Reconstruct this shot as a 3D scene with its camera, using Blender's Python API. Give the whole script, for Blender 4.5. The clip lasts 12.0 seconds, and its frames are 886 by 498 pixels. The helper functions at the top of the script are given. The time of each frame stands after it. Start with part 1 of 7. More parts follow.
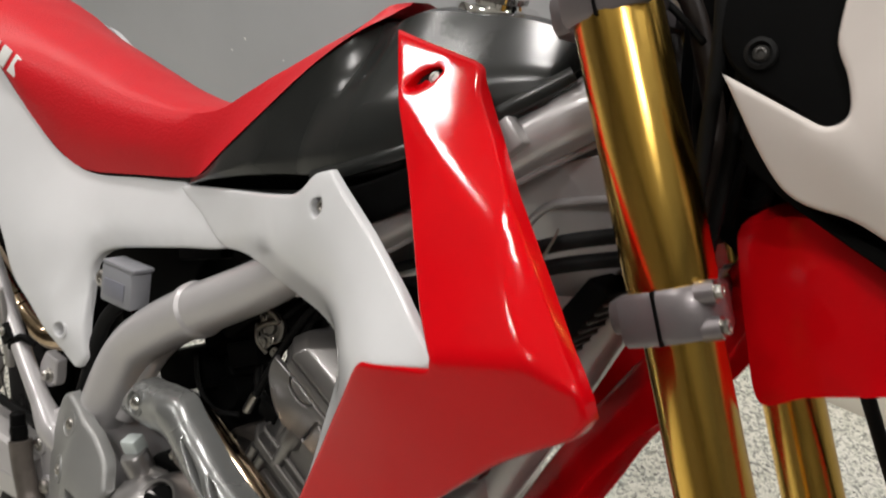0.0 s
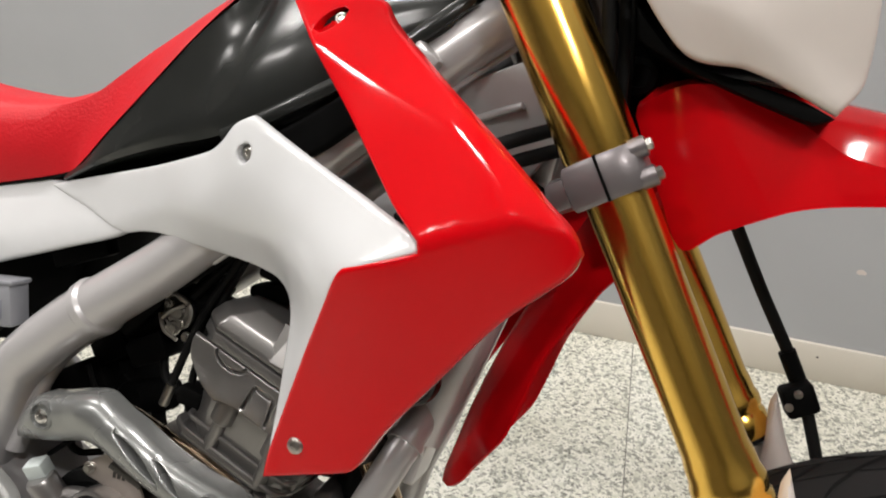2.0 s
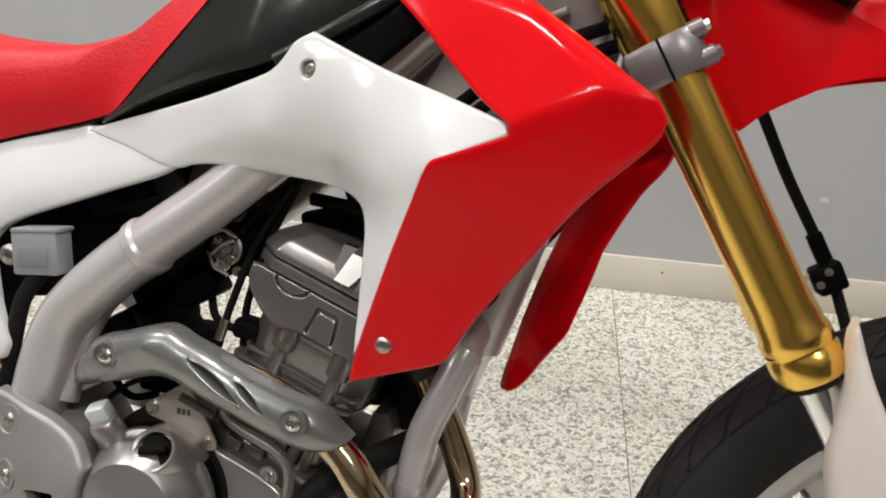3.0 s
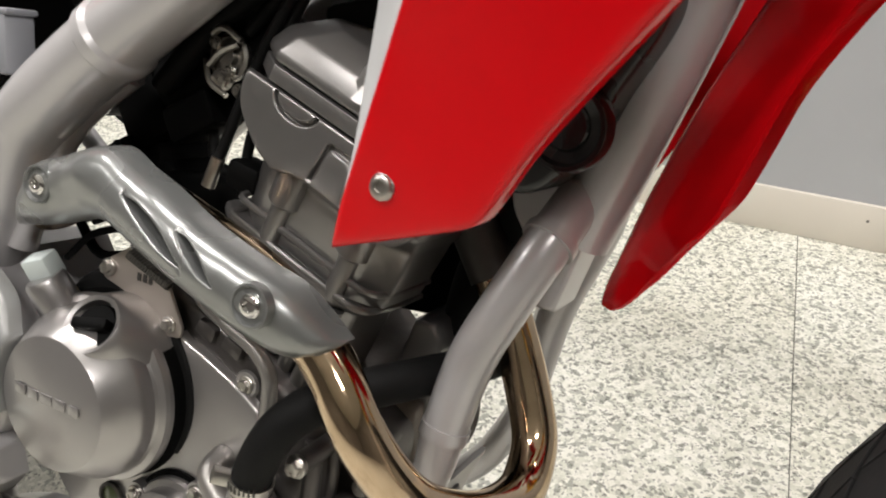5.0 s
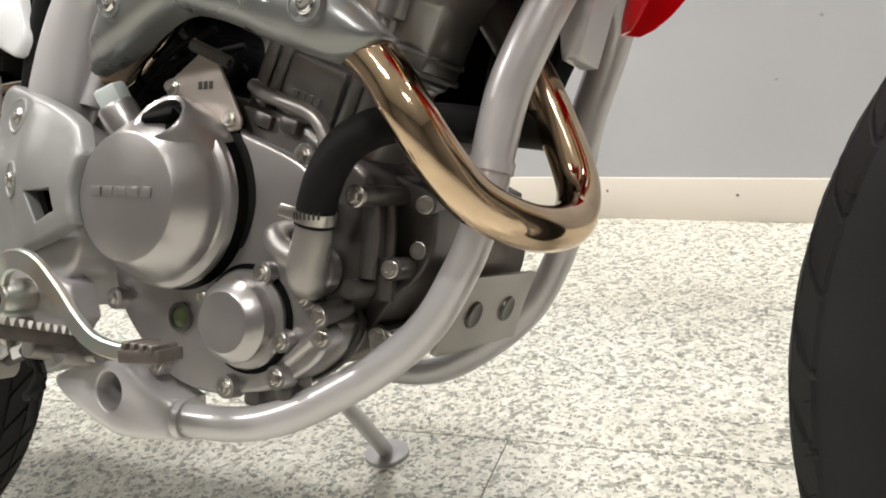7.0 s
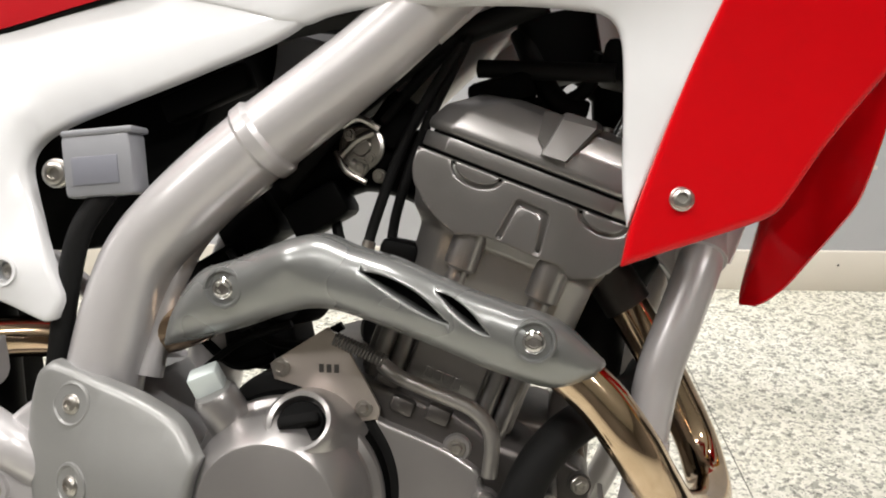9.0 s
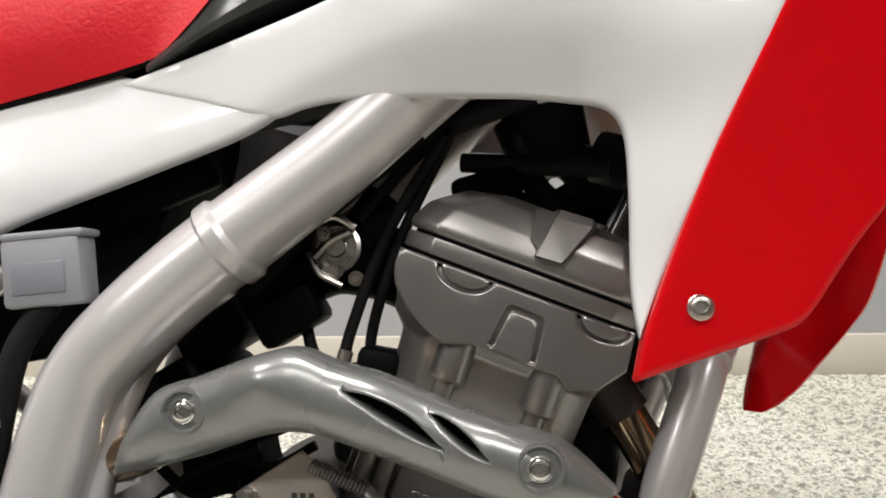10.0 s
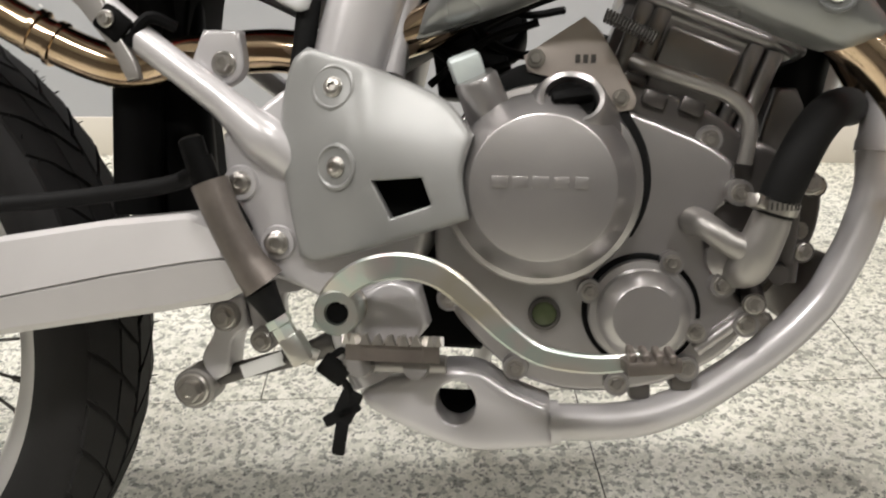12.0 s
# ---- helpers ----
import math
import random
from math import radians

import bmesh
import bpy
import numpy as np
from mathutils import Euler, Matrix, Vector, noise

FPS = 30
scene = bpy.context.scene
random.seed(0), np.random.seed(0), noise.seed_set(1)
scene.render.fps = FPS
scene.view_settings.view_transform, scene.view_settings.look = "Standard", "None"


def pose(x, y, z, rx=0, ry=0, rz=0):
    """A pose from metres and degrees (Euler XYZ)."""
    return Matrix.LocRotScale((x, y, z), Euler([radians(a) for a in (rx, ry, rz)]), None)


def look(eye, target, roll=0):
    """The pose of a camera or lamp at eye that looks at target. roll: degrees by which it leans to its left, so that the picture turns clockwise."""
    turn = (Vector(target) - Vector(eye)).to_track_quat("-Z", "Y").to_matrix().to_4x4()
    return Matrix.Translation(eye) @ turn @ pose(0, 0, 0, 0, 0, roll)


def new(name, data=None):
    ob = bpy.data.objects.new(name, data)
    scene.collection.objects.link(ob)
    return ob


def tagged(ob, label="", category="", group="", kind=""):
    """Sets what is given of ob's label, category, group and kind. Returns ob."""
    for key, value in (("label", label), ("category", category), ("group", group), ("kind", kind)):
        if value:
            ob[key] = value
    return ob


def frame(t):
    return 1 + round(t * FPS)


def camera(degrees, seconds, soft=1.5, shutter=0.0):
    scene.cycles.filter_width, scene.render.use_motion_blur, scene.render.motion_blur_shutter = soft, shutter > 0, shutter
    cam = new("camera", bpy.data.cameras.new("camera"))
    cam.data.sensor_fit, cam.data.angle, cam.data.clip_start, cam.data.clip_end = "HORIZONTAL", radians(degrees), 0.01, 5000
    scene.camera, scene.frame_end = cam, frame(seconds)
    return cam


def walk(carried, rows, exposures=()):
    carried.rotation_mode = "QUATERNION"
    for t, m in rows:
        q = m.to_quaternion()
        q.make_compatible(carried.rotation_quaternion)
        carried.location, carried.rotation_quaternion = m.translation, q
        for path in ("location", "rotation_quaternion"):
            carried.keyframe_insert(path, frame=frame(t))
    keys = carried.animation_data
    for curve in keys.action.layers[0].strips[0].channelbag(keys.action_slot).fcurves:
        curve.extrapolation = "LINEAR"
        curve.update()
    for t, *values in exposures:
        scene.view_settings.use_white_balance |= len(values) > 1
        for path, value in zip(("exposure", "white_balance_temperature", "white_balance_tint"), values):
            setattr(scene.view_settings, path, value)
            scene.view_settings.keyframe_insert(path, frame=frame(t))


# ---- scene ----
cam = camera(56.0, 12.0, soft=1.9, shutter=0.15)
PATH = [
    (0, (0.089, 0.089, 1.216), (-0.944, 1.443, 0.167), 1.8),
    (0.5, (-0.04, 0.203, 1.192), (-1.027, 1.645, 0.22), 3.4),
    (1, (-0.038, 0.185, 1.178), (-0.933, 1.703, 0.231), 3.6),
    (1.5, (0.003, 0.07, 1.167), (-0.733, 1.677, 0.231), 2.8),
    (2, (0.02, -0.053, 1.141), (-0.572, 1.616, 0.213), 1.2),
    (2.5, (-0.009, -0.152, 1.109), (-0.495, 1.548, 0.174), -0.8),
    (2.7, (-0.03, -0.154, 1.097), (-0.481, 1.554, 0.159), -1.3),
    (4.3, (-0.196, -0.006, 1.032), (-0.665, 1.666, 0.039), 1.1),
    (4.5, (-0.185, 0.013, 1.0), (-0.68, 1.63, -0.068), 0.8),
    (5, (-0.066, 0.089, 0.879), (-0.863, 1.594, -0.17), -1.2),
    (5.5, (-0.016, 0.125, 0.77), (-0.986, 1.637, -0.111), -4.6),
    (6, (-0.013, 0.09, 0.659), (-1.036, 1.66, -0.04), -6.9),
    (6.5, (0.003, 0.007, 0.63), (-0.994, 1.616, -0.015), -8.3),
    (6.7, (0.0, -0.037, 0.628), (-0.971, 1.585, -0.025), -8.5),
    (8.3, (-0.214, -0.115, 0.747), (-0.716, 1.666, -0.012), -1.6),
    (8.5, (-0.253, -0.081, 0.784), (-0.672, 1.715, 0.012), -1.6),
    (9, (-0.33, -0.064, 0.86), (-0.588, 1.756, 0.072), -2.6),
    (9.5, (-0.351, -0.01, 0.868), (-0.528, 1.837, 0.121), -2.2),
    (10, (-0.36, -0.014, 0.859), (-0.495, 1.885, 0.247), -2.0),
    (10.5, (-0.385, -0.089, 0.846), (-0.56, 1.815, 0.258), -3.1),
    (11, (-0.414, -0.128, 0.818), (-0.655, 1.756, 0.193), -3.4),
    (11.5, (-0.451, -0.157, 0.749), (-0.656, 1.697, 0.028), -3.4),
    (12, (-0.535, -0.164, 0.7), (-0.695, 1.617, -0.196), -1.2),
]
walk(cam, [(t, look(eye, target, roll)) for t, eye, target, roll in PATH], exposures=[(0.0, -0.8), (1.0, -0.5), (1.5, -0.45), (2.5, -0.4), (4.5, -0.5), (5.0, -0.2), (5.5, 0.06), (6.5, 0.06), (8.5, 0.08), (9.0, 0.0), (9.5, -0.07), (10.5, -0.25), (11.5, -0.17), (12.0, -0.1)])

# ---- world and lamps ----
world = bpy.data.worlds.new("world")
scene.world = world
world.use_nodes = True
world.node_tree.nodes["Background"].inputs["Color"].default_value = (0.8, 0.85, 1.0, 1)
world.node_tree.nodes["Background"].inputs["Strength"].default_value = 0.02
LAMP_POWER = 42.0
CEILING = 3.3
LAMP_SPOTS = [(-2.65, 0.74), (-1.0, 0.85), (1.0, 0.85), (-3.0, -1.0), (-1.0, -1.0), (1.0, -1.0)]


# ---- materials ----
def shader(name, colour, rough=0.5, metal=0.0, coat=0.0, spec=0.5):
    m = bpy.data.materials.new(name)
    m.use_nodes = True
    b = m.node_tree.nodes["Principled BSDF"]
    b.inputs["Base Color"].default_value = (*colour, 1)
    b.inputs["Roughness"].default_value = rough
    b.inputs["Metallic"].default_value = metal
    b.inputs["Coat Weight"].default_value = coat
    b.inputs["Coat Roughness"].default_value = 0.06
    b.inputs["Specular IOR Level"].default_value = spec
    return m, m.node_tree, b


def coords(nt, scale=(1, 1, 1)):
    tc = nt.nodes.new("ShaderNodeTexCoord")
    mp = nt.nodes.new("ShaderNodeMapping")
    mp.inputs["Scale"].default_value = scale
    nt.links.new(tc.outputs["Object"], mp.inputs["Vector"])
    return mp.outputs["Vector"]


def noise_tex(nt, vec, scale, detail=4.0, rough=0.55):
    n = nt.nodes.new("ShaderNodeTexNoise")
    n.inputs["Scale"].default_value = scale
    n.inputs["Detail"].default_value = detail
    n.inputs["Roughness"].default_value = rough
    nt.links.new(vec, n.inputs["Vector"])
    return n.outputs["Fac"]


def ramp(nt, fac, stops):
    r = nt.nodes.new("ShaderNodeValToRGB")
    while len(r.color_ramp.elements) < len(stops):
        r.color_ramp.elements.new(0.5)
    for e, (p, c) in zip(r.color_ramp.elements, stops):
        e.position, e.color = p, (*c, 1)
    nt.links.new(fac, r.inputs["Fac"])
    return r.outputs["Color"]


def grey(v):
    return (v, v, v)


def mix(nt, fac, a, b, how="MIX"):
    m = nt.nodes.new("ShaderNodeMix")
    m.data_type, m.blend_type = "RGBA", how
    for sock, val in ((m.inputs[0], fac), (m.inputs[6], a), (m.inputs[7], b)):
        if isinstance(val, (int, float)):
            sock.default_value = val
        elif isinstance(val, tuple):
            sock.default_value = (*val, 1)
        else:
            nt.links.new(val, sock)
    return m.outputs[2]


def bump(nt, b, height, strength=0.2, dist=0.002):
    n = nt.nodes.new("ShaderNodeBump")
    n.inputs["Strength"].default_value = strength
    n.inputs["Distance"].default_value = dist
    nt.links.new(height, n.inputs["Height"])
    nt.links.new(n.outputs["Normal"], b.inputs["Normal"])


def surface(name, colour, rough=0.5, metal=0.0, coat=0.0, spec=0.5, vary=0.15, grain=700.0, relief=0.05, blot=14.0, stretch=(1, 1, 1), rough_vary=0.06):
    """A paint, plastic or metal with blotches, fine grain and uneven gloss."""
    m, nt, b = shader(name, colour, rough, metal, coat, spec)
    vec = coords(nt, stretch)
    big = noise_tex(nt, vec, blot)
    fine = noise_tex(nt, vec, grain, 2.0)
    lo, hi = tuple(c * (1 - vary) for c in colour), tuple(min(1, c * (1 + vary * 0.6)) for c in colour)
    nt.links.new(ramp(nt, big, [(0.2, lo), (0.8, hi)]), b.inputs["Base Color"])
    r = ramp(nt, noise_tex(nt, vec, blot * 0.6, 3.0), [(0.25, grey(max(0.02, rough - rough_vary / 2))), (0.8, grey(min(1, rough + rough_vary)))])
    nt.links.new(r, b.inputs["Roughness"])
    bump(nt, b, fine, relief, 0.0006)
    return m


RED = surface("red_plastic", (0.60, 0.002, 0.006), 0.08, coat=0.0, spec=0.24, vary=0.06, relief=0.03, rough_vary=0.06)
SEAT_RED = surface("red_seat_vinyl", (0.58, 0.006, 0.014), 0.42, spec=0.40, vary=0.06, grain=300, relief=0.9, rough_vary=0.12)
WHITE = surface("white_plastic", (0.665, 0.67, 0.68), 0.12, vary=0.04, relief=0.03, rough_vary=0.08)
GUARD_WHITE = surface("white_guard_plastic", (0.66, 0.60, 0.56), 0.5, vary=0.05, relief=0.06)
TANK_BLACK = surface("black_tank_plastic", (0.020, 0.0215, 0.0205), 0.21, vary=0.2, relief=0.05, rough_vary=0.1)
GLOSS_BLACK = surface("glossy_black_plastic", (0.012, 0.011, 0.011), 0.07, vary=0.1, relief=0.02, rough_vary=0.03)
BLACK = surface("black_plastic", (0.004, 0.004, 0.004), 0.5, spec=0.05, vary=0.3, relief=0.15)
RUBBER = surface("black_rubber", (0.008, 0.008, 0.008), 0.60, spec=0.13, vary=0.3, relief=0.2)
SLEEVE = surface("brown_black_sleeve", (0.022, 0.015, 0.012), 0.5, spec=0.3, vary=0.3, relief=0.2)
TYRE = surface("tyre_rubber", (0.013, 0.0125, 0.0125), 0.7, spec=0.28, vary=0.3, grain=300, relief=0.3)
SILVER = surface("silver_frame_paint", (0.52, 0.505, 0.51), 0.30, metal=0.30, coat=0.5, vary=0.07, relief=0.04)
PLATE_GREY = surface("grey_guard_plastic", (0.262, 0.263, 0.256), 0.36, metal=0.3, vary=0.1, relief=0.08)
ENGINE = surface("grey_engine_paint", (0.26, 0.25, 0.245), 0.31, metal=0.75, coat=0.3, vary=0.15, relief=0.12)
COVER = surface("light_grey_cover_paint", (0.40, 0.385, 0.38), 0.29, metal=0.78, coat=0.32, vary=0.1, relief=0.08)
SHIELD = surface("grey_shield_paint", (0.232, 0.238, 0.234), 0.27, metal=0.55, coat=0.3, vary=0.08, relief=0.04)
CAST = surface("cast_alloy", (0.33, 0.315, 0.30), 0.40, metal=0.75, vary=0.15, relief=0.25, grain=380)
CLAMP_GREY = surface("grey_clamp_paint", (0.205, 0.185, 0.190), 0.34, metal=0.5, coat=0.2, vary=0.12, relief=0.12, grain=380)
SWING_ALLOY = surface("swingarm_alloy", (0.50, 0.485, 0.48), 0.38, metal=0.3, coat=0.2, vary=0.08, relief=0.06)
DARK_CAST = surface("dark_cast_alloy", (0.115, 0.106, 0.102), 0.36, metal=0.7, coat=0.1, vary=0.2, relief=0.2, grain=380)
BARE_PLATE = surface("bare_stamped_plate", (0.46, 0.41, 0.37), 0.42, metal=0.7, vary=0.1, relief=0.15)
WORN_SHADE_CAST = surface("worn_shade_cast", (0.15, 0.13, 0.115), 0.42, metal=0.5, vary=0.35, relief=0.3, grain=300, blot=40)
STEEL = surface("zinc_steel", (0.50, 0.48, 0.45), 0.30, metal=1.0, vary=0.12, relief=0.08, blot=60)
CHROME = surface("chrome", (0.80, 0.79, 0.78), 0.06, metal=1.0, vary=0.04, relief=0.01, rough_vary=0.04)
RIM_ALLOY = surface("rim_alloy", (0.60, 0.59, 0.58), 0.34, metal=0.8, vary=0.06, relief=0.08)
DARK_STEEL = surface("dark_steel", (0.10, 0.095, 0.09), 0.4, metal=0.8, vary=0.3, relief=0.15)
TRANSLUCENT = surface("milky_plastic", (0.25, 0.255, 0.275), 0.35, vary=0.1, relief=0.05)
DIAL_WHITE = surface("white_paint_mark", (0.75, 0.75, 0.73), 0.5, vary=0.05)


def gold_material():
    m, nt, b = shader("gold_anodised", (0.80, 0.55, 0.14), 0.2, 1.0)
    tilt = nt.nodes.new("ShaderNodeMapping")
    tilt.inputs["Rotation"].default_value = (0, radians(30.5), 0)
    nt.links.new(coords(nt), tilt.inputs["Vector"])
    along = nt.nodes.new("ShaderNodeMapping")
    along.inputs["Scale"].default_value = (1, 1, 0.02)
    nt.links.new(tilt.outputs["Vector"], along.inputs["Vector"])
    brushed = noise_tex(nt, along.outputs["Vector"], 900.0, 3.0)
    big = noise_tex(nt, along.outputs["Vector"], 60.0)
    nt.links.new(ramp(nt, big, [(0.3, (0.84, 0.50, 0.095)), (0.7, (0.97, 0.635, 0.16))]), b.inputs["Base Color"])
    nt.links.new(ramp(nt, brushed, [(0.3, grey(0.14)), (0.7, grey(0.24))]), b.inputs["Roughness"])
    bump(nt, b, brushed, 0.10, 0.0004)
    return m


def header_material():
    m, nt, b = shader("heat_tinted_steel", (0.62, 0.47, 0.33), 0.09, 1.0)
    vec = coords(nt)
    nt.links.new(ramp(nt, noise_tex(nt, vec, 16.0, 3.0), [(0.28, (0.40, 0.29, 0.18)), (0.5, (0.56, 0.43, 0.30)), (0.72, (0.64, 0.47, 0.33))]), b.inputs["Base Color"])
    nt.links.new(ramp(nt, noise_tex(nt, vec, 40.0, 5.0), [(0.3, grey(0.05)), (0.75, grey(0.17))]), b.inputs["Roughness"])
    bump(nt, b, noise_tex(nt, vec, 55.0, 2.0), 0.06, 0.001)
    return m


def pedal_material():
    m, nt, b = shader("passivated_zinc", (0.6, 0.58, 0.5), 0.36, 0.95)
    vec = coords(nt)
    nt.links.new(ramp(nt, noise_tex(nt, vec, 22.0, 2.0), [(0.3, (0.52, 0.49, 0.40)), (0.45, (0.56, 0.54, 0.50)), (0.58, (0.48, 0.55, 0.51)), (0.7, (0.58, 0.50, 0.50))]), b.inputs["Base Color"])
    bump(nt, b, noise_tex(nt, vec, 300.0, 2.0), 0.08, 0.0005)
    return m


def terrazzo_material():
    m, nt, b = shader("terrazzo", (0.7, 0.7, 0.66), 0.28)
    vec = coords(nt)
    wob = nt.nodes.new("ShaderNodeTexNoise")
    wob.inputs["Scale"].default_value = 120.0
    nt.links.new(vec, wob.inputs["Vector"])
    warped = nt.nodes.new("ShaderNodeVectorMath")
    warped.operation = "MULTIPLY_ADD"
    nt.links.new(wob.outputs["Color"], warped.inputs[0])
    warped.inputs[1].default_value = (0.006, 0.006, 0.006)
    nt.links.new(vec, warped.inputs[2])

    def chips(scale, stops):
        v = nt.nodes.new("ShaderNodeTexVoronoi")
        v.inputs["Scale"].default_value = scale
        nt.links.new(warped.outputs[0], v.inputs["Vector"])
        sep = nt.nodes.new("ShaderNodeSeparateColor")
        nt.links.new(v.outputs["Color"], sep.inputs["Color"])
        return ramp(nt, sep.outputs[0], stops)

    large = chips(140.0, [(0.0, (0.36, 0.37, 0.34)), (0.20, (0.50, 0.51, 0.47)), (0.21, (0.70, 0.71, 0.65)), (0.55, (0.78, 0.79, 0.73)), (0.56, (0.86, 0.86, 0.81)), (1.0, (0.90, 0.90, 0.86))])
    small = chips(280.0, [(0.0, grey(0.20)), (0.14, grey(0.45)), (0.15, grey(0.80)), (0.4, grey(0.92)), (0.41, grey(1.0)), (1.0, grey(1.0))])
    both = mix(nt, 0.8, large, small, "MULTIPLY")
    dirt = ramp(nt, noise_tex(nt, vec, 2.2, 6.0), [(0.3, (0.86, 0.83, 0.75)), (0.7, (1.0, 0.99, 0.95))])
    nt.links.new(mix(nt, 1.0, both, dirt, "MULTIPLY"), b.inputs["Base Color"])
    nt.links.new(ramp(nt, noise_tex(nt, vec, 9.0, 5.0), [(0.3, grey(0.26)), (0.7, grey(0.42))]), b.inputs["Roughness"])
    bump(nt, b, noise_tex(nt, vec, 180.0, 2.0), 0.04, 0.001)
    return m


def wall_material(name, base, marks=0.25):
    m, nt, b = shader(name, base, 0.5)
    vec = coords(nt)
    blot = ramp(nt, noise_tex(nt, vec, 1.7, 6.0), [(0.3, tuple(c * 0.93 for c in base)), (0.7, tuple(c * 1.04 for c in base))])
    scuff_vec = coords(nt, (9.0, 9.0, 38.0))
    scuff = ramp(nt, noise_tex(nt, scuff_vec, 0.9, 7.0, 0.7), [(0.66, grey(0.0)), (0.74, grey(marks))])
    nt.links.new(mix(nt, scuff, blot, tuple(c * 0.6 for c in base)), b.inputs["Base Color"])
    bump(nt, b, noise_tex(nt, vec, 260.0, 3.0), 0.10, 0.001)
    return m


GOLD = gold_material()
HEADER = header_material()
PEDAL = pedal_material()
TERRAZZO = terrazzo_material()
WALL = wall_material("grey_wall_paint", (0.43, 0.44, 0.46))
# assumed colour of the unseen walls, dark so that metal reflects more contrast
UNSEEN_WALL = wall_material("unseen_wall_brown", (0.22, 0.205, 0.19), 0.1)
BASE_VINYL = wall_material("cream_baseboard", (0.70, 0.655, 0.58), 0.15)
CEIL = wall_material("white_ceiling", (0.78, 0.78, 0.76), 0.05)
SCUFF = surface("wall_scuff", (0.30, 0.305, 0.315), 0.6, vary=0.2)
LINER = surface("joint_grout", (0.12, 0.115, 0.10), 0.8, vary=0.2)


def glow_material():
    m, nt, b = shader("lamp_diffuser", (0.9, 0.9, 0.9), 0.4)
    b.inputs["Emission Color"].default_value = (1.0, 0.97, 0.93, 1)
    b.inputs["Emission Strength"].default_value = 5.0
    return m


GLOW = glow_material()


# ---- mesh helpers ----
def finish(bm, name, material, smooth=38.0):
    bmesh.ops.remove_doubles(bm, verts=bm.verts, dist=1e-6)
    bmesh.ops.recalc_face_normals(bm, faces=bm.faces)
    for f in bm.faces:
        f.smooth = True
    lim = radians(smooth)
    for e in bm.edges:
        if len(e.link_faces) == 2:
            e.smooth = e.calc_face_angle(3.0) < lim
    me = bpy.data.meshes.new(name)
    bm.to_mesh(me)
    bm.free()
    me.materials.append(material)
    return me


def part(name, bm, material, parent, label="", smooth=38.0):
    ob = new(name, finish(bm, name, material, smooth))
    ob.parent = parent
    return tagged(ob, label)


def piece(name, me, parent, m=None, label=""):
    ob = new(name, me)
    ob.parent = parent
    if m is not None:
        ob.matrix_basis = m
    return tagged(ob, label)


def V(*a):
    return Vector(a)


def spline(pts, n=6, closed=False, corner=180.0, step=0.0):
    """Catmull-Rom points through pts; turns sharper than corner degrees stay sharp."""
    pts = [Vector(p) for p in pts]
    k = len(pts)
    sharp = []
    for i in range(k):
        if not closed and i in (0, k - 1):
            sharp.append(True)
            continue
        a, b = pts[i] - pts[i - 1], pts[(i + 1) % k] - pts[i]
        sharp.append(math.degrees(a.angle(b, 0.0)) > corner)
    out = []
    for i in range(k if closed else k - 1):
        p1, p2 = pts[i], pts[(i + 1) % k]
        p0 = p1 * 2 - p2 if sharp[i] else pts[i - 1]
        p3 = p2 * 2 - p1 if sharp[(i + 1) % k] else pts[(i + 2) % k]
        t1, t2 = (p2 - p0) * 0.5, (p3 - p1) * 0.5
        lim = (p2 - p1).length * 1.1
        for t in (t1, t2):
            if t.length > lim:
                t *= lim / t.length
        m = max(1, math.ceil((p2 - p1).length / step)) if step else n
        for j in range(m):
            u = j / m
            out.append(p1 * (2 * u**3 - 3 * u**2 + 1) + t1 * (u**3 - 2 * u**2 + u) + p2 * (3 * u**2 - 2 * u**3) + t2 * (u**3 - u**2))
    if not closed:
        out.append(pts[-1].copy())
    return out


def skin(bm, rings, closed=False, cap=True):
    vs = [[bm.verts.new(p) for p in r] for r in rings]
    n = len(vs[0])
    for a, b in zip(vs, vs[1:] + ([vs[0]] if closed else [])):
        for i in range(n):
            bm.faces.new((a[i], a[(i + 1) % n], b[(i + 1) % n], b[i]))
    if cap and not closed:
        bm.faces.new(vs[0])
        bm.faces.new(vs[-1][::-1])
    return vs


def tube(bm, pts, r, seg=16, n=6, oval=(1, 1), up=None, smooth=True):
    """A pipe along pts; r is one radius or one for each point."""
    rs = r if isinstance(r, (list, tuple)) else [r] * len(pts)
    path = spline(pts, n) if smooth and len(pts) > 2 else [Vector(p) for p in pts]
    steps = n if smooth and len(pts) > 2 else 1
    rad = []
    for i in range(len(path)):
        a = min(i // steps, len(rs) - 2)
        u = i / steps - a
        rad.append(rs[a] * (1 - u) + rs[a + 1] * u)
    tan = [(path[min(i + 1, len(path) - 1)] - path[max(i - 1, 0)]).normalized() for i in range(len(path))]
    side = (Vector(up) if up else V(0, 1, 0)).cross(tan[0])
    if side.length < 0.1:
        side = V(1, 0, 0).cross(tan[0])
    rings = []
    for p, t, q in zip(path, tan, rad):
        side = (side - t * side.dot(t)).normalized()
        other = t.cross(side)
        rings.append([p + side * (math.cos(a) * q * oval[0]) + other * (math.sin(a) * q * oval[1]) for a in (2 * math.pi * i / seg for i in range(seg))])
    skin(bm, rings)
    return bm


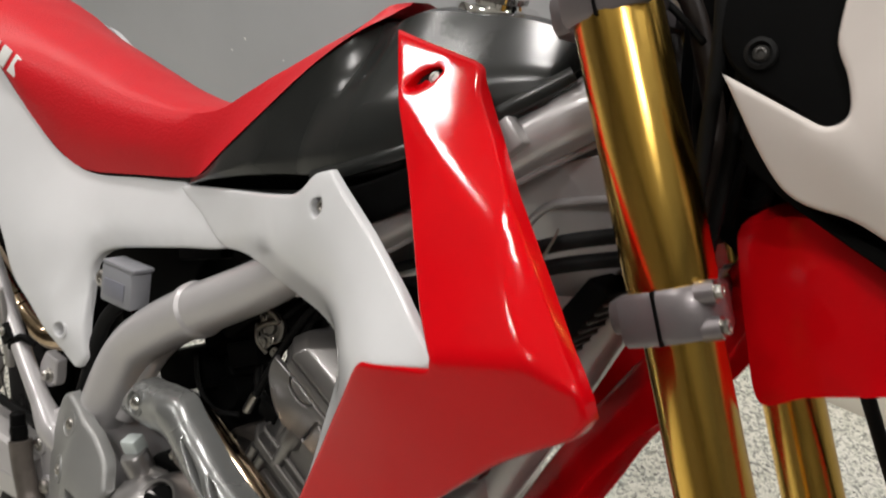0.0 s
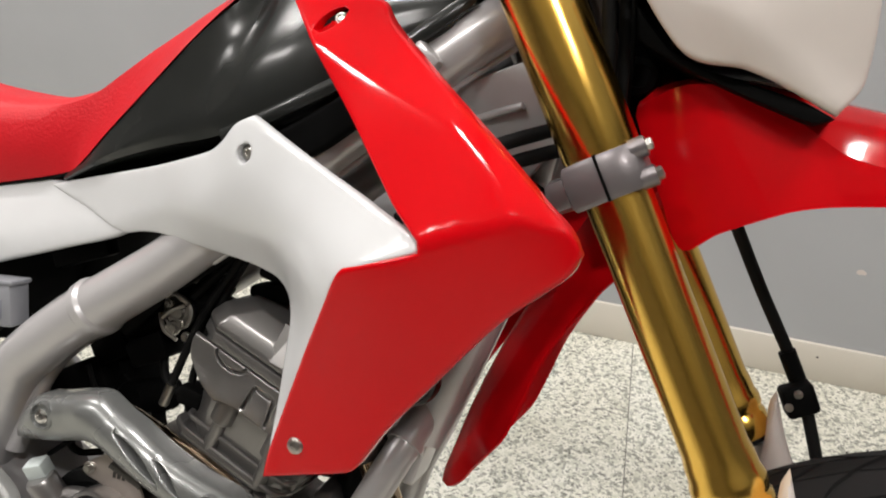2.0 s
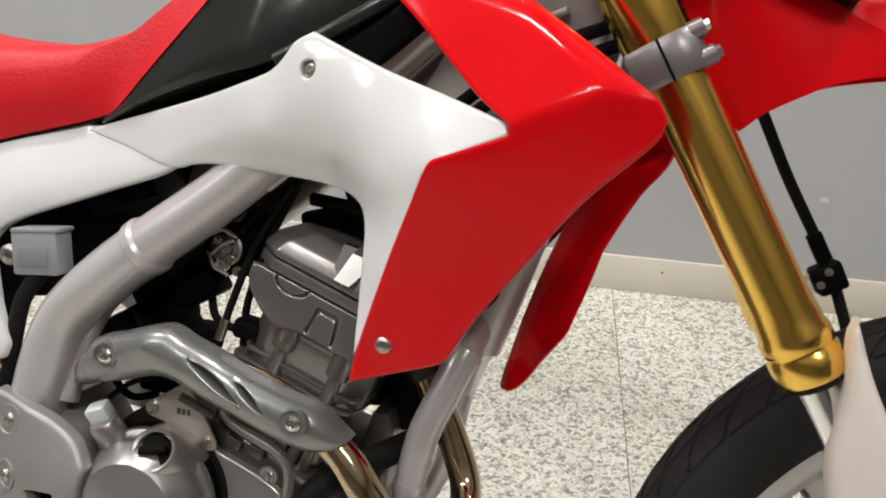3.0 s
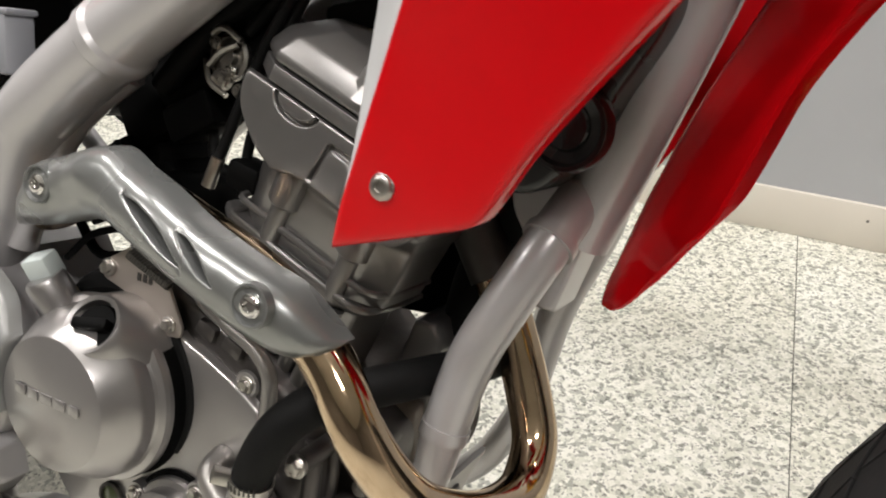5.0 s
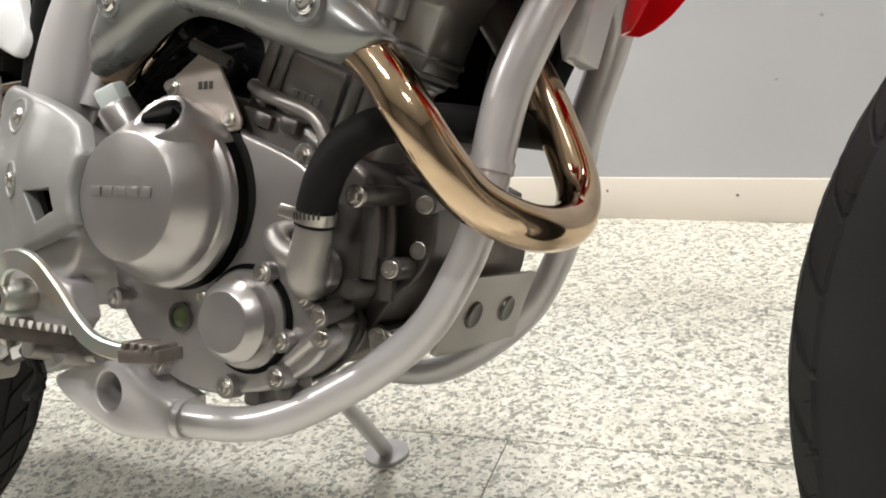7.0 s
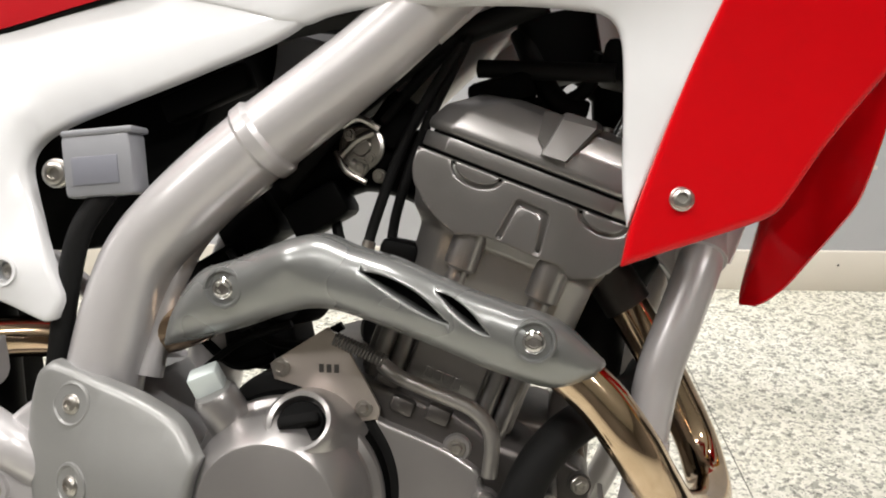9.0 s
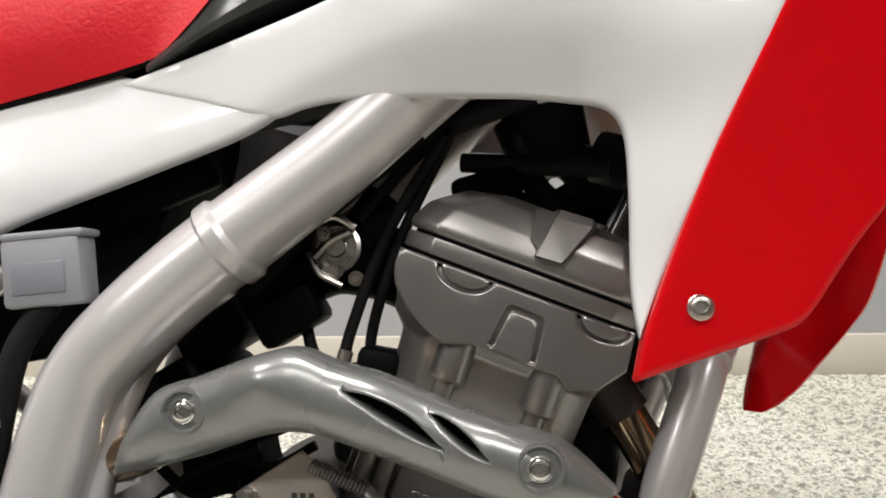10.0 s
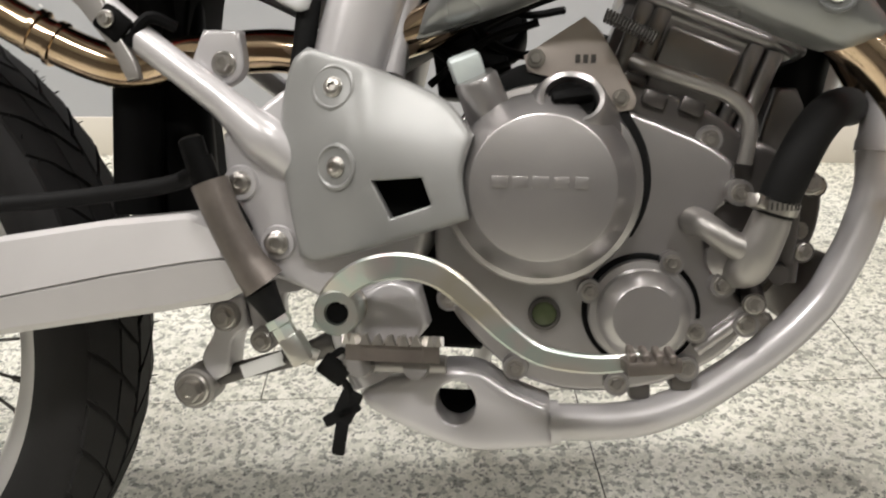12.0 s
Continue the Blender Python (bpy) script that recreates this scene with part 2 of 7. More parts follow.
def strap(bm, pts, heights, thick, n=5, edge=0.0016):
    """A flat bar along pts, tall across its line in the x-z plane and thin in y, with eased edges."""
    path = spline(pts, n)
    hs = [p.x for p in spline([(h, 0, 0) for h in heights], n)]
    rings = []
    for i, (p, h) in enumerate(zip(path, hs)):
        t = path[min(i + 1, len(path) - 1)] - path[max(i - 1, 0)]
        up = V(-t.z, 0, t.x).normalized()
        a, y = h / 2, thick / 2
        rings.append([p + up * q + V(0, r, 0) for q, r in ((-a, y - edge), (-a, edge - y), (edge - a, -y), (a - edge, -y), (a, edge - y), (a, y - edge), (a - edge, y), (edge - a, y))])
    skin(bm, rings)
    return bm


def lathe(bm, profile, centre, axis, seg=40):
    """Turns a profile of (radius, height) round an axis."""
    turn = Vector(axis).normalized().to_track_quat("Z", "Y").to_matrix()
    c = Vector(centre)
    rings = []
    for r, h in profile:
        rings.append([c + turn @ V(max(r, 1e-5) * math.cos(a), max(r, 1e-5) * math.sin(a), h) for a in (2 * math.pi * i / seg for i in range(seg))])
    skin(bm, rings)
    return bm


def box(bm, size, m=None, bevel=0.0, segs=2):
    r = bmesh.ops.create_cube(bm, size=1.0, matrix=(m or Matrix()) @ Matrix.Diagonal((*size, 1)))
    if bevel:
        bmesh.ops.bevel(bm, geom=list({e for v in r["verts"] for e in v.link_edges}), offset=bevel, segments=segs, affect="EDGES", profile=0.5)
    return bm


def inside(p, poly):
    x, z = p
    c = False
    for (x1, z1), (x2, z2) in zip(poly, poly[1:] + poly[:1]):
        if (z1 > z) != (z2 > z) and x < (x2 - x1) * (z - z1) / (z2 - z1) + x1:
            c = not c
    return c


class Depth:
    """A smooth sheet y(x, z) through control points (x, y, z), with optional raised folds (ax, az, bx, bz, height, width)."""

    def __init__(self, pts, folds=(), stiff=3e-4, bend=None):
        a = np.array(pts, float)
        self.q, n = a[:, [0, 2]], len(a)
        d = np.linalg.norm(self.q[:, None] - self.q[None], axis=2)
        k = np.where(d > 0, d * d * np.log(d + 1e-12), 0) + stiff * np.eye(n)
        p = np.c_[np.ones(n), self.q]
        self.w = np.linalg.solve(np.block([[k, p], [p.T, np.zeros((3, 3))]]), np.r_[a[:, 1], 0, 0, 0])
        self.folds, self.bend = folds, bend

    def __call__(self, x, z):
        d = np.hypot(self.q[:, 0] - x, self.q[:, 1] - z)
        y = float((np.where(d > 0, d * d * np.log(d + 1e-12), 0)) @ self.w[:-3] + self.w[-3] + self.w[-2] * x + self.w[-1] * z)
        for ax, az, bx, bz, h, w in self.folds:
            ux, uz = bx - ax, bz - az
            t = min(1, max(0, ((x - ax) * ux + (z - az) * uz) / (ux * ux + uz * uz)))
            g = math.hypot(x - ax - t * ux, z - az - t * uz)
            y -= h * max(0.0, 1 - g / w)
        if self.bend:
            xs, zs, slope = self.bend
            fade = min(1.0, max(0.0, (xs[-1] - x) / 0.03)) * min(1.0, max(0.0, (x - xs[0]) / 0.03))
            d = float(np.interp(x, xs, zs)) - z
            y += fade * slope * (0.5 * (d + math.sqrt(d * d + 2e-6)) if d < 0.03 else 0.03)
        return y


class Facets:
    """Flat faces y = a + b x + c z that meet in rounded ridges, eased to pass near the points given."""

    def __init__(self, planes, pts, soft=0.0014, stiff=2e-3):
        self.p, self.soft, self.ease = planes, soft, None
        self.ease = Depth([(x, y - self(x, z), z) for x, y, z in pts], (), stiff)

    def __call__(self, x, z):
        v = [a + b * x + c * z for a, b, c in self.p]
        top = max(v)
        y = top + self.soft * math.log(sum(math.exp((q - top) / self.soft) for q in v))
        return y + (self.ease(x, z) if self.ease else 0.0)


def cup(bm, centre, axis, r, depth, lip=0.002):
    """A round hollow: a cup whose mouth lies at the centre and looks along the axis."""
    return lathe(bm, [(0.0, -depth), (r * 0.96, -depth), (r, -0.0006), (r + lip, -0.0006), (r + lip, -depth - 0.002), (0.0, -depth - 0.002)], centre, axis, 28)


def sheet(bm, outline, y_of, thick, holes=(), roll=0.004, drop=0.003, step=0.012, corner=50.0, n=4, fine=0.0045):
    """A moulded panel in the x-z plane: rounded rim, thickness towards +y, openings cut through."""
    from mathutils.geometry import delaunay_2d_cdt

    loops = []
    for k, o in enumerate([outline, *holes]):
        p = [V(q[0], q[-1], 0) for q in o]
        loops.append([(v.x, v.y) for v in spline(p, n, True, corner, fine)])
    pts, edges = [], []
    for lp in loops:
        b = len(pts)
        pts += lp
        edges += [(b + i, b + (i + 1) % len(lp)) for i in range(len(lp))]
    arr = np.array([(a[0], a[1], b[0], b[1]) for lp in loops for a, b in zip(lp, lp[1:] + lp[:1])])

    def rim(x, z):
        ux, uz = arr[:, 2] - arr[:, 0], arr[:, 3] - arr[:, 1]
        t = np.clip(((x - arr[:, 0]) * ux + (z - arr[:, 1]) * uz) / (ux * ux + uz * uz + 1e-12), 0, 1)
        d = np.hypot(x - arr[:, 0] - t * ux, z - arr[:, 1] - t * uz)
        k = len(loops[0])
        return float(np.min(d[:k])), float(np.min(d[k:])) if len(d) > k else 9.0

    def within(q):
        return inside(q, loops[0]) and not any(inside(q, h) for h in loops[1:])

    extra = []
    for lp in loops:
        m = len(lp)
        for i in range(m):
            a, c, b = lp[i - 1], lp[i], lp[(i + 1) % m]
            tx, tz = b[0] - a[0], b[1] - a[1]
            g = math.hypot(tx, tz) or 1
            r0 = roll if lp is loops[0] else min(roll, 0.002)
            for e in (r0 * 0.1, r0 * 0.3, r0 * 0.6, r0):
                for s in (1, -1):
                    q = (c[0] - s * tz / g * e, c[1] + s * tx / g * e)
                    if within(q) and min(rim(*q)) > e * 0.93:
                        extra.append(q)
    lo, hi = np.min(loops[0], 0), np.max(loops[0], 0)
    for x in np.arange(lo[0], hi[0], step):
        for z in np.arange(lo[1], hi[1], step):
            q = (float(x), float(z))
            if within(q) and rim(*q)[0] > roll * 1.2 and rim(*q)[1] > 0.004:
                extra.append(q)
    vs, _, fs, _, _, _ = delaunay_2d_cdt([Vector(p) for p in pts + extra], edges, [], 0, 1e-7)
    front, back = [], []
    for v in vs:
        d, dh = rim(v.x, v.y)
        g, gh = 1 - min(1.0, d / roll), 1 - min(1.0, dh / min(roll, 0.002))
        y = y_of(v.x, v.y)
        y += drop * (1 - math.sqrt(max(0.0, 1 - g * g))) + min(drop, 0.0016) * (1 - math.sqrt(max(0.0, 1 - gh * gh)))
        front.append(bm.verts.new((v.x, y, v.y)))
        back.append(bm.verts.new((v.x, y + thick + drop, v.y)))
    border = {}
    for f in fs:
        c = (sum(vs[i].x for i in f) / len(f), sum(vs[i].y for i in f) / len(f))
        if not within(c):
            continue
        bm.faces.new([front[i] for i in f])
        bm.faces.new([back[i] for i in reversed(f)])
        for a, b in zip(f, f[1:] + f[:1]):
            if (b, a) in border:
                del border[(b, a)]
            else:
                border[(a, b)] = 1
    for a, b in border:
        bm.faces.new((front[b], front[a], back[a], back[b]))
    for v in [v for v in bm.verts if not v.link_faces]:
        bm.verts.remove(v)
    return bm


def slab(bm, outline, y0, y1, holes=(), bevel=0.002, corner=50.0, n=3):
    """A flat plate between y0 (outer) and y1 with a rounded rim."""
    return sheet(bm, outline, lambda x, z: y0, y1 - y0 - bevel, holes, bevel, bevel, 1.0, corner, n)


def mirrored(me, y):
    """The mesh reflected in the plane at that y."""
    c = me.copy()
    c.transform(Matrix.Translation((0, 2 * y, 0)) @ Matrix.Diagonal((1, -1, 1, 1)))
    c.flip_normals()
    return c


# ---- fastenings, shared meshes ----
def hex_bolt_mesh(r, name, socket=False, flange=1.45):
    bm = bmesh.new()
    lathe(bm, [(0, -0.002), (r * flange, -0.002), (r * flange, r * 0.18), (r * flange * 0.9, r * 0.32), (0, r * 0.32)], (0, 0, 0), (0, 0, 1), 20)
    if socket:
        lathe(bm, [(r * 1.32, 0.0), (r * 1.32, r * 0.40), (r * 1.2, r * 0.60), (r * 0.95, r * 0.72), (r * 0.66, r * 0.74), (r * 0.58, r * 0.20), (0, r * 0.20)], (0, 0, 0), (0, 0, 1), 22)
    else:
        lathe(bm, [(0, 0), (r, 0), (r, r * 0.95), (r * 0.86, r * 1.15), (r * 0.5, r * 1.15), (r * 0.45, r * 1.0), (0, r * 1.0)], (0, 0, 0), (0, 0, 1), 6)
    return finish(bm, name, STEEL, 30)


HEX = hex_bolt_mesh(0.0046, "hex_bolt_mesh")
SOCKET = hex_bolt_mesh(0.0046, "socket_bolt_mesh", True, 1.55)
BRIGHT_BOLT = SOCKET.copy()
BRIGHT_BOLT.materials[0] = CHROME
DARK_BOLT = SOCKET.copy()
DARK_BOLT.materials[0] = DARK_STEEL


def bolt(parent, at, normal=(0, -1, 0), size=1.0, mesh=None, label="", name="bolt"):
    turn = Vector(normal).normalized().to_track_quat("Z", "Y").to_matrix().to_4x4()
    m = Matrix.Translation(at) @ turn @ pose(0, 0, 0, 0, 0, (at[0] * 3000) % 60) @ Matrix.Scale(size, 4)
    return piece(name, mesh or HEX, parent, m, label)


# ---- room ----
WALL_Y, X0, X1, Y0 = 1.717, -5.2, 4.2, -5.0


def room():
    w = 0.12
    spans = {
        "wall_north": ((X0 - w, X1 + w), (WALL_Y, WALL_Y + w), WALL, "grey painted shop wall with faint scuffs and chips"),
        # three unseen walls, added dark to shape reflections and bounce light
        "wall_south": ((X0 - w, X1 + w), (Y0 - w, Y0), UNSEEN_WALL, "unseen wall, dark brown to deepen reflections in the metal"),
        "wall_west": ((X0 - w, X0), (Y0, WALL_Y), UNSEEN_WALL, "unseen wall, dark brown to deepen reflections in the metal"),
        "wall_east": ((X1, X1 + w), (Y0, WALL_Y), UNSEEN_WALL, "unseen wall, dark brown to deepen reflections in the metal"),
    }
    for name, ((xa, xb), (ya, yb), mat, label) in spans.items():
        bm = bmesh.new()
        box(bm, (xb - xa, yb - ya, CEILING), Matrix.Translation(((xa + xb) / 2, (ya + yb) / 2, CEILING / 2)))
        tagged(part(name, bm, mat, None), label, "wall", kind="structure")
    bm = bmesh.new()
    box(bm, (X1 - X0 + 0.24, WALL_Y - Y0 + 0.24, 0.1), Matrix.Translation(((X0 + X1) / 2, (Y0 + WALL_Y) / 2, CEILING + 0.05)))
    tagged(part("ceiling", bm, CEIL, None), "white painted shop ceiling", "ceiling", kind="structure")
    bm = bmesh.new()
    box(bm, (X1 - X0 + 0.24, WALL_Y - Y0 + 0.24, 0.1), Matrix.Translation(((X0 + X1) / 2, (Y0 + WALL_Y) / 2, -0.0512)))
    return tagged(part("floor", bm, LINER, None), "pale speckled terrazzo floor with thin dark joints", "floor", kind="structure")


floor = room()


def chip(parent, x, z, size, seed, material, name):
    """A knocked spot on the wall: an uneven flake a millimetre proud."""
    rnd = random.Random(seed)
    bm = bmesh.new()
    ring = [(x + size * rnd.uniform(0.5, 1.2) * math.cos(a), z + size * rnd.uniform(0.4, 1.0) * math.sin(a)) for a in (2 * math.pi * i / 9 for i in range(9))]
    a = [bm.verts.new((p, WALL_Y - 0.0006, q)) for p, q in ring]
    b = [bm.verts.new((p, WALL_Y + 0.002, q)) for p, q in ring]
    bm.faces.new(a)
    for i in range(9):
        bm.faces.new((a[i], a[(i + 1) % 9], b[(i + 1) % 9], b[i]))
    return tagged(part(name, bm, material, None), "small chip in the grey wall paint", "paint chip", "wall chips", "structure")


def ceiling_lamp(x, y):
    ob = new("ceiling_light")
    ob.matrix_basis = pose(x, y, CEILING)
    bm = bmesh.new()
    box(bm, (0.66, 0.24, 0.06), pose(0, 0, -0.03), 0.006)
    part("frame", bm, DIAL_WHITE, ob, "white sheet metal housing")
    bm = bmesh.new()
    for s in (-0.05, 0.05):
        tube(bm, [(-0.30, s, -0.078), (0.30, s, -0.078)], 0.013, 12, smooth=False)
    part("fluorescent_tube", bm, GLOW, ob, "glowing fluorescent tubes")
    lamp = bpy.data.lights.new("ceiling_light", "AREA")
    lamp.shape, lamp.size, lamp.size_y = "RECTANGLE", 0.60, 0.14
    lamp.energy, lamp.color = LAMP_POWER, (1.0, 0.96, 0.93)
    lo = new("lamp", lamp)
    lo.parent = ob
    lo.matrix_basis = pose(0, 0, -0.105)
    return tagged(ob, "white twin tube fluorescent light on the ceiling", "ceiling light", "ceiling lights")


for spot in LAMP_SPOTS:
    ceiling_lamp(*spot)

# ---- motorcycle: x to its front, y to its left, z up; it leans on its side stand ----
bike = new("motorcycle")
bike.matrix_basis = pose(0, 0.30, 0, -20, 0, -1)
tagged(bike, "red and white dual-sport motorcycle leaning on its side stand", "motorcycle")
MID = 0.02


def both_sides(name, me, material_label="", parent=bike, mid=MID):
    a = piece(name, me, parent, None, material_label)
    piece(name, mirrored(me, mid), parent, None, material_label)
    return a


# fuel tank: stations of x, low z, high z, half width
def tank():
    st = [
        (-0.600, 0.838, 0.846, 0.030), (-0.560, 0.856, 0.878, 0.042), (-0.510, 0.874, 0.925, 0.056), (-0.460, 0.889, 0.978, 0.070),
        (-0.415, 0.900, 1.028, 0.082), (-0.375, 0.914, 1.066, 0.089), (-0.340, 0.932, 1.079, 0.090), (-0.300, 0.958, 1.083, 0.086),
        (-0.262, 0.985, 1.087, 0.079), (-0.232, 1.006, 1.085, 0.072), (-0.215, 1.020, 1.079, 0.066), (-0.206, 1.030, 1.064, 0.056),
    ]
    # the edge of the seat that lies against the flank
    edge = np.array([(-0.600, 0.056, 0.846), (-0.575, 0.064, 0.860), (-0.540, 0.073, 0.893), (-0.487, 0.079, 0.947), (-0.445, 0.076, 0.996), (-0.413, 0.064, 1.034), (-0.396, 0.036, 1.060)])
    st = [(p.x, p.y, p.z, q.x) for p, q in zip(spline([s[:3] for s in st], 4), spline([(s[3], 0, 0) for s in st], 4))]
    rings = []
    for x, lo, hi, w in st:
        h = hi - lo
        half = [(0.0, lo), (0.70 * w, lo), (0.95 * w, lo + 0.06 * h), (1.0 * w, lo + 0.22 * h), (0.93 * w, lo + 0.48 * h), (0.58 * w, lo + 0.85 * h), (0.48 * w, lo + 0.955 * h), (0.30 * w, hi - 0.004 * h), (0.0, hi)]
        k = min(1.0, max(0.0, (-0.392 - x) / 0.025))
        ya, za = float(np.interp(x, edge[:, 0], edge[:, 1])), float(np.interp(x, edge[:, 0], edge[:, 2]))
        wide = max(w, ya + 0.002)
        under = [(0.0, lo), (0.70 * wide, lo), (0.95 * wide, lo + 0.06 * (za - lo)), (wide, lo + 0.22 * (za - lo)), (max(0.93 * w, ya + 0.001), lo + 0.5 * (za - lo)), (ya - 0.001, za - 0.001), (ya - 0.022, za + 0.020), (0.4 * ya, za + 0.026), (0.0, za + 0.028)]
        half = [(a[0] + (b[0] - a[0]) * k, a[1] + (b[1] - a[1]) * k) for a, b in zip(half, under)]
        sm = spline([(y, z, 0) for y, z in half], 3, corner=24)
        right = [(x, -p.x, p.y) for p in sm]
        rings.append(right + [(x, p.x, p.y) for p in reversed(sm[1:-1])])
    bm = bmesh.new()
    skin(bm, rings)
    t = part("fuel_tank", bm, TANK_BLACK, bike, "satin black plastic fuel tank", 32)
    # front lip of the tank
    bm = bmesh.new()
    tube(bm, [(-0.40, -0.088, 0.910), (-0.36, -0.092, 0.930), (-0.315, -0.091, 0.956), (-0.262, -0.080, 0.992), (-0.225, -0.068, 1.026), (-0.200, -0.054, 1.052)], 0.007, 10, oval=(1, 0.7))
    both_sides("tank_lip", finish(bm, "tank_lip", TANK_BLACK), "", t)
    bm = bmesh.new()
    sheet(bm, [(-0.60, 0, 0.835), (-0.50, 0, 0.866), (-0.385, 0, 0.903), (-0.352, 0, 0.918), (-0.30, 0, 0.952), (-0.262, 0, 0.985), (-0.25, 0, 0.955), (-0.31, 0, 0.905), (-0.37, 0, 0.87), (-0.50, 0, 0.83)], lambda x, z: -0.044 - 0.20 * min(0.24, max(0, x + 0.60)), 0.004)
    both_sides("tank_skirt", finish(bm, "tank_skirt", BLACK), "", t)
    bm = bmesh.new()
    slab(bm, [(-0.64, 0, 0.845), (-0.56, 0, 0.865), (-0.44, 0, 0.905), (-0.33, 0, 0.965), (-0.30, 0, 0.93), (-0.40, 0, 0.85), (-0.62, 0, 0.80)], -0.034, 0.034, bevel=0.004)
    part("tank_underside", bm, BLACK, t)
    up = V(0.03, -0.15, 1).normalized()
    at = V(-0.314, 0.0, 1.074)
    turn = Matrix.Translation(at) @ up.to_track_quat("Z", "Y").to_matrix().to_4x4()
    cap = bmesh.new()
    lathe(cap, [(0.0, -0.004), (0.041, -0.004), (0.0415, 0.003), (0.040, 0.0055), (0.0365, 0.006), (0.0355, 0.0125), (0.0340, 0.0145), (0.0225, 0.015), (0.0215, 0.018), (0.0225, 0.0185), (0.0225, 0.0235), (0.0205, 0.025), (0.0, 0.025)], at, up, 56)
    c = part("fuel_cap", cap, CHROME, t, "polished chrome screw-on fuel cap", 30)
    grip = bmesh.new()
    for i in range(32):
        a = 2 * math.pi * i / 32
        box(grip, (0.0026, 0.0016, 0.0045), turn @ Matrix.Translation((0.0225 * math.cos(a), 0.0225 * math.sin(a), 0.021)) @ pose(0, 0, 0, 0, 0, math.degrees(a)))
    part("grip_ribs", grip, CHROME, c)
    flap = bmesh.new()
    box(flap, (0.020, 0.0022, 0.010), turn @ Matrix.Translation((0.010, 0.0, 0.0285)) @ pose(0, 0, 0, 0, -10, 25), 0.0008)
    box(flap, (0.026, 0.010, 0.0024), turn @ Matrix.Translation((-0.002, 0.004, 0.0262)) @ pose(0, 0, 0, 0, -4, 25), 0.0008)
    part("key_flap", flap, CHROME, c)


tank()


def seat():
    # low edge, crease and top of each station
    st = [
        ((-1.20, -0.100, 0.945), (-1.20, -0.096, 0.962), (-1.20, 0.970)), ((-1.05, -0.099, 0.925), (-1.06, -0.094, 0.945), (-1.06, 0.958)),
        ((-0.935, -0.095, 0.882), (-0.951, -0.090, 0.914), (-0.950, 0.945)), ((-0.878, -0.085, 0.842), (-0.862, -0.083, 0.903), (-0.870, 0.936)),
        ((-0.825, -0.075, 0.812), (-0.800, -0.077, 0.898), (-0.800, 0.928)), ((-0.777, -0.066, 0.800), (-0.735, -0.070, 0.896), (-0.730, 0.920)),
        ((-0.690, -0.060, 0.821), (-0.647, -0.061, 0.904), (-0.640, 0.919)), ((-0.600, -0.056, 0.846), (-0.583, -0.055, 0.922), (-0.570, 0.935)),
        ((-0.575, -0.064, 0.860), (-0.545, -0.052, 0.950), (-0.530, 0.962)), ((-0.540, -0.073, 0.893), (-0.510, -0.051, 0.977), (-0.490, 0.990)),
        ((-0.487, -0.079, 0.947), (-0.469, -0.050, 1.005), (-0.455, 1.022)), ((-0.445, -0.076, 0.996), (-0.427, -0.046, 1.037), (-0.418, 1.050)),
        ((-0.413, -0.064, 1.034), (-0.406, -0.040, 1.058), (-0.400, 1.071)), ((-0.396, -0.036, 1.060), (-0.393, -0.020, 1.070), (-0.388, 1.076)),
    ]
    low = spline([s[0] for s in st], 3)
    crease = spline([s[1] for s in st], 3)
    top = spline([(s[2][0], 0, s[2][1]) for s in st], 3)
    rings = []
    for a, c, t in zip(low, crease, top):
        full = min(1.0, max(0.15, (-0.56 - a.x) / 0.10))
        m1 = a.lerp(c, 0.35) + V(0, -0.007 * full, 0.0)
        m2 = a.lerp(c, 0.80) + V(0, -0.006 * full, 0.0)
        q = c.lerp(t, 0.25) + V(0, -0.003, (t.z - c.z) * 0.35)
        q2 = c.lerp(t, 0.6) + V(0, 0, (t.z - c.z) * 0.22)
        inner = a + V(-0.006, 0.016, 0.006)
        right = [inner, a, m1, m2, c, q, q2, t]
        rings.append(right + [V(p.x, -p.y + 2 * 0.0, p.z) for p in reversed(right[:-1])])
    bm = bmesh.new()
    skin(bm, rings)
    s = part("seat", bm, SEAT_RED, bike, "bright red grained vinyl seat rising onto the tank", 42)
    bm = bmesh.new()
    tube(bm, [p + V(0, 0.003, -0.001) for p in low[6:24:2]], 0.0022, 8)
    part("base_edge", bm, BLACK, s, "dark seat base edge")
    bm = bmesh.new()
    for i in range(5):
        x = -0.945 + i * 0.0195
        y = -0.1035 + 0.0045 * i
        m = Matrix.Translation((x, y, 0.905 - 0.0070 * i)) @ pose(0, 0, 0, -8, 22, 13)
        box(bm, (0.0145, 0.002, 0.024), m @ pose(0.005, 0, 0), 0.0006)
    part("seat_mark", bm, DIAL_WHITE, s, "plain white block marking")


seat()


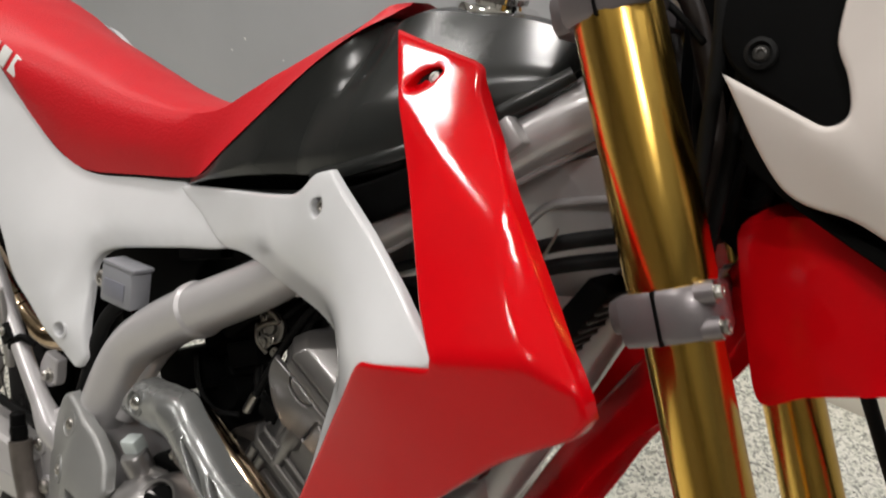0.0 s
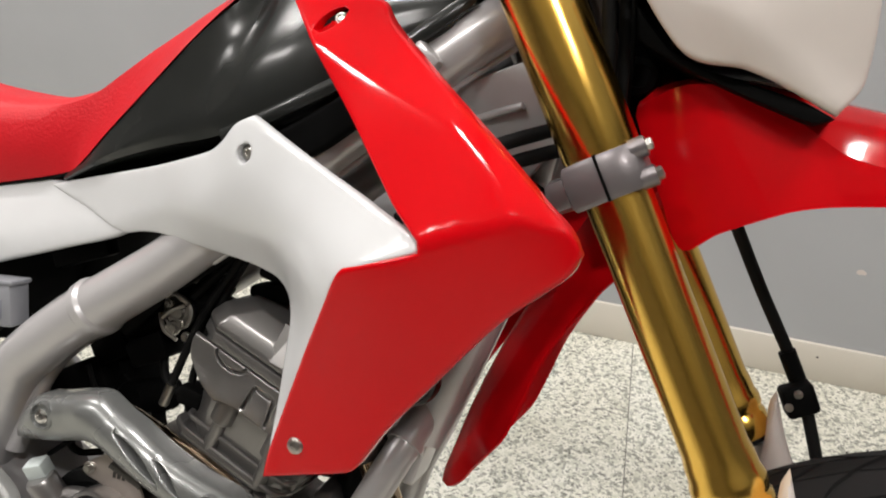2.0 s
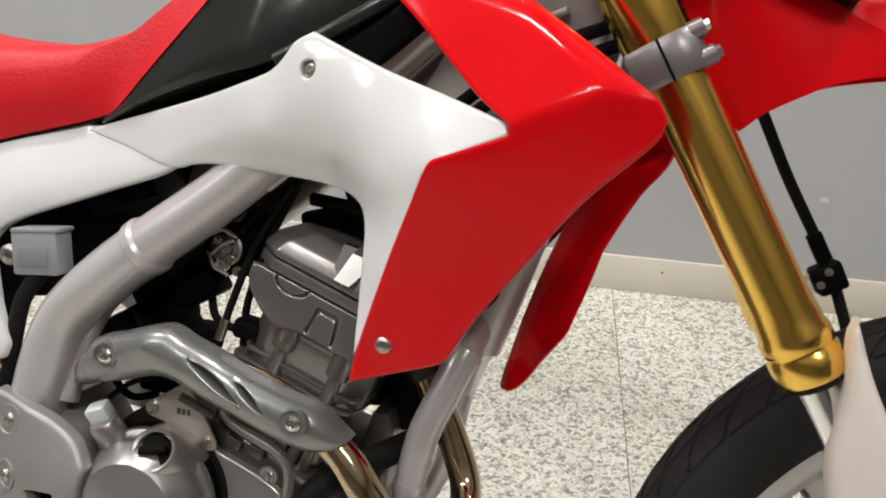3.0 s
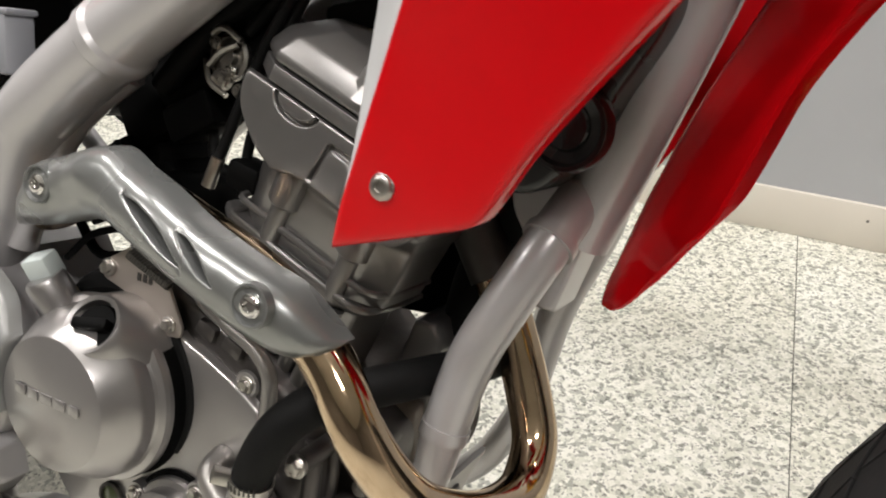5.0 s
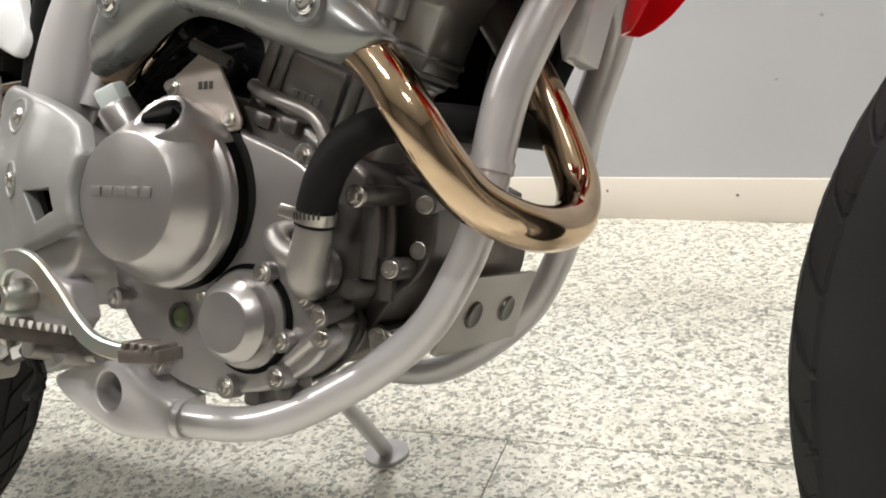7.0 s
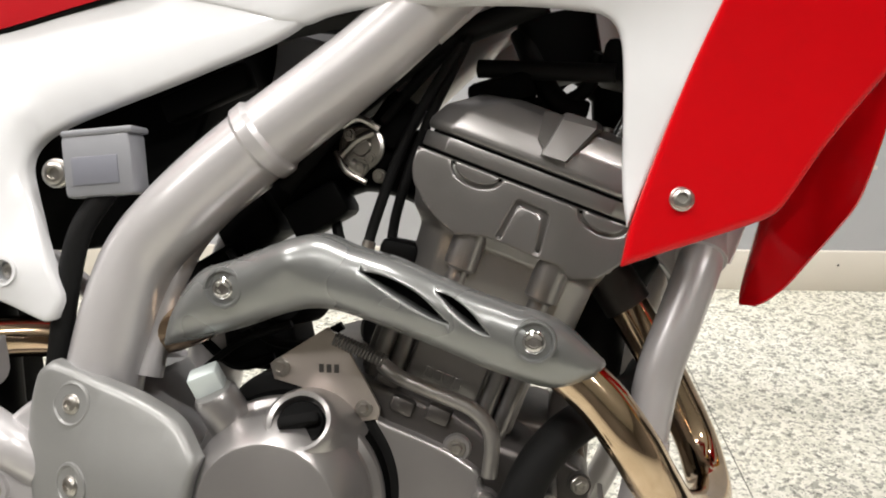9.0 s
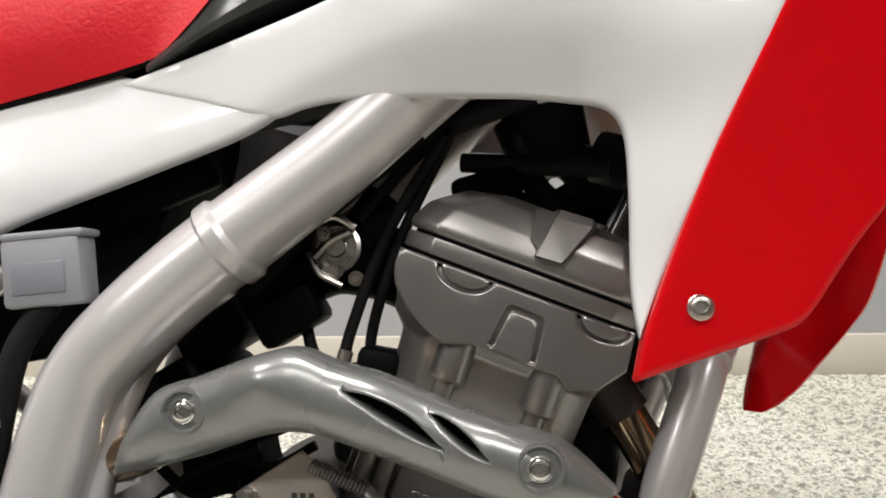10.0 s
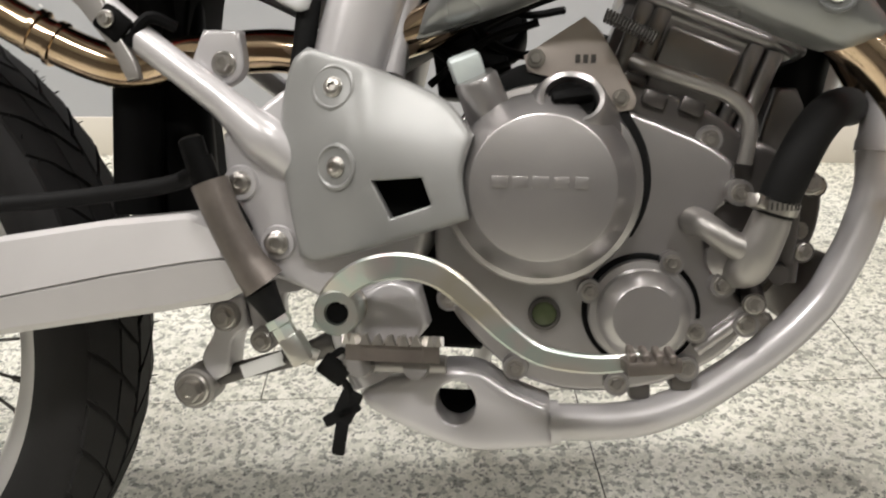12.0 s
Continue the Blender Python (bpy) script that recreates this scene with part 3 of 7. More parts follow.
def shroud():
    o = [
        (-0.3700, -0.0590, 1.0492), (-0.3340, -0.0660, 1.0463), (-0.2990, -0.0715, 1.0443), (-0.2690, -0.0775, 1.0403), (-0.253, -0.090, 1.023), (-0.209, -0.120, 0.993), (-0.160, -0.155, 0.961),
        (-0.117, -0.180, 0.932), (-0.084, -0.198, 0.908), (-0.063, -0.204, 0.893), (-0.055, -0.204, 0.879), (-0.061, -0.203, 0.864), (-0.105, -0.190, 0.820),
        (-0.147, -0.178, 0.765), (-0.183, -0.168, 0.716), (-0.205, -0.160, 0.679), (-0.216, -0.160, 0.671), (-0.291, -0.150, 0.643), (-0.285, -0.152, 0.672),
        (-0.259, -0.170, 0.749), (-0.236, -0.190, 0.805), (-0.222, -0.202, 0.836), (-0.210, -0.204, 0.843), (-0.163, -0.208, 0.861), (-0.164, -0.206, 0.869),
        (-0.189, -0.190, 0.886), (-0.205, -0.180, 0.900), (-0.249, -0.150, 0.940), (-0.296, -0.115, 0.979), (-0.331, -0.090, 1.011),
    ]
    face = [(-0.27, -0.1299, 0.965), (-0.25, -0.1464, 0.945), (-0.215, -0.1663, 0.925), (-0.235, -0.1651, 0.915), (-0.19, -0.1848, 0.90), (-0.20, -0.1943, 0.875), (-0.15, -0.1973, 0.90), (-0.17, -0.203, 0.875), (-0.12, -0.2093, 0.89)]
    y = Facets([(-0.6528, -0.2902, 0.4584), (0.021, 0.0109, -0.2603), (-1.0488, -0.15, 0.90), (-1.2127, 0.2182, 1.1347)], o + face, 0.0007)
    hole = [(-0.321, 0, 1.010), (-0.318, 0, 1.020), (-0.311, 0, 1.0275), (-0.302, 0, 1.0315), (-0.2965, 0, 1.029), (-0.298, 0, 1.020), (-0.305, 0, 1.012), (-0.314, 0, 1.007)]
    bm = bmesh.new()
    sheet(bm, o, y, 0.010, [hole], 0.004, 0.003, 0.006, 42.0, 3)
    me = finish(bm, "radiator_shroud", RED, 50)
    s = both_sides("radiator_shroud", me, "glossy red plastic radiator shroud")
    # sunken bolt seat at the top
    bm = bmesh.new()
    c = V(-0.309, y(-0.309, 1.019), 1.019)
    rings = []
    for k, d in ((1.06, 0.0015), (0.98, 0.006), (0.86, 0.011), (0.05, 0.012)):
        rings.append([V(c.x + (p[0] - c.x) * k, y(p[0], p[2]) + d, c.z + (p[2] - c.z) * k) for p in hole])
    skin(bm, rings, cap=False)
    bm.faces.new(bm.verts[-len(hole):])
    part("bolt_recess", bm, RED, s)
    bolt(s, (-0.304, y(-0.304, 1.022) + 0.008, 1.022), (0.1, -1, 0.3), 0.75, SOCKET)
    bolt(s, (-0.259, y(-0.259, 0.683) - 0.0005, 0.683), (0, -1, 0.1), 0.98, SOCKET)


shroud()


def side_panels():
    o = [
        (-0.349, -0.126, 0.933), (-0.281, -0.146, 0.906), (-0.219, -0.175, 0.887), (-0.166, -0.201, 0.870), (-0.163, -0.204, 0.861), (-0.209, -0.203, 0.841), (-0.223, -0.199, 0.832), (-0.235, -0.187, 0.803), (-0.260, -0.165, 0.743),
        (-0.288, -0.149, 0.666), (-0.2905, -0.139, 0.690), (-0.2905, -0.134, 0.745), (-0.292, -0.130, 0.776), (-0.298, -0.127, 0.791), (-0.312, -0.122, 0.799), (-0.350, -0.112, 0.806), (-0.407, -0.103, 0.809), (-0.462, -0.090, 0.811),
        (-0.487, -0.084, 0.808), (-0.511, -0.078, 0.803), (-0.568, -0.063, 0.818), (-0.623, -0.053, 0.831), (-0.547, -0.067, 0.852), (-0.460, -0.092, 0.876), (-0.395, -0.116, 0.897), (-0.379, -0.122, 0.908), (-0.366, -0.125, 0.924),
    ]
    y = Depth(o + [(-0.30, -0.149, 0.86), (-0.40, -0.120, 0.85), (-0.347, -0.135, 0.895), (-0.262, -0.172, 0.82)], (), 3e-4, ([-0.56, -0.522, -0.476, -0.440, -0.422, -0.370, -0.290], [0.797, 0.8076, 0.8264, 0.838, 0.8395, 0.840, 0.834], 0.30))
    hole = [(-0.349 + 0.0075 * math.cos(a), 0, 0.902 + 0.0085 * math.sin(a)) for a in (i * math.pi / 5 for i in range(10))]
    bm = bmesh.new()
    sheet(bm, o, y, 0.004, [hole], 0.003, 0.0025, 0.006, 45.0, 3)
    p = both_sides("front_side_panel", finish(bm, "front_side_panel", WHITE, 50), "glossy white plastic side panel")
    bm = bmesh.new()
    cup(bm, (-0.349, y(-0.349, 0.902) + 0.001, 0.902), (0, -1, 0.1), 0.0082, 0.009)
    part("bolt_recess", bm, WHITE, p)
    bolt(p, (-0.349, y(-0.349, 0.902) + 0.0085, 0.902), (0, -1, 0.1), 0.85, SOCKET)
    r = [
        (-0.612, -0.052, 0.836), (-0.556, -0.062, 0.826), (-0.500, -0.076, 0.810), (-0.5158, -0.076, 0.7988), (-0.5405, -0.073, 0.7884), (-0.5786, -0.071, 0.7752), (-0.6172, -0.071, 0.761), (-0.6566, -0.073, 0.7465), (-0.690, -0.077, 0.733), (-0.710, -0.081, 0.719), (-0.714, -0.087, 0.698), (-0.698, -0.098, 0.657),
        (-0.678, -0.105, 0.611), (-0.682, -0.108, 0.594), (-0.689, -0.109, 0.592), (-0.730, -0.111, 0.612), (-0.780, -0.113, 0.635), (-0.820, -0.114, 0.655), (-0.857, -0.114, 0.696), (-0.950, -0.118, 0.770), (-1.080, -0.120, 0.870),
        (-1.150, -0.115, 0.925), (-1.080, -0.113, 0.925), (-0.985, -0.105, 0.895), (-0.935, -0.090, 0.886), (-0.872, -0.080, 0.858), (-0.822, -0.068, 0.826), (-0.776, -0.059, 0.813), (-0.690, -0.052, 0.834), (-0.640, -0.049, 0.843),
    ]
    y2 = Depth(r + [(-0.76, -0.097, 0.72), (-0.68, -0.070, 0.775), (-0.80, -0.108, 0.70), (-0.718, -0.118, 0.628)], [(-0.72, 0.742, -0.735, 0.66, 0.003, 0.016)], 3e-4, ([-0.74, -0.694, -0.640, -0.588, -0.562, -0.500], [0.735, 0.756, 0.773, 0.7935, 0.799, 0.812], 0.20))
    hole = [(-0.716 + 0.0085 * math.cos(a), 0, 0.628 + 0.0085 * math.sin(a)) for a in (i * math.pi / 5 for i in range(10))]
    bm = bmesh.new()
    sheet(bm, r, y2, 0.004, [hole], 0.004, 0.004, 0.008, 45.0, 3)
    q = both_sides("rear_side_panel", finish(bm, "rear_side_panel", WHITE, 50), "glossy white plastic rear side panel")
    bm = bmesh.new()
    cup(bm, (-0.716, y2(-0.716, 0.628) + 0.001, 0.628), (0, -1, 0.1), 0.0085, 0.012)
    part("bolt_recess", bm, WHITE, q)
    bolt(q, (-0.716, y2(-0.716, 0.628) + 0.0115, 0.628), (0, -1, 0.1), 0.85, SOCKET)


side_panels()


def frame_parts():
    spar = [(-0.158, -0.014, 1.052), (-0.182, -0.034, 1.034), (-0.228, -0.046, 0.992), (-0.290, -0.056, 0.932), (-0.360, -0.062, 0.868), (-0.432, -0.064, 0.806), (-0.472, -0.066, 0.772), (-0.537, -0.069, 0.723), (-0.568, -0.070, 0.699), (-0.598, -0.072, 0.672), (-0.627, -0.072, 0.642), (-0.643, -0.075, 0.605), (-0.656, -0.076, 0.555), (-0.672, -0.074, 0.48)]
    bm = bmesh.new()
    tube(bm, spar, [0.024, 0.024, 0.024, 0.0245, 0.025, 0.026, 0.027, 0.029, 0.029, 0.029, 0.028, 0.028, 0.029, 0.029], 24, 5, oval=(0.96, 1.05), up=(0, 1, 0))
    me = finish(bm, "main_spar", SILVER, 60)
    s = both_sides("main_spar", me, "silver painted steel frame spar", mid=0.03)
    bm = bmesh.new()
    tube(bm, [(-0.531, -0.069, 0.7275), (-0.534, -0.069, 0.7252), (-0.541, -0.069, 0.7200), (-0.544, -0.069, 0.7178)], [0.0285, 0.0318, 0.0318, 0.0285], 24, 2, oval=(0.96, 1.05))
    part("weld_collar", bm, SILVER, s, "raised weld collar")
    bm = bmesh.new()
    tube(bm, [(-0.548, -0.043, 0.699), (-0.578, -0.044, 0.676), (-0.604, -0.05, 0.645), (-0.620, -0.06, 0.60), (-0.628, -0.07, 0.55)], 0.012, 10)
    part("spar_seam", bm, SILVER, s)
    for sgn in (-1, 1):
        bm = bmesh.new()
        line = [V(*p) for p in spar[1:6]]
        tube(bm, [p + V(-0.62, 0, -0.78).cross(V(0, 1, 0)) * (0.0250 * sgn) for p in line], 0.0028, 8)
        part("spar_flange", bm, SILVER, s, "pressed seam edge")
    # headstock and gussets
    bm = bmesh.new()
    d = V(-0.5195, 0, 0.854)
    c = V(-0.155, MID, 1.03)
    lathe(bm, [(0, -0.10), (0.031, -0.10), (0.033, -0.09), (0.030, -0.085), (0.030, 0.075), (0.033, 0.08), (0.033, 0.09), (0, 0.09)], c, d, 28)
    h = part("headstock", bm, SILVER, bike, "silver painted steering head")
    for k, (o, ya) in enumerate((([(-0.13, 0, 1.02), (-0.235, 0, 0.965), (-0.285, 0, 0.90), (-0.24, 0, 0.86), (-0.17, 0, 0.88), (-0.115, 0, 0.95)], -0.036), ([(-0.118, 0, 0.94), (-0.18, 0, 0.87), (-0.215, 0, 0.80), (-0.19, 0, 0.79), (-0.14, 0, 0.85)], -0.026))):
        bm = bmesh.new()
        slab(bm, o, ya, ya + 0.006)
        for v in bm.verts:
            v.co.y += max(0.0, 0.985 - v.co.z) * 0.45
        both_sides("gusset", finish(bm, "gusset", SILVER), "", h, 0.03)
    bm = bmesh.new()
    tube(bm, [(x, -0.0375 + (0.985 - z) * 0.45, z) for x, z in ((-0.235, 0.905), (-0.222, 0.930), (-0.205, 0.948), (-0.185, 0.958), (-0.15, 0.972))], 0.0035, 10)
    part("gusset_rib", bm, SILVER, h)
    for k in (0.0, 0.019):
        bm = bmesh.new()
        tube(bm, [(-0.240, -0.052, 0.880 - k), (-0.200, -0.056, 0.912 - k), (-0.160, -0.054, 0.937 - k), (-0.100, -0.03, 0.965 - k)], 0.0062, 10)
        part("wiring_loom", bm, RUBBER, h, "black taped wiring loom")
    bm = bmesh.new()
    tube(bm, [(-0.182, -0.0625, 0.906), (-0.174, -0.064, 0.931), (-0.172, -0.063, 0.942)], 0.0012, 6)
    part("cable_tie", bm, STEEL, h, "thin cable tie")
    bm = bmesh.new()
    box(bm, (0.026, 0.016, 0.022), Matrix.Translation((-0.228, -0.073, 0.996)) @ pose(0, 0, 0, 0, 38, 0), 0.003)
    part("spar_lug", bm, SILVER, h)
    # down tube, bracket at its foot, cradle
    bm = bmesh.new()
    tube(bm, [(-0.125, 0.03, 0.95), (-0.165, 0.03, 0.80), (-0.195, 0.035, 0.70), (-0.215, 0.04, 0.64)], 0.022, 20)
    dt = part("down_tube", bm, SILVER, bike, "silver painted frame down tube")
    bm = bmesh.new()
    slab(bm, [(-0.150, 0, 0.860), (-0.172, 0, 0.790), (-0.192, 0, 0.715), (-0.207, 0, 0.642), (-0.220, 0, 0.587), (-0.234, 0, 0.587), (-0.240, 0, 0.620), (-0.262, 0, 0.652), (-0.262, 0, 0.680), (-0.236, 0, 0.706), (-0.212, 0, 0.780), (-0.19, 0, 0.86)], 0.028, 0.072, bevel=0.003)
    part("tube_bracket", bm, SILVER, dt, "flat welded box section")
    cr = [(-0.216, 0.030, 0.668), (-0.223, 0.000, 0.640), (-0.238, -0.014, 0.600), (-0.254, -0.021, 0.556), (-0.263, -0.025, 0.506), (-0.266, -0.028, 0.475), (-0.2725, -0.030, 0.449), (-0.283, -0.033, 0.423), (-0.303, -0.037, 0.387), (-0.333, -0.044, 0.357), (-0.373, -0.055, 0.329), (-0.411, -0.066, 0.309), (-0.450, -0.073, 0.299), (-0.510, -0.077, 0.296)]
    bm = bmesh.new()
    tube(bm, cr, [0.0165, 0.0165, 0.0165, 0.0165, 0.016] + [0.0138] * 9, 20, 6)
    me = finish(bm, "cradle_tube", SILVER, 60)
    ct = both_sides("cradle_tube", me, "silver painted lower cradle tube", mid=0.066)
    for a, b, r in (((-0.2625, -0.0247, 0.508), (-0.2637, -0.0257, 0.499), 0.0172), ((-0.2235, -0.001, 0.639), (-0.2220, 0.004, 0.644), 0.0190), ((-0.497, -0.0765, 0.2965), (-0.504, -0.077, 0.296), 0.0165)):
        bm = bmesh.new()
        tube(bm, [a, b], r, 24, smooth=False)
        bmesh.ops.bevel(bm, geom=[e for e in bm.edges if len(e.link_faces) == 2 and e.calc_face_angle(0) > 1.0], offset=0.0015, segments=2, affect="EDGES")
        part("weld_bead", bm, SILVER, ct)
    bm = bmesh.new()
    slab(bm, [(-0.306, 0, 0.360), (-0.298, 0, 0.388), (-0.286, 0, 0.420), (-0.291, 0, 0.421), (-0.304, 0, 0.390), (-0.312, 0, 0.362)], -0.020, 0.126)
    sk = part("skid_plate", bm, CAST, bike, "scuffed silver skid plate with round holes")
    # no holes are cut; dark discs give their shaded insides
    for yy in (0.024, 0.088):
        bm = bmesh.new()
        lathe(bm, [(0.0, 0.003), (0.0075, 0.003), (0.0105, 0.004), (0.0115, 0.0025), (0.0115, 0.0)], (-0.2985, yy, 0.390), (0.95, 0, -0.32), 20)
        part("skid_hole", bm, DARK_STEEL, sk, "dark disc for the shade in a drain hole")
    # foot peg bracket
    bm = bmesh.new()
    hole = [(-0.573 + 0.0150 * math.cos(a), 0, 0.312 + 0.0165 * math.sin(a)) for a in (i * math.pi / 7 for i in range(14))]
    o = [(-0.645, 0, 0.316), (-0.618, 0, 0.328), (-0.593, 0, 0.336), (-0.558, 0, 0.337), (-0.530, 0, 0.322), (-0.504, 0, 0.312), (-0.500, 0, 0.281), (-0.563, 0, 0.276), (-0.610, 0, 0.291), (-0.638, 0, 0.305)]
    sheet(bm, o, lambda x, z: -0.092, 0.028, [hole], 0.008, 0.006, 0.01, 50, 3)
    # black plate behind the hole supplies the shade inside it
    cave = bmesh.new()
    box(cave, (0.036, 0.003, 0.024), Matrix.Translation((-0.573, -0.0615, 0.302)))
    pb = part("foot_peg_bracket", bm, SILVER, bike, "silver cast foot peg bracket with a round hole")
    part("hole_lining", cave, BLACK, pb, "black plate for the shade inside the round hole")
    bm = bmesh.new()
    tube(bm, [(-0.655, -0.08, 0.40), (-0.65, -0.082, 0.36), (-0.635, -0.082, 0.325)], 0.018, 14)
    part("bracket_arm", bm, SILVER, pb)
    # pivot plate and its guard
    bm = bmesh.new()
    slab(bm, [(-0.742, 0, 0.505), (-0.718, 0, 0.522), (-0.690, 0, 0.540), (-0.640, 0, 0.545), (-0.600, 0, 0.48), (-0.60, 0, 0.42), (-0.640, 0, 0.375), (-0.690, 0, 0.398), (-0.712, 0, 0.405), (-0.722, 0, 0.440), (-0.738, 0, 0.470)], -0.106, 0.02, bevel=0.006)
    pv = part("pivot_plate", bm, SILVER, bike, "silver painted swingarm pivot plate")
    bolt(pv, (-0.709, -0.108, 0.498), size=1.35, mesh=SOCKET)
    bolt(pv, (-0.728, -0.108, 0.471), size=1.2, mesh=SOCKET)
    bolt(pv, (-0.701, -0.112, 0.429), size=1.2, mesh=SOCKET)
    for at in ((-0.728, 0.471), (-0.701, 0.429), (-0.709, 0.498)):
        bm = bmesh.new()
        lathe(bm, [(0, 0), (0.014, 0), (0.012, 0.006), (0, 0.006)], (at[0], -0.103, at[1]), (0, -1, 0), 20)
        part("bolt_boss", bm, SILVER, pv)
    o = [(-0.679, -0.112, 0.566), (-0.632, -0.114, 0.552), (-0.583, -0.121, 0.531), (-0.562, -0.132, 0.507), (-0.568, -0.138, 0.480), (-0.563, -0.139, 0.451), (-0.613, -0.130, 0.434), (-0.671, -0.118, 0.417), (-0.684, -0.116, 0.420), (-0.697, -0.112, 0.485), (-0.698, -0.110, 0.522), (-0.690, -0.111, 0.556)]
    y = Depth(o + [(-0.64, -0.128, 0.50), (-0.60, -0.134, 0.49)], [(-0.638, 0.552, -0.640, 0.425, 0.0035, 0.022)])
    win = [(-0.629, 0, 0.475), (-0.595, 0, 0.478), (-0.588, 0, 0.460), (-0.616, 0, 0.450)]
    bm = bmesh.new()
    sheet(bm, o, y, 0.005, [win], 0.005, 0.005, 0.010, 45, 3)
    g = part("frame_guard", bm, PLATE_GREY, bike, "grey plastic frame guard with a cut-out window", 50)
    bm = bmesh.new()
    slab(bm, [(-0.636, 0, 0.483), (-0.586, 0, 0.486), (-0.578, 0, 0.455), (-0.62, 0, 0.443)], -0.112, -0.110)
    part("window_backing", bm, BLACK, g)
    for x, z in ((-0.659, 0.538), (-0.655, 0.484)):
        bm = bmesh.new()
        lean = V((y(x + 0.004, z) - y(x - 0.004, z)) / 0.008, -1, (y(x, z + 0.004) - y(x, z - 0.004)) / 0.008).normalized()
        lathe(bm, [(0.0165, -0.004), (0.0160, 0.0008), (0.0142, 0.0014), (0.0126, -0.0002), (0.0, -0.0002)], (x, y(x, z), z), lean, 28)
        part("bolt_seat", bm, PLATE_GREY, g)
        bolt(g, (x, y(x, z) - 0.0002, z), lean, size=1.0, mesh=SOCKET)
    # rear subframe tubes
    bm = bmesh.new()
    tube(bm, [(-0.692, -0.098, 0.486), (-0.712, -0.105, 0.503), (-0.738, -0.107, 0.526), (-0.765, -0.107, 0.546), (-0.806, -0.105, 0.576), (-0.90, -0.100, 0.652), (-1.05, -0.09, 0.78)], [0.016, 0.0175, 0.0118, 0.0108, 0.0108, 0.0105, 0.010], 18)
    sb = part("subframe_tube", bm, SILVER, bike, "silver painted rear subframe tube")
    piece("subframe_tube", mirrored(sb.data, 0.03), bike, None, "silver painted rear subframe tube")
    # clip and stay where the subframe meets the exhaust
    bm = bmesh.new()
    box(bm, (0.024, 0.026, 0.020), Matrix.Translation((-0.815, -0.106, 0.580)) @ pose(0, 0, 0, 0, 38, 0), 0.003)
    tube(bm, [(-0.806, -0.113, 0.566), (-0.792, -0.110, 0.585), (-0.776, -0.100, 0.580)], 0.0045, 8)
    cp = part("cable_clip", bm, BLACK, sb, "black plastic cable clip")
    bolt(cp, (-0.818, -0.120, 0.583), size=0.9)
    bm = bmesh.new()
    slab(bm, [(-0.862, 0, 0.620), (-0.836, 0, 0.588), (-0.816, 0, 0.562), (-0.805, 0, 0.541), (-0.796, 0, 0.543), (-0.800, 0, 0.556), (-0.812, 0, 0.576), (-0.824, 0, 0.600), (-0.842, 0, 0.630)], -0.118, -0.112, bevel=0.0015)
    part("muffler_stay", bm, CAST, sb, "bare metal muffler stay")
    bm = bmesh.new()
    tube(bm, [(-0.62, -0.015, 0.79), (-0.75, -0.02, 0.775), (-0.95, -0.04, 0.82), (-1.15, -0.05, 0.88)], 0.012, 14)
    both_sides("seat_rail", finish(bm, "seat_rail", DARK_STEEL))


frame_parts()


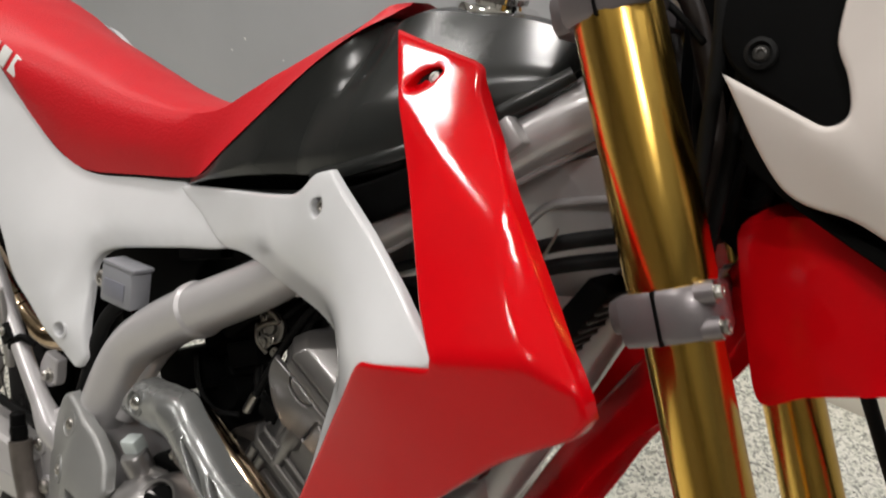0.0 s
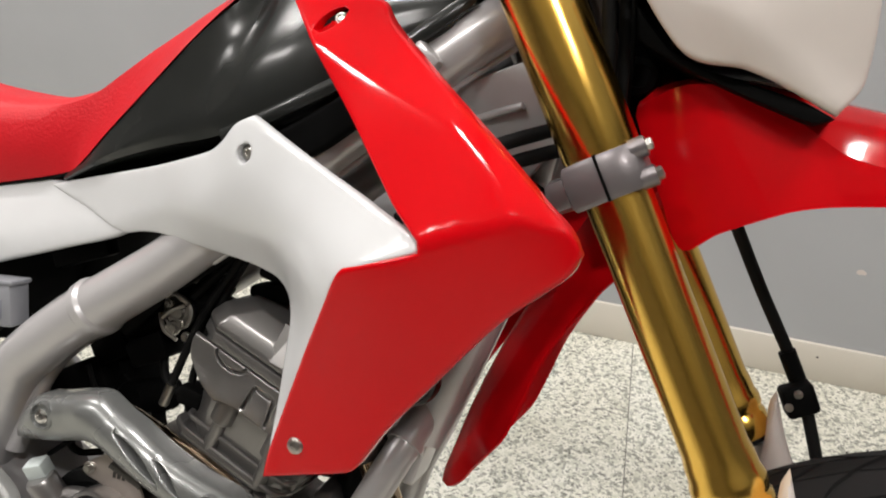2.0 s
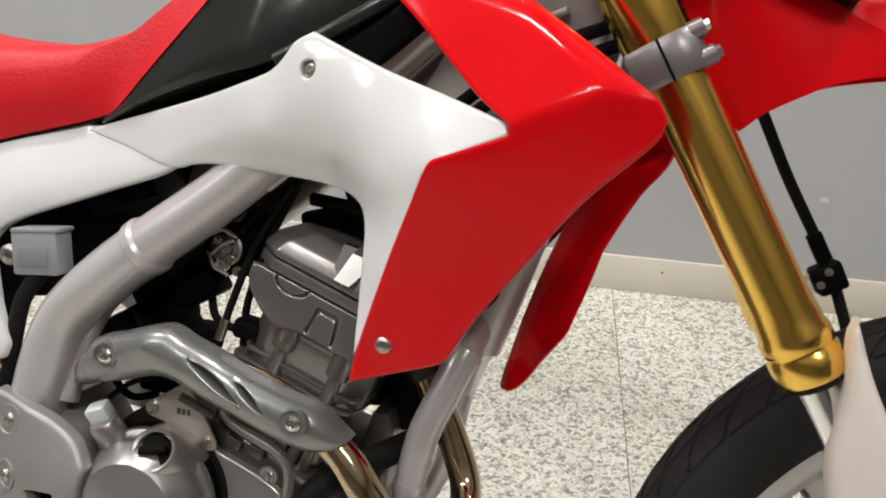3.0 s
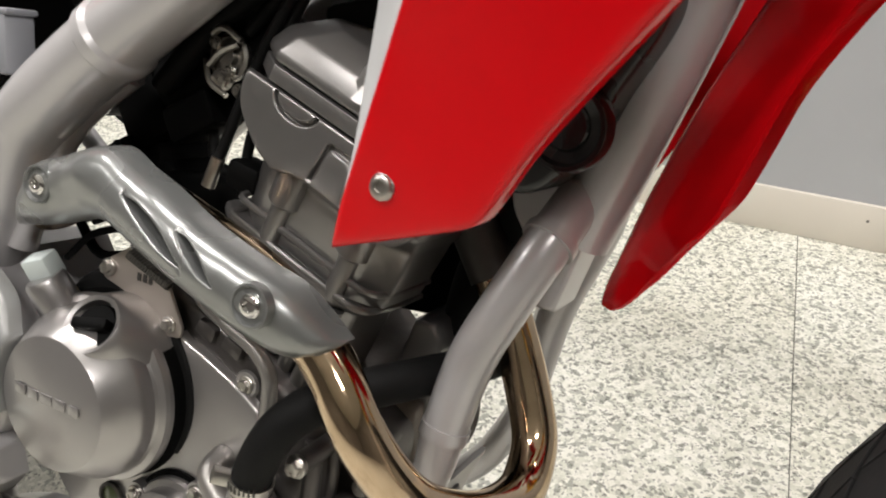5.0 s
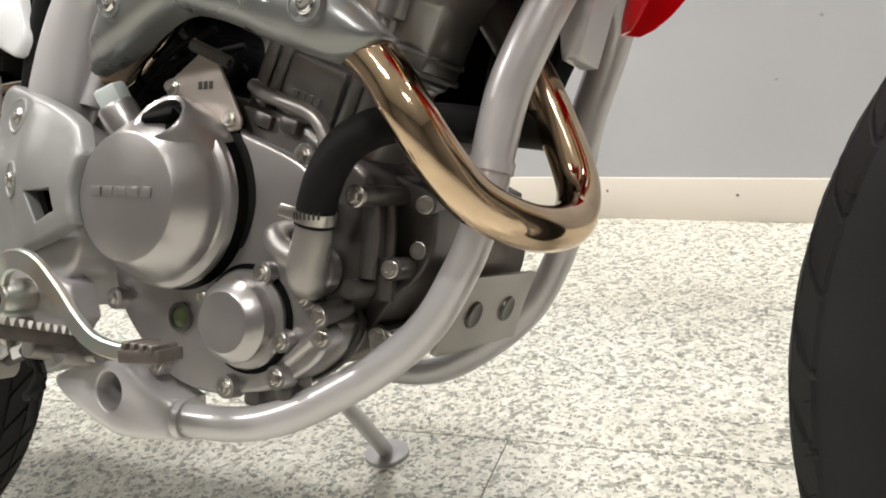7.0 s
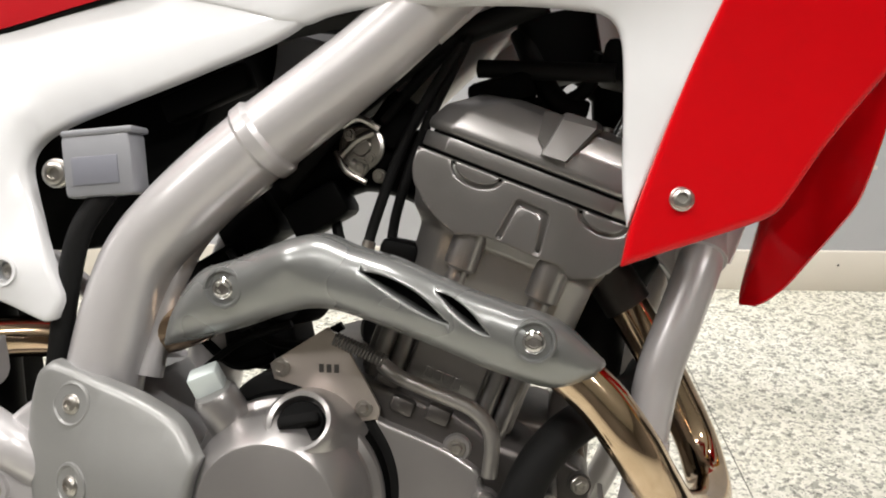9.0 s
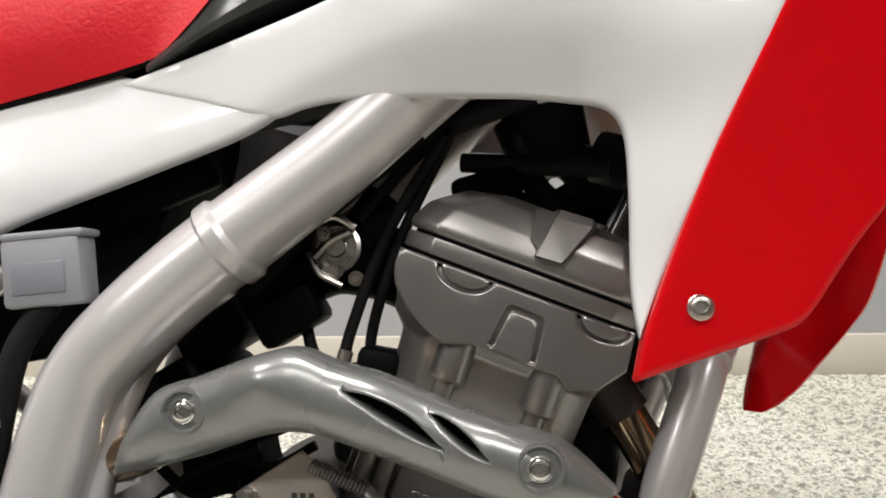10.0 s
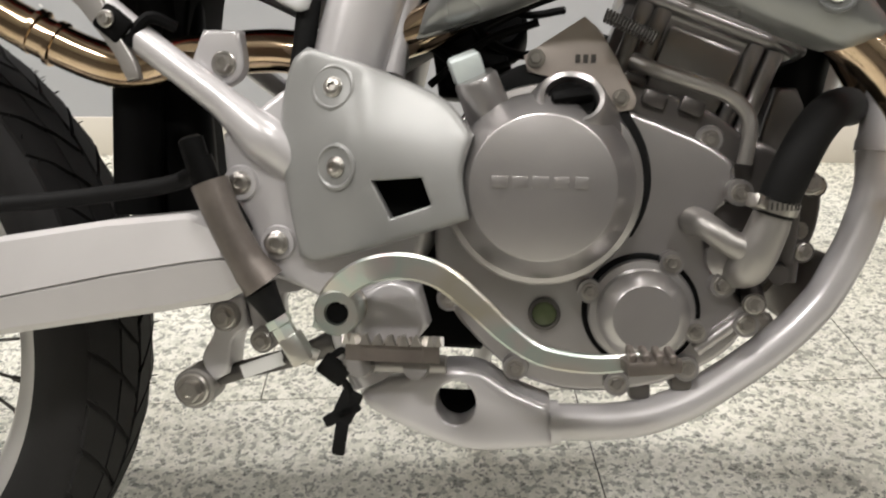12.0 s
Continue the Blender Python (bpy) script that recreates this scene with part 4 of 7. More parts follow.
# ---- engine ----
def engine():
    eng = new("engine")
    eng.parent = bike
    tagged(eng, "grey painted liquid cooled single cylinder engine")
    tilt = radians(-20.7)
    M = Matrix.Translation((-0.352, 0, 0.702)) @ Matrix.Rotation(-tilt, 4, "Y")

    def uv(u, y, v):
        return M @ V(u, y, v)

    def block(rows, name, mat, label="", bevel=0.004, parent=eng):
        """Stacked rings: each row is u0, u1, y0, y1, v with a cut front corner."""
        rings = []
        for u0, u1, y0, y1, v in rows:
            c, e = min(0.02, (u1 - u0) * 0.2), 0.016
            rings.append([uv(*p, v) for p in ((u0 + c, y0), (u1 - c, y0), (u1, y0 + e), (u1, y1 - e), (u1 - c, y1), (u0 + c, y1), (u0, y1 - e), (u0, y0 + e))])
        bm = bmesh.new()
        skin(bm, rings)
        bmesh.ops.remove_doubles(bm, verts=bm.verts, dist=1e-6)
        bmesh.ops.recalc_face_normals(bm, faces=bm.faces)
        bmesh.ops.bevel(bm, geom=[e for e in bm.edges if e.calc_face_angle(0) > 0.25], offset=bevel, segments=2, affect="EDGES", profile=0.5)
        return part(name, bm, mat, parent, label, 40)

    cover = block([(-0.077, 0.086, -0.0625, 0.054, 0.0052), (-0.078, 0.087, -0.0630, 0.054, 0.0110), (-0.071, 0.084, -0.0585, 0.052, 0.0250), (-0.052, 0.079, -0.0440, 0.044, 0.0410), (-0.040, 0.068, -0.0280, 0.034, 0.0475)], "valve_cover", ENGINE, "dark grey valve cover", 0.0022)
    block([(-0.073, 0.082, -0.0570, 0.050, -0.014), (-0.073, 0.082, -0.0570, 0.050, 0.008)], "cover_gasket", RUBBER, "black rubber joint below the valve cover", 0.001, cover)
    head = block([(-0.070, 0.080, -0.0540, 0.052, -0.004), (-0.070, 0.080, -0.0540, 0.052, -0.050), (-0.060, 0.076, -0.0450, 0.046, -0.062), (-0.056, 0.074, -0.0430, 0.044, -0.112)], "cylinder_head", ENGINE, "dark grey cylinder head with cast bosses", 0.003)
    block([(-0.0770, 0.0865, -0.0620, 0.055, -0.0082), (-0.0770, 0.0865, -0.0620, 0.055, 0.0030)], "joint_flange", ENGINE, "", 0.0012, head)
    block([(-0.0745, 0.0860, -0.0565, 0.054, -0.0105), (-0.0745, 0.0860, -0.0565, 0.054, -0.0300), (-0.0690, 0.0820, -0.0550, 0.052, -0.0480)], "head_wall", ENGINE, "", 0.003, head)
    # outer face of the head, with a cut round a raised pad and two half-round grooves
    face = [(-0.0765, 0, -0.0105), (0.0830, 0, -0.0105), (0.0860, 0, -0.0350), (0.0740, 0, -0.0520), (0.0560, 0, -0.0600), (0.0460, 0, -0.0530), (0.0300, 0, -0.0540), (0.0000, 0, -0.0530), (-0.0140, 0, -0.0545), (-0.0300, 0, -0.0600), (-0.0500, 0, -0.0520), (-0.0700, 0, -0.0360), (-0.0760, 0, -0.0230)]
    groove = [(-0.0020, 0, -0.0495), (0.0015, 0, -0.0225), (0.0040, 0, -0.0205), (0.0245, 0, -0.0215), (0.0270, 0, -0.0240), (0.0300, 0, -0.0500), (0.0272, 0, -0.0500), (0.0240, 0, -0.0260), (0.0222, 0, -0.0246), (0.0056, 0, -0.0238), (0.0042, 0, -0.0250), (0.0010, 0, -0.0495)]

    def half_ring(cu, r):
        a = [math.pi * (1.0 + i / 10) for i in range(11)]
        return [(cu + r * math.cos(q), 0, -0.0118 + r * 0.62 * math.sin(q)) for q in a] + [(cu + (r - 0.0024) * math.cos(q), 0, -0.0118 + (r * 0.62 - 0.0022) * math.sin(q)) for q in reversed(a)]

    bm = bmesh.new()
    sheet(bm, face, lambda x, z: -0.0610, 0.0020, [groove, half_ring(-0.031, 0.019), half_ring(0.063, 0.018)], 0.0022, 0.0018, 0.012, 30.0, 3)
    bm.transform(M)
    part("head_face", bm, ENGINE, head, "", 30)
    # sloping lug; a solid dark wedge gives the shade of the notch beside it
    bm = bmesh.new()
    skin(bm, [[uv(*p) for p in ((0.0075, -0.0690, 0.0140), (0.0240, -0.0690, 0.0150), (0.0260, -0.0560, 0.0150), (0.0050, -0.0560, 0.0140))], [uv(*p) for p in ((0.0110, -0.0560, 0.0420), (0.0350, -0.0560, 0.0440), (0.0400, -0.0380, 0.0460), (0.0080, -0.0380, 0.0440))], [uv(*p) for p in ((0.0130, -0.0480, 0.0485), (0.0340, -0.0480, 0.0495), (0.0380, -0.0300, 0.0500), (0.0100, -0.0300, 0.0490))]])
    part("cover_lug", bm, ENGINE, cover, "", 20)
    bm = bmesh.new()
    skin(bm, [[uv(*p) for p in ((0.0005, -0.0600, 0.0230), (0.0080, -0.0640, 0.0180), (0.0080, -0.0560, 0.0180), (0.0005, -0.0540, 0.0230))], [uv(*p) for p in ((-0.0030, -0.0475, 0.0440), (0.0120, -0.0475, 0.0460), (0.0120, -0.0350, 0.0460), (-0.0030, -0.0350, 0.0440))]])
    part("cover_notch", bm, DARK_STEEL, cover, "", 20)
    for u in (-0.0195, 0.0430):
        bm = bmesh.new()
        a, b = uv(u, -0.0450, -0.0455), uv(u, -0.0430, -0.0825)
        tube(bm, [a, a.lerp(b, 0.10), b.lerp(a, 0.06), b], [0.0100, 0.0125, 0.0125, 0.0105], 20, 1, smooth=False)
        tube(bm, [b, uv(u, -0.0425, -0.1150)], 0.0078, 16, smooth=False)
        part("bolt_column", bm, ENGINE, head, "", 30)
    # ledge strips of the head's foot
    for v, y in ((-0.0985, -0.0455), (-0.1120, -0.0480)):
        bm = bmesh.new()
        tube(bm, [uv(*p, v) for p in ((-0.0580, -0.015), (-0.0550, y + 0.006), (-0.0480, y + 0.001), (0.0580, y + 0.001), (0.0690, y + 0.008), (0.0735, -0.010), (0.0735, 0.030))], 0.0026, 8, 3)
        part("cast_ledge", bm, ENGINE, head)
    # clutter on top of the cover
    for u, w in ((-0.030, 0.012), (-0.008, 0.016), (0.046, 0.014)):
        bm = bmesh.new()
        lathe(bm, [(0.0, 0.0), (w * 0.6, 0.0), (w * 0.55, 0.006), (w * 0.3, 0.007), (0.0, 0.007)], uv(u, 0.005, 0.0465), M.to_3x3() @ V(0, 0, 1), 16)
        part("cover_bolt", bm, DARK_STEEL, cover)
    cyl = block([(-0.070, 0.066, -0.050, 0.050, -0.112), (-0.070, 0.066, -0.050, 0.050, -0.120), (-0.064, 0.060, -0.044, 0.046, -0.123), (-0.064, 0.060, -0.044, 0.046, -0.190), (-0.074, 0.068, -0.056, 0.060, -0.194), (-0.078, 0.070, -0.058, 0.064, -0.215)], "cylinder", ENGINE, "dark grey cylinder", 0.003)
    bm = bmesh.new()
    box(bm, (0.056, 0.014, 0.050), M @ Matrix.Translation((0.0, -0.0445, -0.155)), 0.004)
    part("cylinder_panel", bm, ENGINE, cyl)
    for u in (-0.050, -0.036, 0.036, 0.050):
        bm = bmesh.new()
        tube(bm, [uv(u, -0.0440, -0.122), uv(u, -0.0460, -0.194)], 0.0066, 12, smooth=False)
        part("cylinder_rib", bm, ENGINE, cyl)
    # crankcase
    o = [(-0.470, 0, 0.536), (-0.450, 0, 0.525), (-0.434, 0, 0.519), (-0.410, 0, 0.5095), (-0.395, 0, 0.502), (-0.379, 0, 0.491), (-0.377, 0, 0.470), (-0.390, 0, 0.4556), (-0.397, 0, 0.445), (-0.393, 0, 0.417), (-0.379, 0, 0.405), (-0.362, 0, 0.383), (-0.371, 0, 0.362), (-0.388, 0, 0.346), (-0.419, 0, 0.330), (-0.452, 0, 0.322), (-0.493, 0, 0.3205), (-0.530, 0, 0.332), (-0.560, 0, 0.357), (-0.582, 0, 0.385), (-0.592, 0, 0.424), (-0.588, 0, 0.490), (-0.572, 0, 0.522), (-0.530, 0, 0.543)]
    bm = bmesh.new()
    slab(bm, o, -0.074, -0.030, bevel=0.004)
    case = part("clutch_side_case", bm, COVER, eng, "light grey right crankcase cover")
    bm = bmesh.new()
    slab(bm, [(-0.441, 0, 0.545), (-0.397, 0, 0.528), (-0.370, 0, 0.510), (-0.340, 0, 0.505), (-0.307, 0, 0.490), (-0.301, 0, 0.440), (-0.312, 0, 0.405), (-0.338, 0, 0.374), (-0.380, 0, 0.352), (-0.443, 0, 0.330), (-0.493, 0, 0.328), (-0.546, 0, 0.340), (-0.576, 0, 0.372), (-0.585, 0, 0.424), (-0.580, 0, 0.503), (-0.555, 0, 0.548), (-0.50, 0, 0.566)], 0.012, 0.13, bevel=0.006)
    # this half stands in deep shade; the dark cast colour supplies it
    lc = part("crankcase", bm, WORN_SHADE_CAST, eng, "cast crankcase half, darkened in colour for the shade")
    bm = bmesh.new()
    slab(bm, [(-0.441, 0, 0.545), (-0.397, 0, 0.528), (-0.370, 0, 0.510), (-0.352, 0, 0.503), (-0.339, 0, 0.490), (-0.337, 0, 0.428), (-0.350, 0, 0.408), (-0.372, 0, 0.384), (-0.392, 0, 0.354), (-0.443, 0, 0.334), (-0.493, 0, 0.332), (-0.546, 0, 0.344), (-0.572, 0, 0.374), (-0.580, 0, 0.424), (-0.576, 0, 0.503), (-0.55, 0, 0.545), (-0.50, 0, 0.560)], -0.066, 0.014, bevel=0.006)
    fc = part("case_front", bm, DARK_CAST, lc, "dark grey ribbed front of the crankcase")
    for pts, r in (([(-0.335, 0.012, 0.482), (-0.333, -0.092, 0.478)], 0.0075), ([(-0.338, -0.066, 0.484), (-0.3365, -0.066, 0.45), (-0.339, -0.066, 0.42)], 0.0065), ([(-0.338, -0.043, 0.484), (-0.3355, -0.043, 0.45), (-0.338, -0.043, 0.42)], 0.0055), ([(-0.338, -0.014, 0.484), (-0.3355, -0.014, 0.45), (-0.338, -0.014, 0.42)], 0.0045), ([(-0.346, -0.080, 0.412), (-0.340, -0.04, 0.414), (-0.338, 0.008, 0.418)], 0.0070), ([(-0.331, -0.052, 0.434), (-0.333, -0.052, 0.404)], 0.0075), ([(-0.360, -0.062, 0.398), (-0.364, -0.088, 0.392)], 0.0085)):
        bm = bmesh.new()
        tube(bm, pts, r, 12)
        part("case_rib", bm, DARK_CAST, lc)
    bolt(lc, (-0.333, -0.0925, 0.478), size=1.2)
    bolt(lc, (-0.364, -0.0885, 0.392), size=1.0)
    for x, y, z in ((-0.310, -0.037, 0.474), (-0.324, -0.060, 0.427), (-0.348, -0.036, 0.374), (-0.318, -0.030, 0.440)):
        bm = bmesh.new()
        tube(bm, [(x - 0.004, y + 0.045, z), (x, y + 0.002, z)], 0.0085, 14, smooth=False)
        part("bolt_boss", bm, DARK_CAST, lc)
        bolt(lc, (x, y, z), (0.2, -1, 0), 1.0)
    bm = bmesh.new()
    slab(bm, [(-0.352, 0, 0.500), (-0.318, 0, 0.488), (-0.304, 0, 0.474), (-0.306, 0, 0.440), (-0.318, 0, 0.418), (-0.340, 0, 0.398), (-0.356, 0, 0.372), (-0.372, 0, 0.380), (-0.352, 0, 0.420), (-0.344, 0, 0.470)], -0.030, 0.010, bevel=0.004)
    part("front_flange", bm, DARK_CAST, lc)
    bm = bmesh.new()
    tube(bm, [V(p[0], -0.036, p[2]) for p in o] + [V(o[0][0], -0.036, o[0][2])], 0.004, 8, 3)
    part("case_flange", bm, DARK_STEEL, case)
    # clutch cover
    bm = bmesh.new()
    lathe(bm, [(0.069, 0.010), (0.0712, 0.0115), (0.0712, 0.0150), (0.0700, 0.0180), (0.0655, 0.0205), (0.0642, 0.0225), (0.0638, 0.0310), (0.0625, 0.0345), (0.0500, 0.0548), (0.0490, 0.0560), (0.0475, 0.0566), (0.0, 0.0588)], (-0.515, -0.074, 0.4725), (0, -1, 0), 64)
    cc = part("clutch_cover", bm, COVER, case, "light grey round clutch cover with a flat polished face", 20)
    # black ring imitates the dark reflection on the cover's metal side
    bm = bmesh.new()
    lathe(bm, [(0.060, -0.002), (0.0735, -0.002), (0.0725, 0.004), (0.0705, 0.0118), (0.060, 0.0118)], (-0.515, -0.074, 0.4725), (0, -1, 0), 64)
    part("cover_skirt", bm, BLACK, cc, "black ring for the dark reflection round the clutch cover")
    bm = bmesh.new()
    for i, w in enumerate((0.011, 0.010, 0.011, 0.010, 0.009)):
        box(bm, (w, 0.0008, 0.0075), Matrix.Translation((-0.5435 + i * 0.0135, -0.1327, 0.4765)), 0.0003)
    part("raised_mark", bm, COVER, cc, "raised plain block marking")
    # black crescent carries the dark reflection on the side of the clutch cover
    bm = bmesh.new()
    arc = [radians(-30 + i * 7.5) for i in range(23)]
    reach = [float(np.interp(math.degrees(a), (-30, 0, 40, 58, 80, 108, 135), (0.0755, 0.0785, 0.0800, 0.0860, 0.0900, 0.0860, 0.0760))) for a in arc]
    ring = [(-0.515 + r * math.cos(a), 0, 0.4725 + r * math.sin(a)) for a, r in zip(arc, reach)] + [(-0.515 + 0.066 * math.cos(a), 0, 0.4725 + 0.066 * math.sin(a)) for a in reversed(arc)]
    slab(bm, ring, -0.0760, -0.050, bevel=0.003)
    part("clutch_rubber", bm, RUBBER, cc, "black crescent for the dark reflection beside the clutch cover")
    # filler neck and black cap
    ax = V(0.05, -0.80, 0.60).normalized()
    n0 = V(-0.4975, -0.106, 0.527)
    bm = bmesh.new()
    lathe(bm, [(0.046, -0.036), (0.038, -0.018), (0.0305, -0.004), (0.0258, 0.005), (0.0236, 0.0095), (0.0215, 0.0112), (0.0185, 0.0100), (0.0176, 0.001), (0.0, 0.001)], n0, ax, 36)
    part("filler_neck", bm, COVER, cc)
    bm = bmesh.new()
    lathe(bm, [(0.0, -0.001), (0.0170, -0.001), (0.0170, 0.005), (0.0155, 0.007), (0.0, 0.006)], n0, ax, 28)
    turn = Matrix.Translation(n0) @ ax.to_track_quat("Z", "Y").to_matrix().to_4x4()
    box(bm, (0.028, 0.0080, 0.010), turn @ pose(0, 0, 0.0100, 0, 0, 12), 0.002)
    part("oil_filler_cap", bm, BLACK, cc, "black plastic oil filler cap")
    bm = bmesh.new()
    lathe(bm, [(0.0, 0.0), (0.0165, 0.0), (0.0155, 0.026), (0.0135, 0.029), (0.0, 0.029)], (-0.553, -0.090, 0.522), (-0.35, -0.35, 0.87), 24)
    part("case_boss", bm, COVER, cc)
    # second smaller round cover
    bm = bmesh.new()
    lathe(bm, [(0.0385, 0.0), (0.0385, 0.006), (0.0370, 0.008), (0.0325, 0.009), (0.0322, 0.0200), (0.0315, 0.0212), (0.0238, 0.0292), (0.0228, 0.0298), (0.0, 0.0302)], (-0.4405, -0.074, 0.3825), (0, -1, 0), 48)
    fc = part("oil_filter_cover", bm, COVER, case, "grey round filter cover with a bevelled face", 20)
    bm = bmesh.new()
    lathe(bm, [(0.030, -0.002), (0.0425, -0.002), (0.0425, 0.0018), (0.0405, 0.0028), (0.030, 0.0028)], (-0.4405, -0.074, 0.3825), (0, -1, 0), 48)
    part("cover_gasket", bm, BLACK, fc)
    for x, z in ((-0.421, 0.419), (-0.478, 0.397), (-0.402, 0.370)):
        bm = bmesh.new()
        tube(bm, [(x, -0.074, z), (x, -0.0835, z)], 0.0088, 16, smooth=False)
        part("bolt_boss", bm, COVER, fc)
        bolt(fc, (x, -0.084, z), size=0.95)
    for x, z, yy in ((-0.3965, 0.507, -0.066), (-0.3765, 0.470, -0.080), (-0.3845, 0.404, -0.078), (-0.407, 0.342, -0.078), (-0.456, 0.329, -0.078), (-0.367, 0.376, -0.078), (-0.580, 0.388, -0.078), (-0.530, 0.338, -0.078)):
        bm = bmesh.new()
        lathe(bm, [(0, 0), (0.0105, 0), (0.0092, 0.010 + (-0.074 - yy)), (0, 0.010 + (-0.074 - yy))], (x, -0.068, z), (0, -1, 0), 18)
        part("bolt_boss", bm, COVER, case)
        bolt(case, (x, yy - 0.0035, z), size=1.0)
    # oil level window
    bm = bmesh.new()
    lathe(bm, [(0.0120, 0.0), (0.0120, 0.003), (0.0095, 0.0035), (0.0090, 0.001), (0.0, 0.001)], (-0.510, -0.0745, 0.378), (0, -1, 0), 28)
    w = part("oil_window", bm, DARK_STEEL, case, "round oil level window")
    bm = bmesh.new()
    lathe(bm, [(0.0, 0.0), (0.0088, 0.0), (0.0, 0.0018)], (-0.510, -0.0758, 0.378), (0, -1, 0), 24)
    part("window_glass", bm, shader("oil_green_glass", (0.06, 0.075, 0.035), 0.12)[0], w, "greenish oil glass")
    # water pump outlet and hose
    bm = bmesh.new()
    tube(bm, [(-0.3590, -0.1038, 0.460), (-0.3615, -0.1015, 0.448), (-0.3675, -0.0985, 0.430), (-0.3715, -0.0930, 0.419), (-0.376, -0.078, 0.412)], [0.0126, 0.0138, 0.0146, 0.0140, 0.0105], 24)
    pump = part("water_outlet", bm, CAST, case, "cast water pump outlet")
    bm = bmesh.new()
    tube(bm, [(-0.406, -0.074, 0.449), (-0.401, -0.092, 0.447), (-0.388, -0.099, 0.438), (-0.372, -0.099, 0.430)], [0.0105, 0.0095, 0.0090, 0.0105], 16)
    part("outlet_arm", bm, CAST, pump)
    bm = bmesh.new()
    lathe(bm, [(0.0200, 0.0), (0.0185, 0.010), (0.012, 0.014), (0, 0.014)], (-0.378, -0.070, 0.424), (0, -1, 0), 28)
    part("pump_boss", bm, COVER, pump)
    bm = bmesh.new()
    tube(bm, [(-0.3595, -0.1036, 0.457), (-0.3545, -0.1060, 0.475), (-0.3465, -0.1060, 0.495), (-0.336, -0.100, 0.513), (-0.321, -0.084, 0.526), (-0.302, -0.055, 0.532), (-0.286, -0.022, 0.534), (-0.266, 0.030, 0.535), (-0.255, 0.085, 0.536)], 0.0138, 20)
    hose = part("coolant_hose", bm, RUBBER, eng, "black rubber coolant hose")
    bm = bmesh.new()
    tube(bm, [(-0.3588, -0.1039, 0.4595), (-0.3570, -0.1050, 0.4670)], 0.0151, 28, smooth=False)
    box(bm, (0.020, 0.010, 0.009), Matrix.Translation((-0.3705, -0.1135, 0.4650)) @ pose(0, 0, 0, 0, 15, 40), 0.001)
    cl = part("hose_clamp", bm, STEEL, hose, "steel worm drive hose clamp")
    bm = bmesh.new()
    for i in range(9):
        a = radians(-50 + i * 12)
        box(bm, (0.0012, 0.0012, 0.005), Matrix.Translation((-0.3579 + 0.0153 * math.sin(a), -0.1044 - 0.0153 * math.cos(a), 0.463)))
    part("clamp_slots", bm, DARK_STEEL, cl)
    # small pipe over the case
    bm = bmesh.new()
    tube(bm, [(-0.452, -0.062, 0.563), (-0.438, -0.070, 0.556), (-0.412, -0.074, 0.547), (-0.387, -0.076, 0.538), (-0.374, -0.077, 0.526), (-0.371, -0.077, 0.512), (-0.373, -0.075, 0.490)], 0.0056, 14)
    part("breather_pipe", bm, CAST, eng, "thin bent alloy pipe")
    for p in ((-0.450, -0.05, 0.548), (-0.436, -0.06, 0.535), (-0.41, -0.062, 0.53)):
        bm = bmesh.new()
        box(bm, (0.018, 0.022, 0.012), Matrix.Translation(p) @ pose(0, 0, 0, 0, 20, 0), 0.003)
        part("case_lug", bm, DARK_CAST, eng)
    bm = bmesh.new()
    slab(bm, [(-0.445, 0, 0.548), (-0.385, 0, 0.526), (-0.385, 0, 0.548), (-0.40, 0, 0.57), (-0.43, 0, 0.575)], -0.048, 0.0, bevel=0.005)
    part("cylinder_foot", bm, DARK_CAST, eng)
    bm = bmesh.new()
    for i in range(4):
        box(bm, (0.0055, 0.0012, 0.0075), M @ Matrix.Translation((-0.012 + i * 0.0075, -0.0517, -0.160)), 0.0004, 1)
    part("cast_mark", bm, ENGINE, cyl, "raised plain block marking")
    # triangular stamped bracket
    bm = bmesh.new()
    slab(bm, [(-0.496, 0, 0.586), (-0.488, 0, 0.591), (-0.476, 0, 0.580), (-0.450, 0, 0.535), (-0.452, 0, 0.527), (-0.466, 0, 0.526), (-0.500, 0, 0.545), (-0.527, 0, 0.553), (-0.530, 0, 0.564)], -0.0785, -0.0765, bevel=0.0008)
    tb = part("stamped_bracket", bm, BARE_PLATE, eng, "bare metal triangular cable bracket")
    bm = bmesh.new()
    for i in range(3):
        box(bm, (0.0035, 0.0006, 0.006), Matrix.Translation((-0.492 + i * 0.0055, -0.0787, 0.562)))
    part("stamped_mark", bm, DARK_STEEL, tb)
    bolt(tb, (-0.5215, -0.0795, 0.562), size=1.0)
    bolt(tb, (-0.461, -0.0795, 0.535), size=0.9)
    # return springs
    for a, b in (((-0.476, -0.104, 0.588), (-0.442, -0.100, 0.573)),):
        a, b = V(*a), V(*b)
        bm = bmesh.new()
        t = (b - a).normalized()
        s, o2 = t.cross(V(0, 1, 0)).normalized(), V(0, 1, 0)
        tube(bm, [a.lerp(b, i / 96) + s * 0.0042 * math.cos(i * math.pi / 3) + o2 * 0.0042 * math.sin(i * math.pi / 3) for i in range(97)], 0.0010, 5, 1, smooth=False)
        part("exhaust_spring", bm, DARK_STEEL, eng, "coiled steel exhaust spring")
    # lower case front and side lumps
    for pts, r in (([(-0.400, -0.076, 0.355), (-0.372, -0.076, 0.378), (-0.366, -0.074, 0.385)], 0.005),):
        bm = bmesh.new()
        tube(bm, pts, r, 12)
        part("case_rib", bm, COVER, case)
    for p in ((-0.438, 0.327), (-0.408, 0.335)):
        bm = bmesh.new()
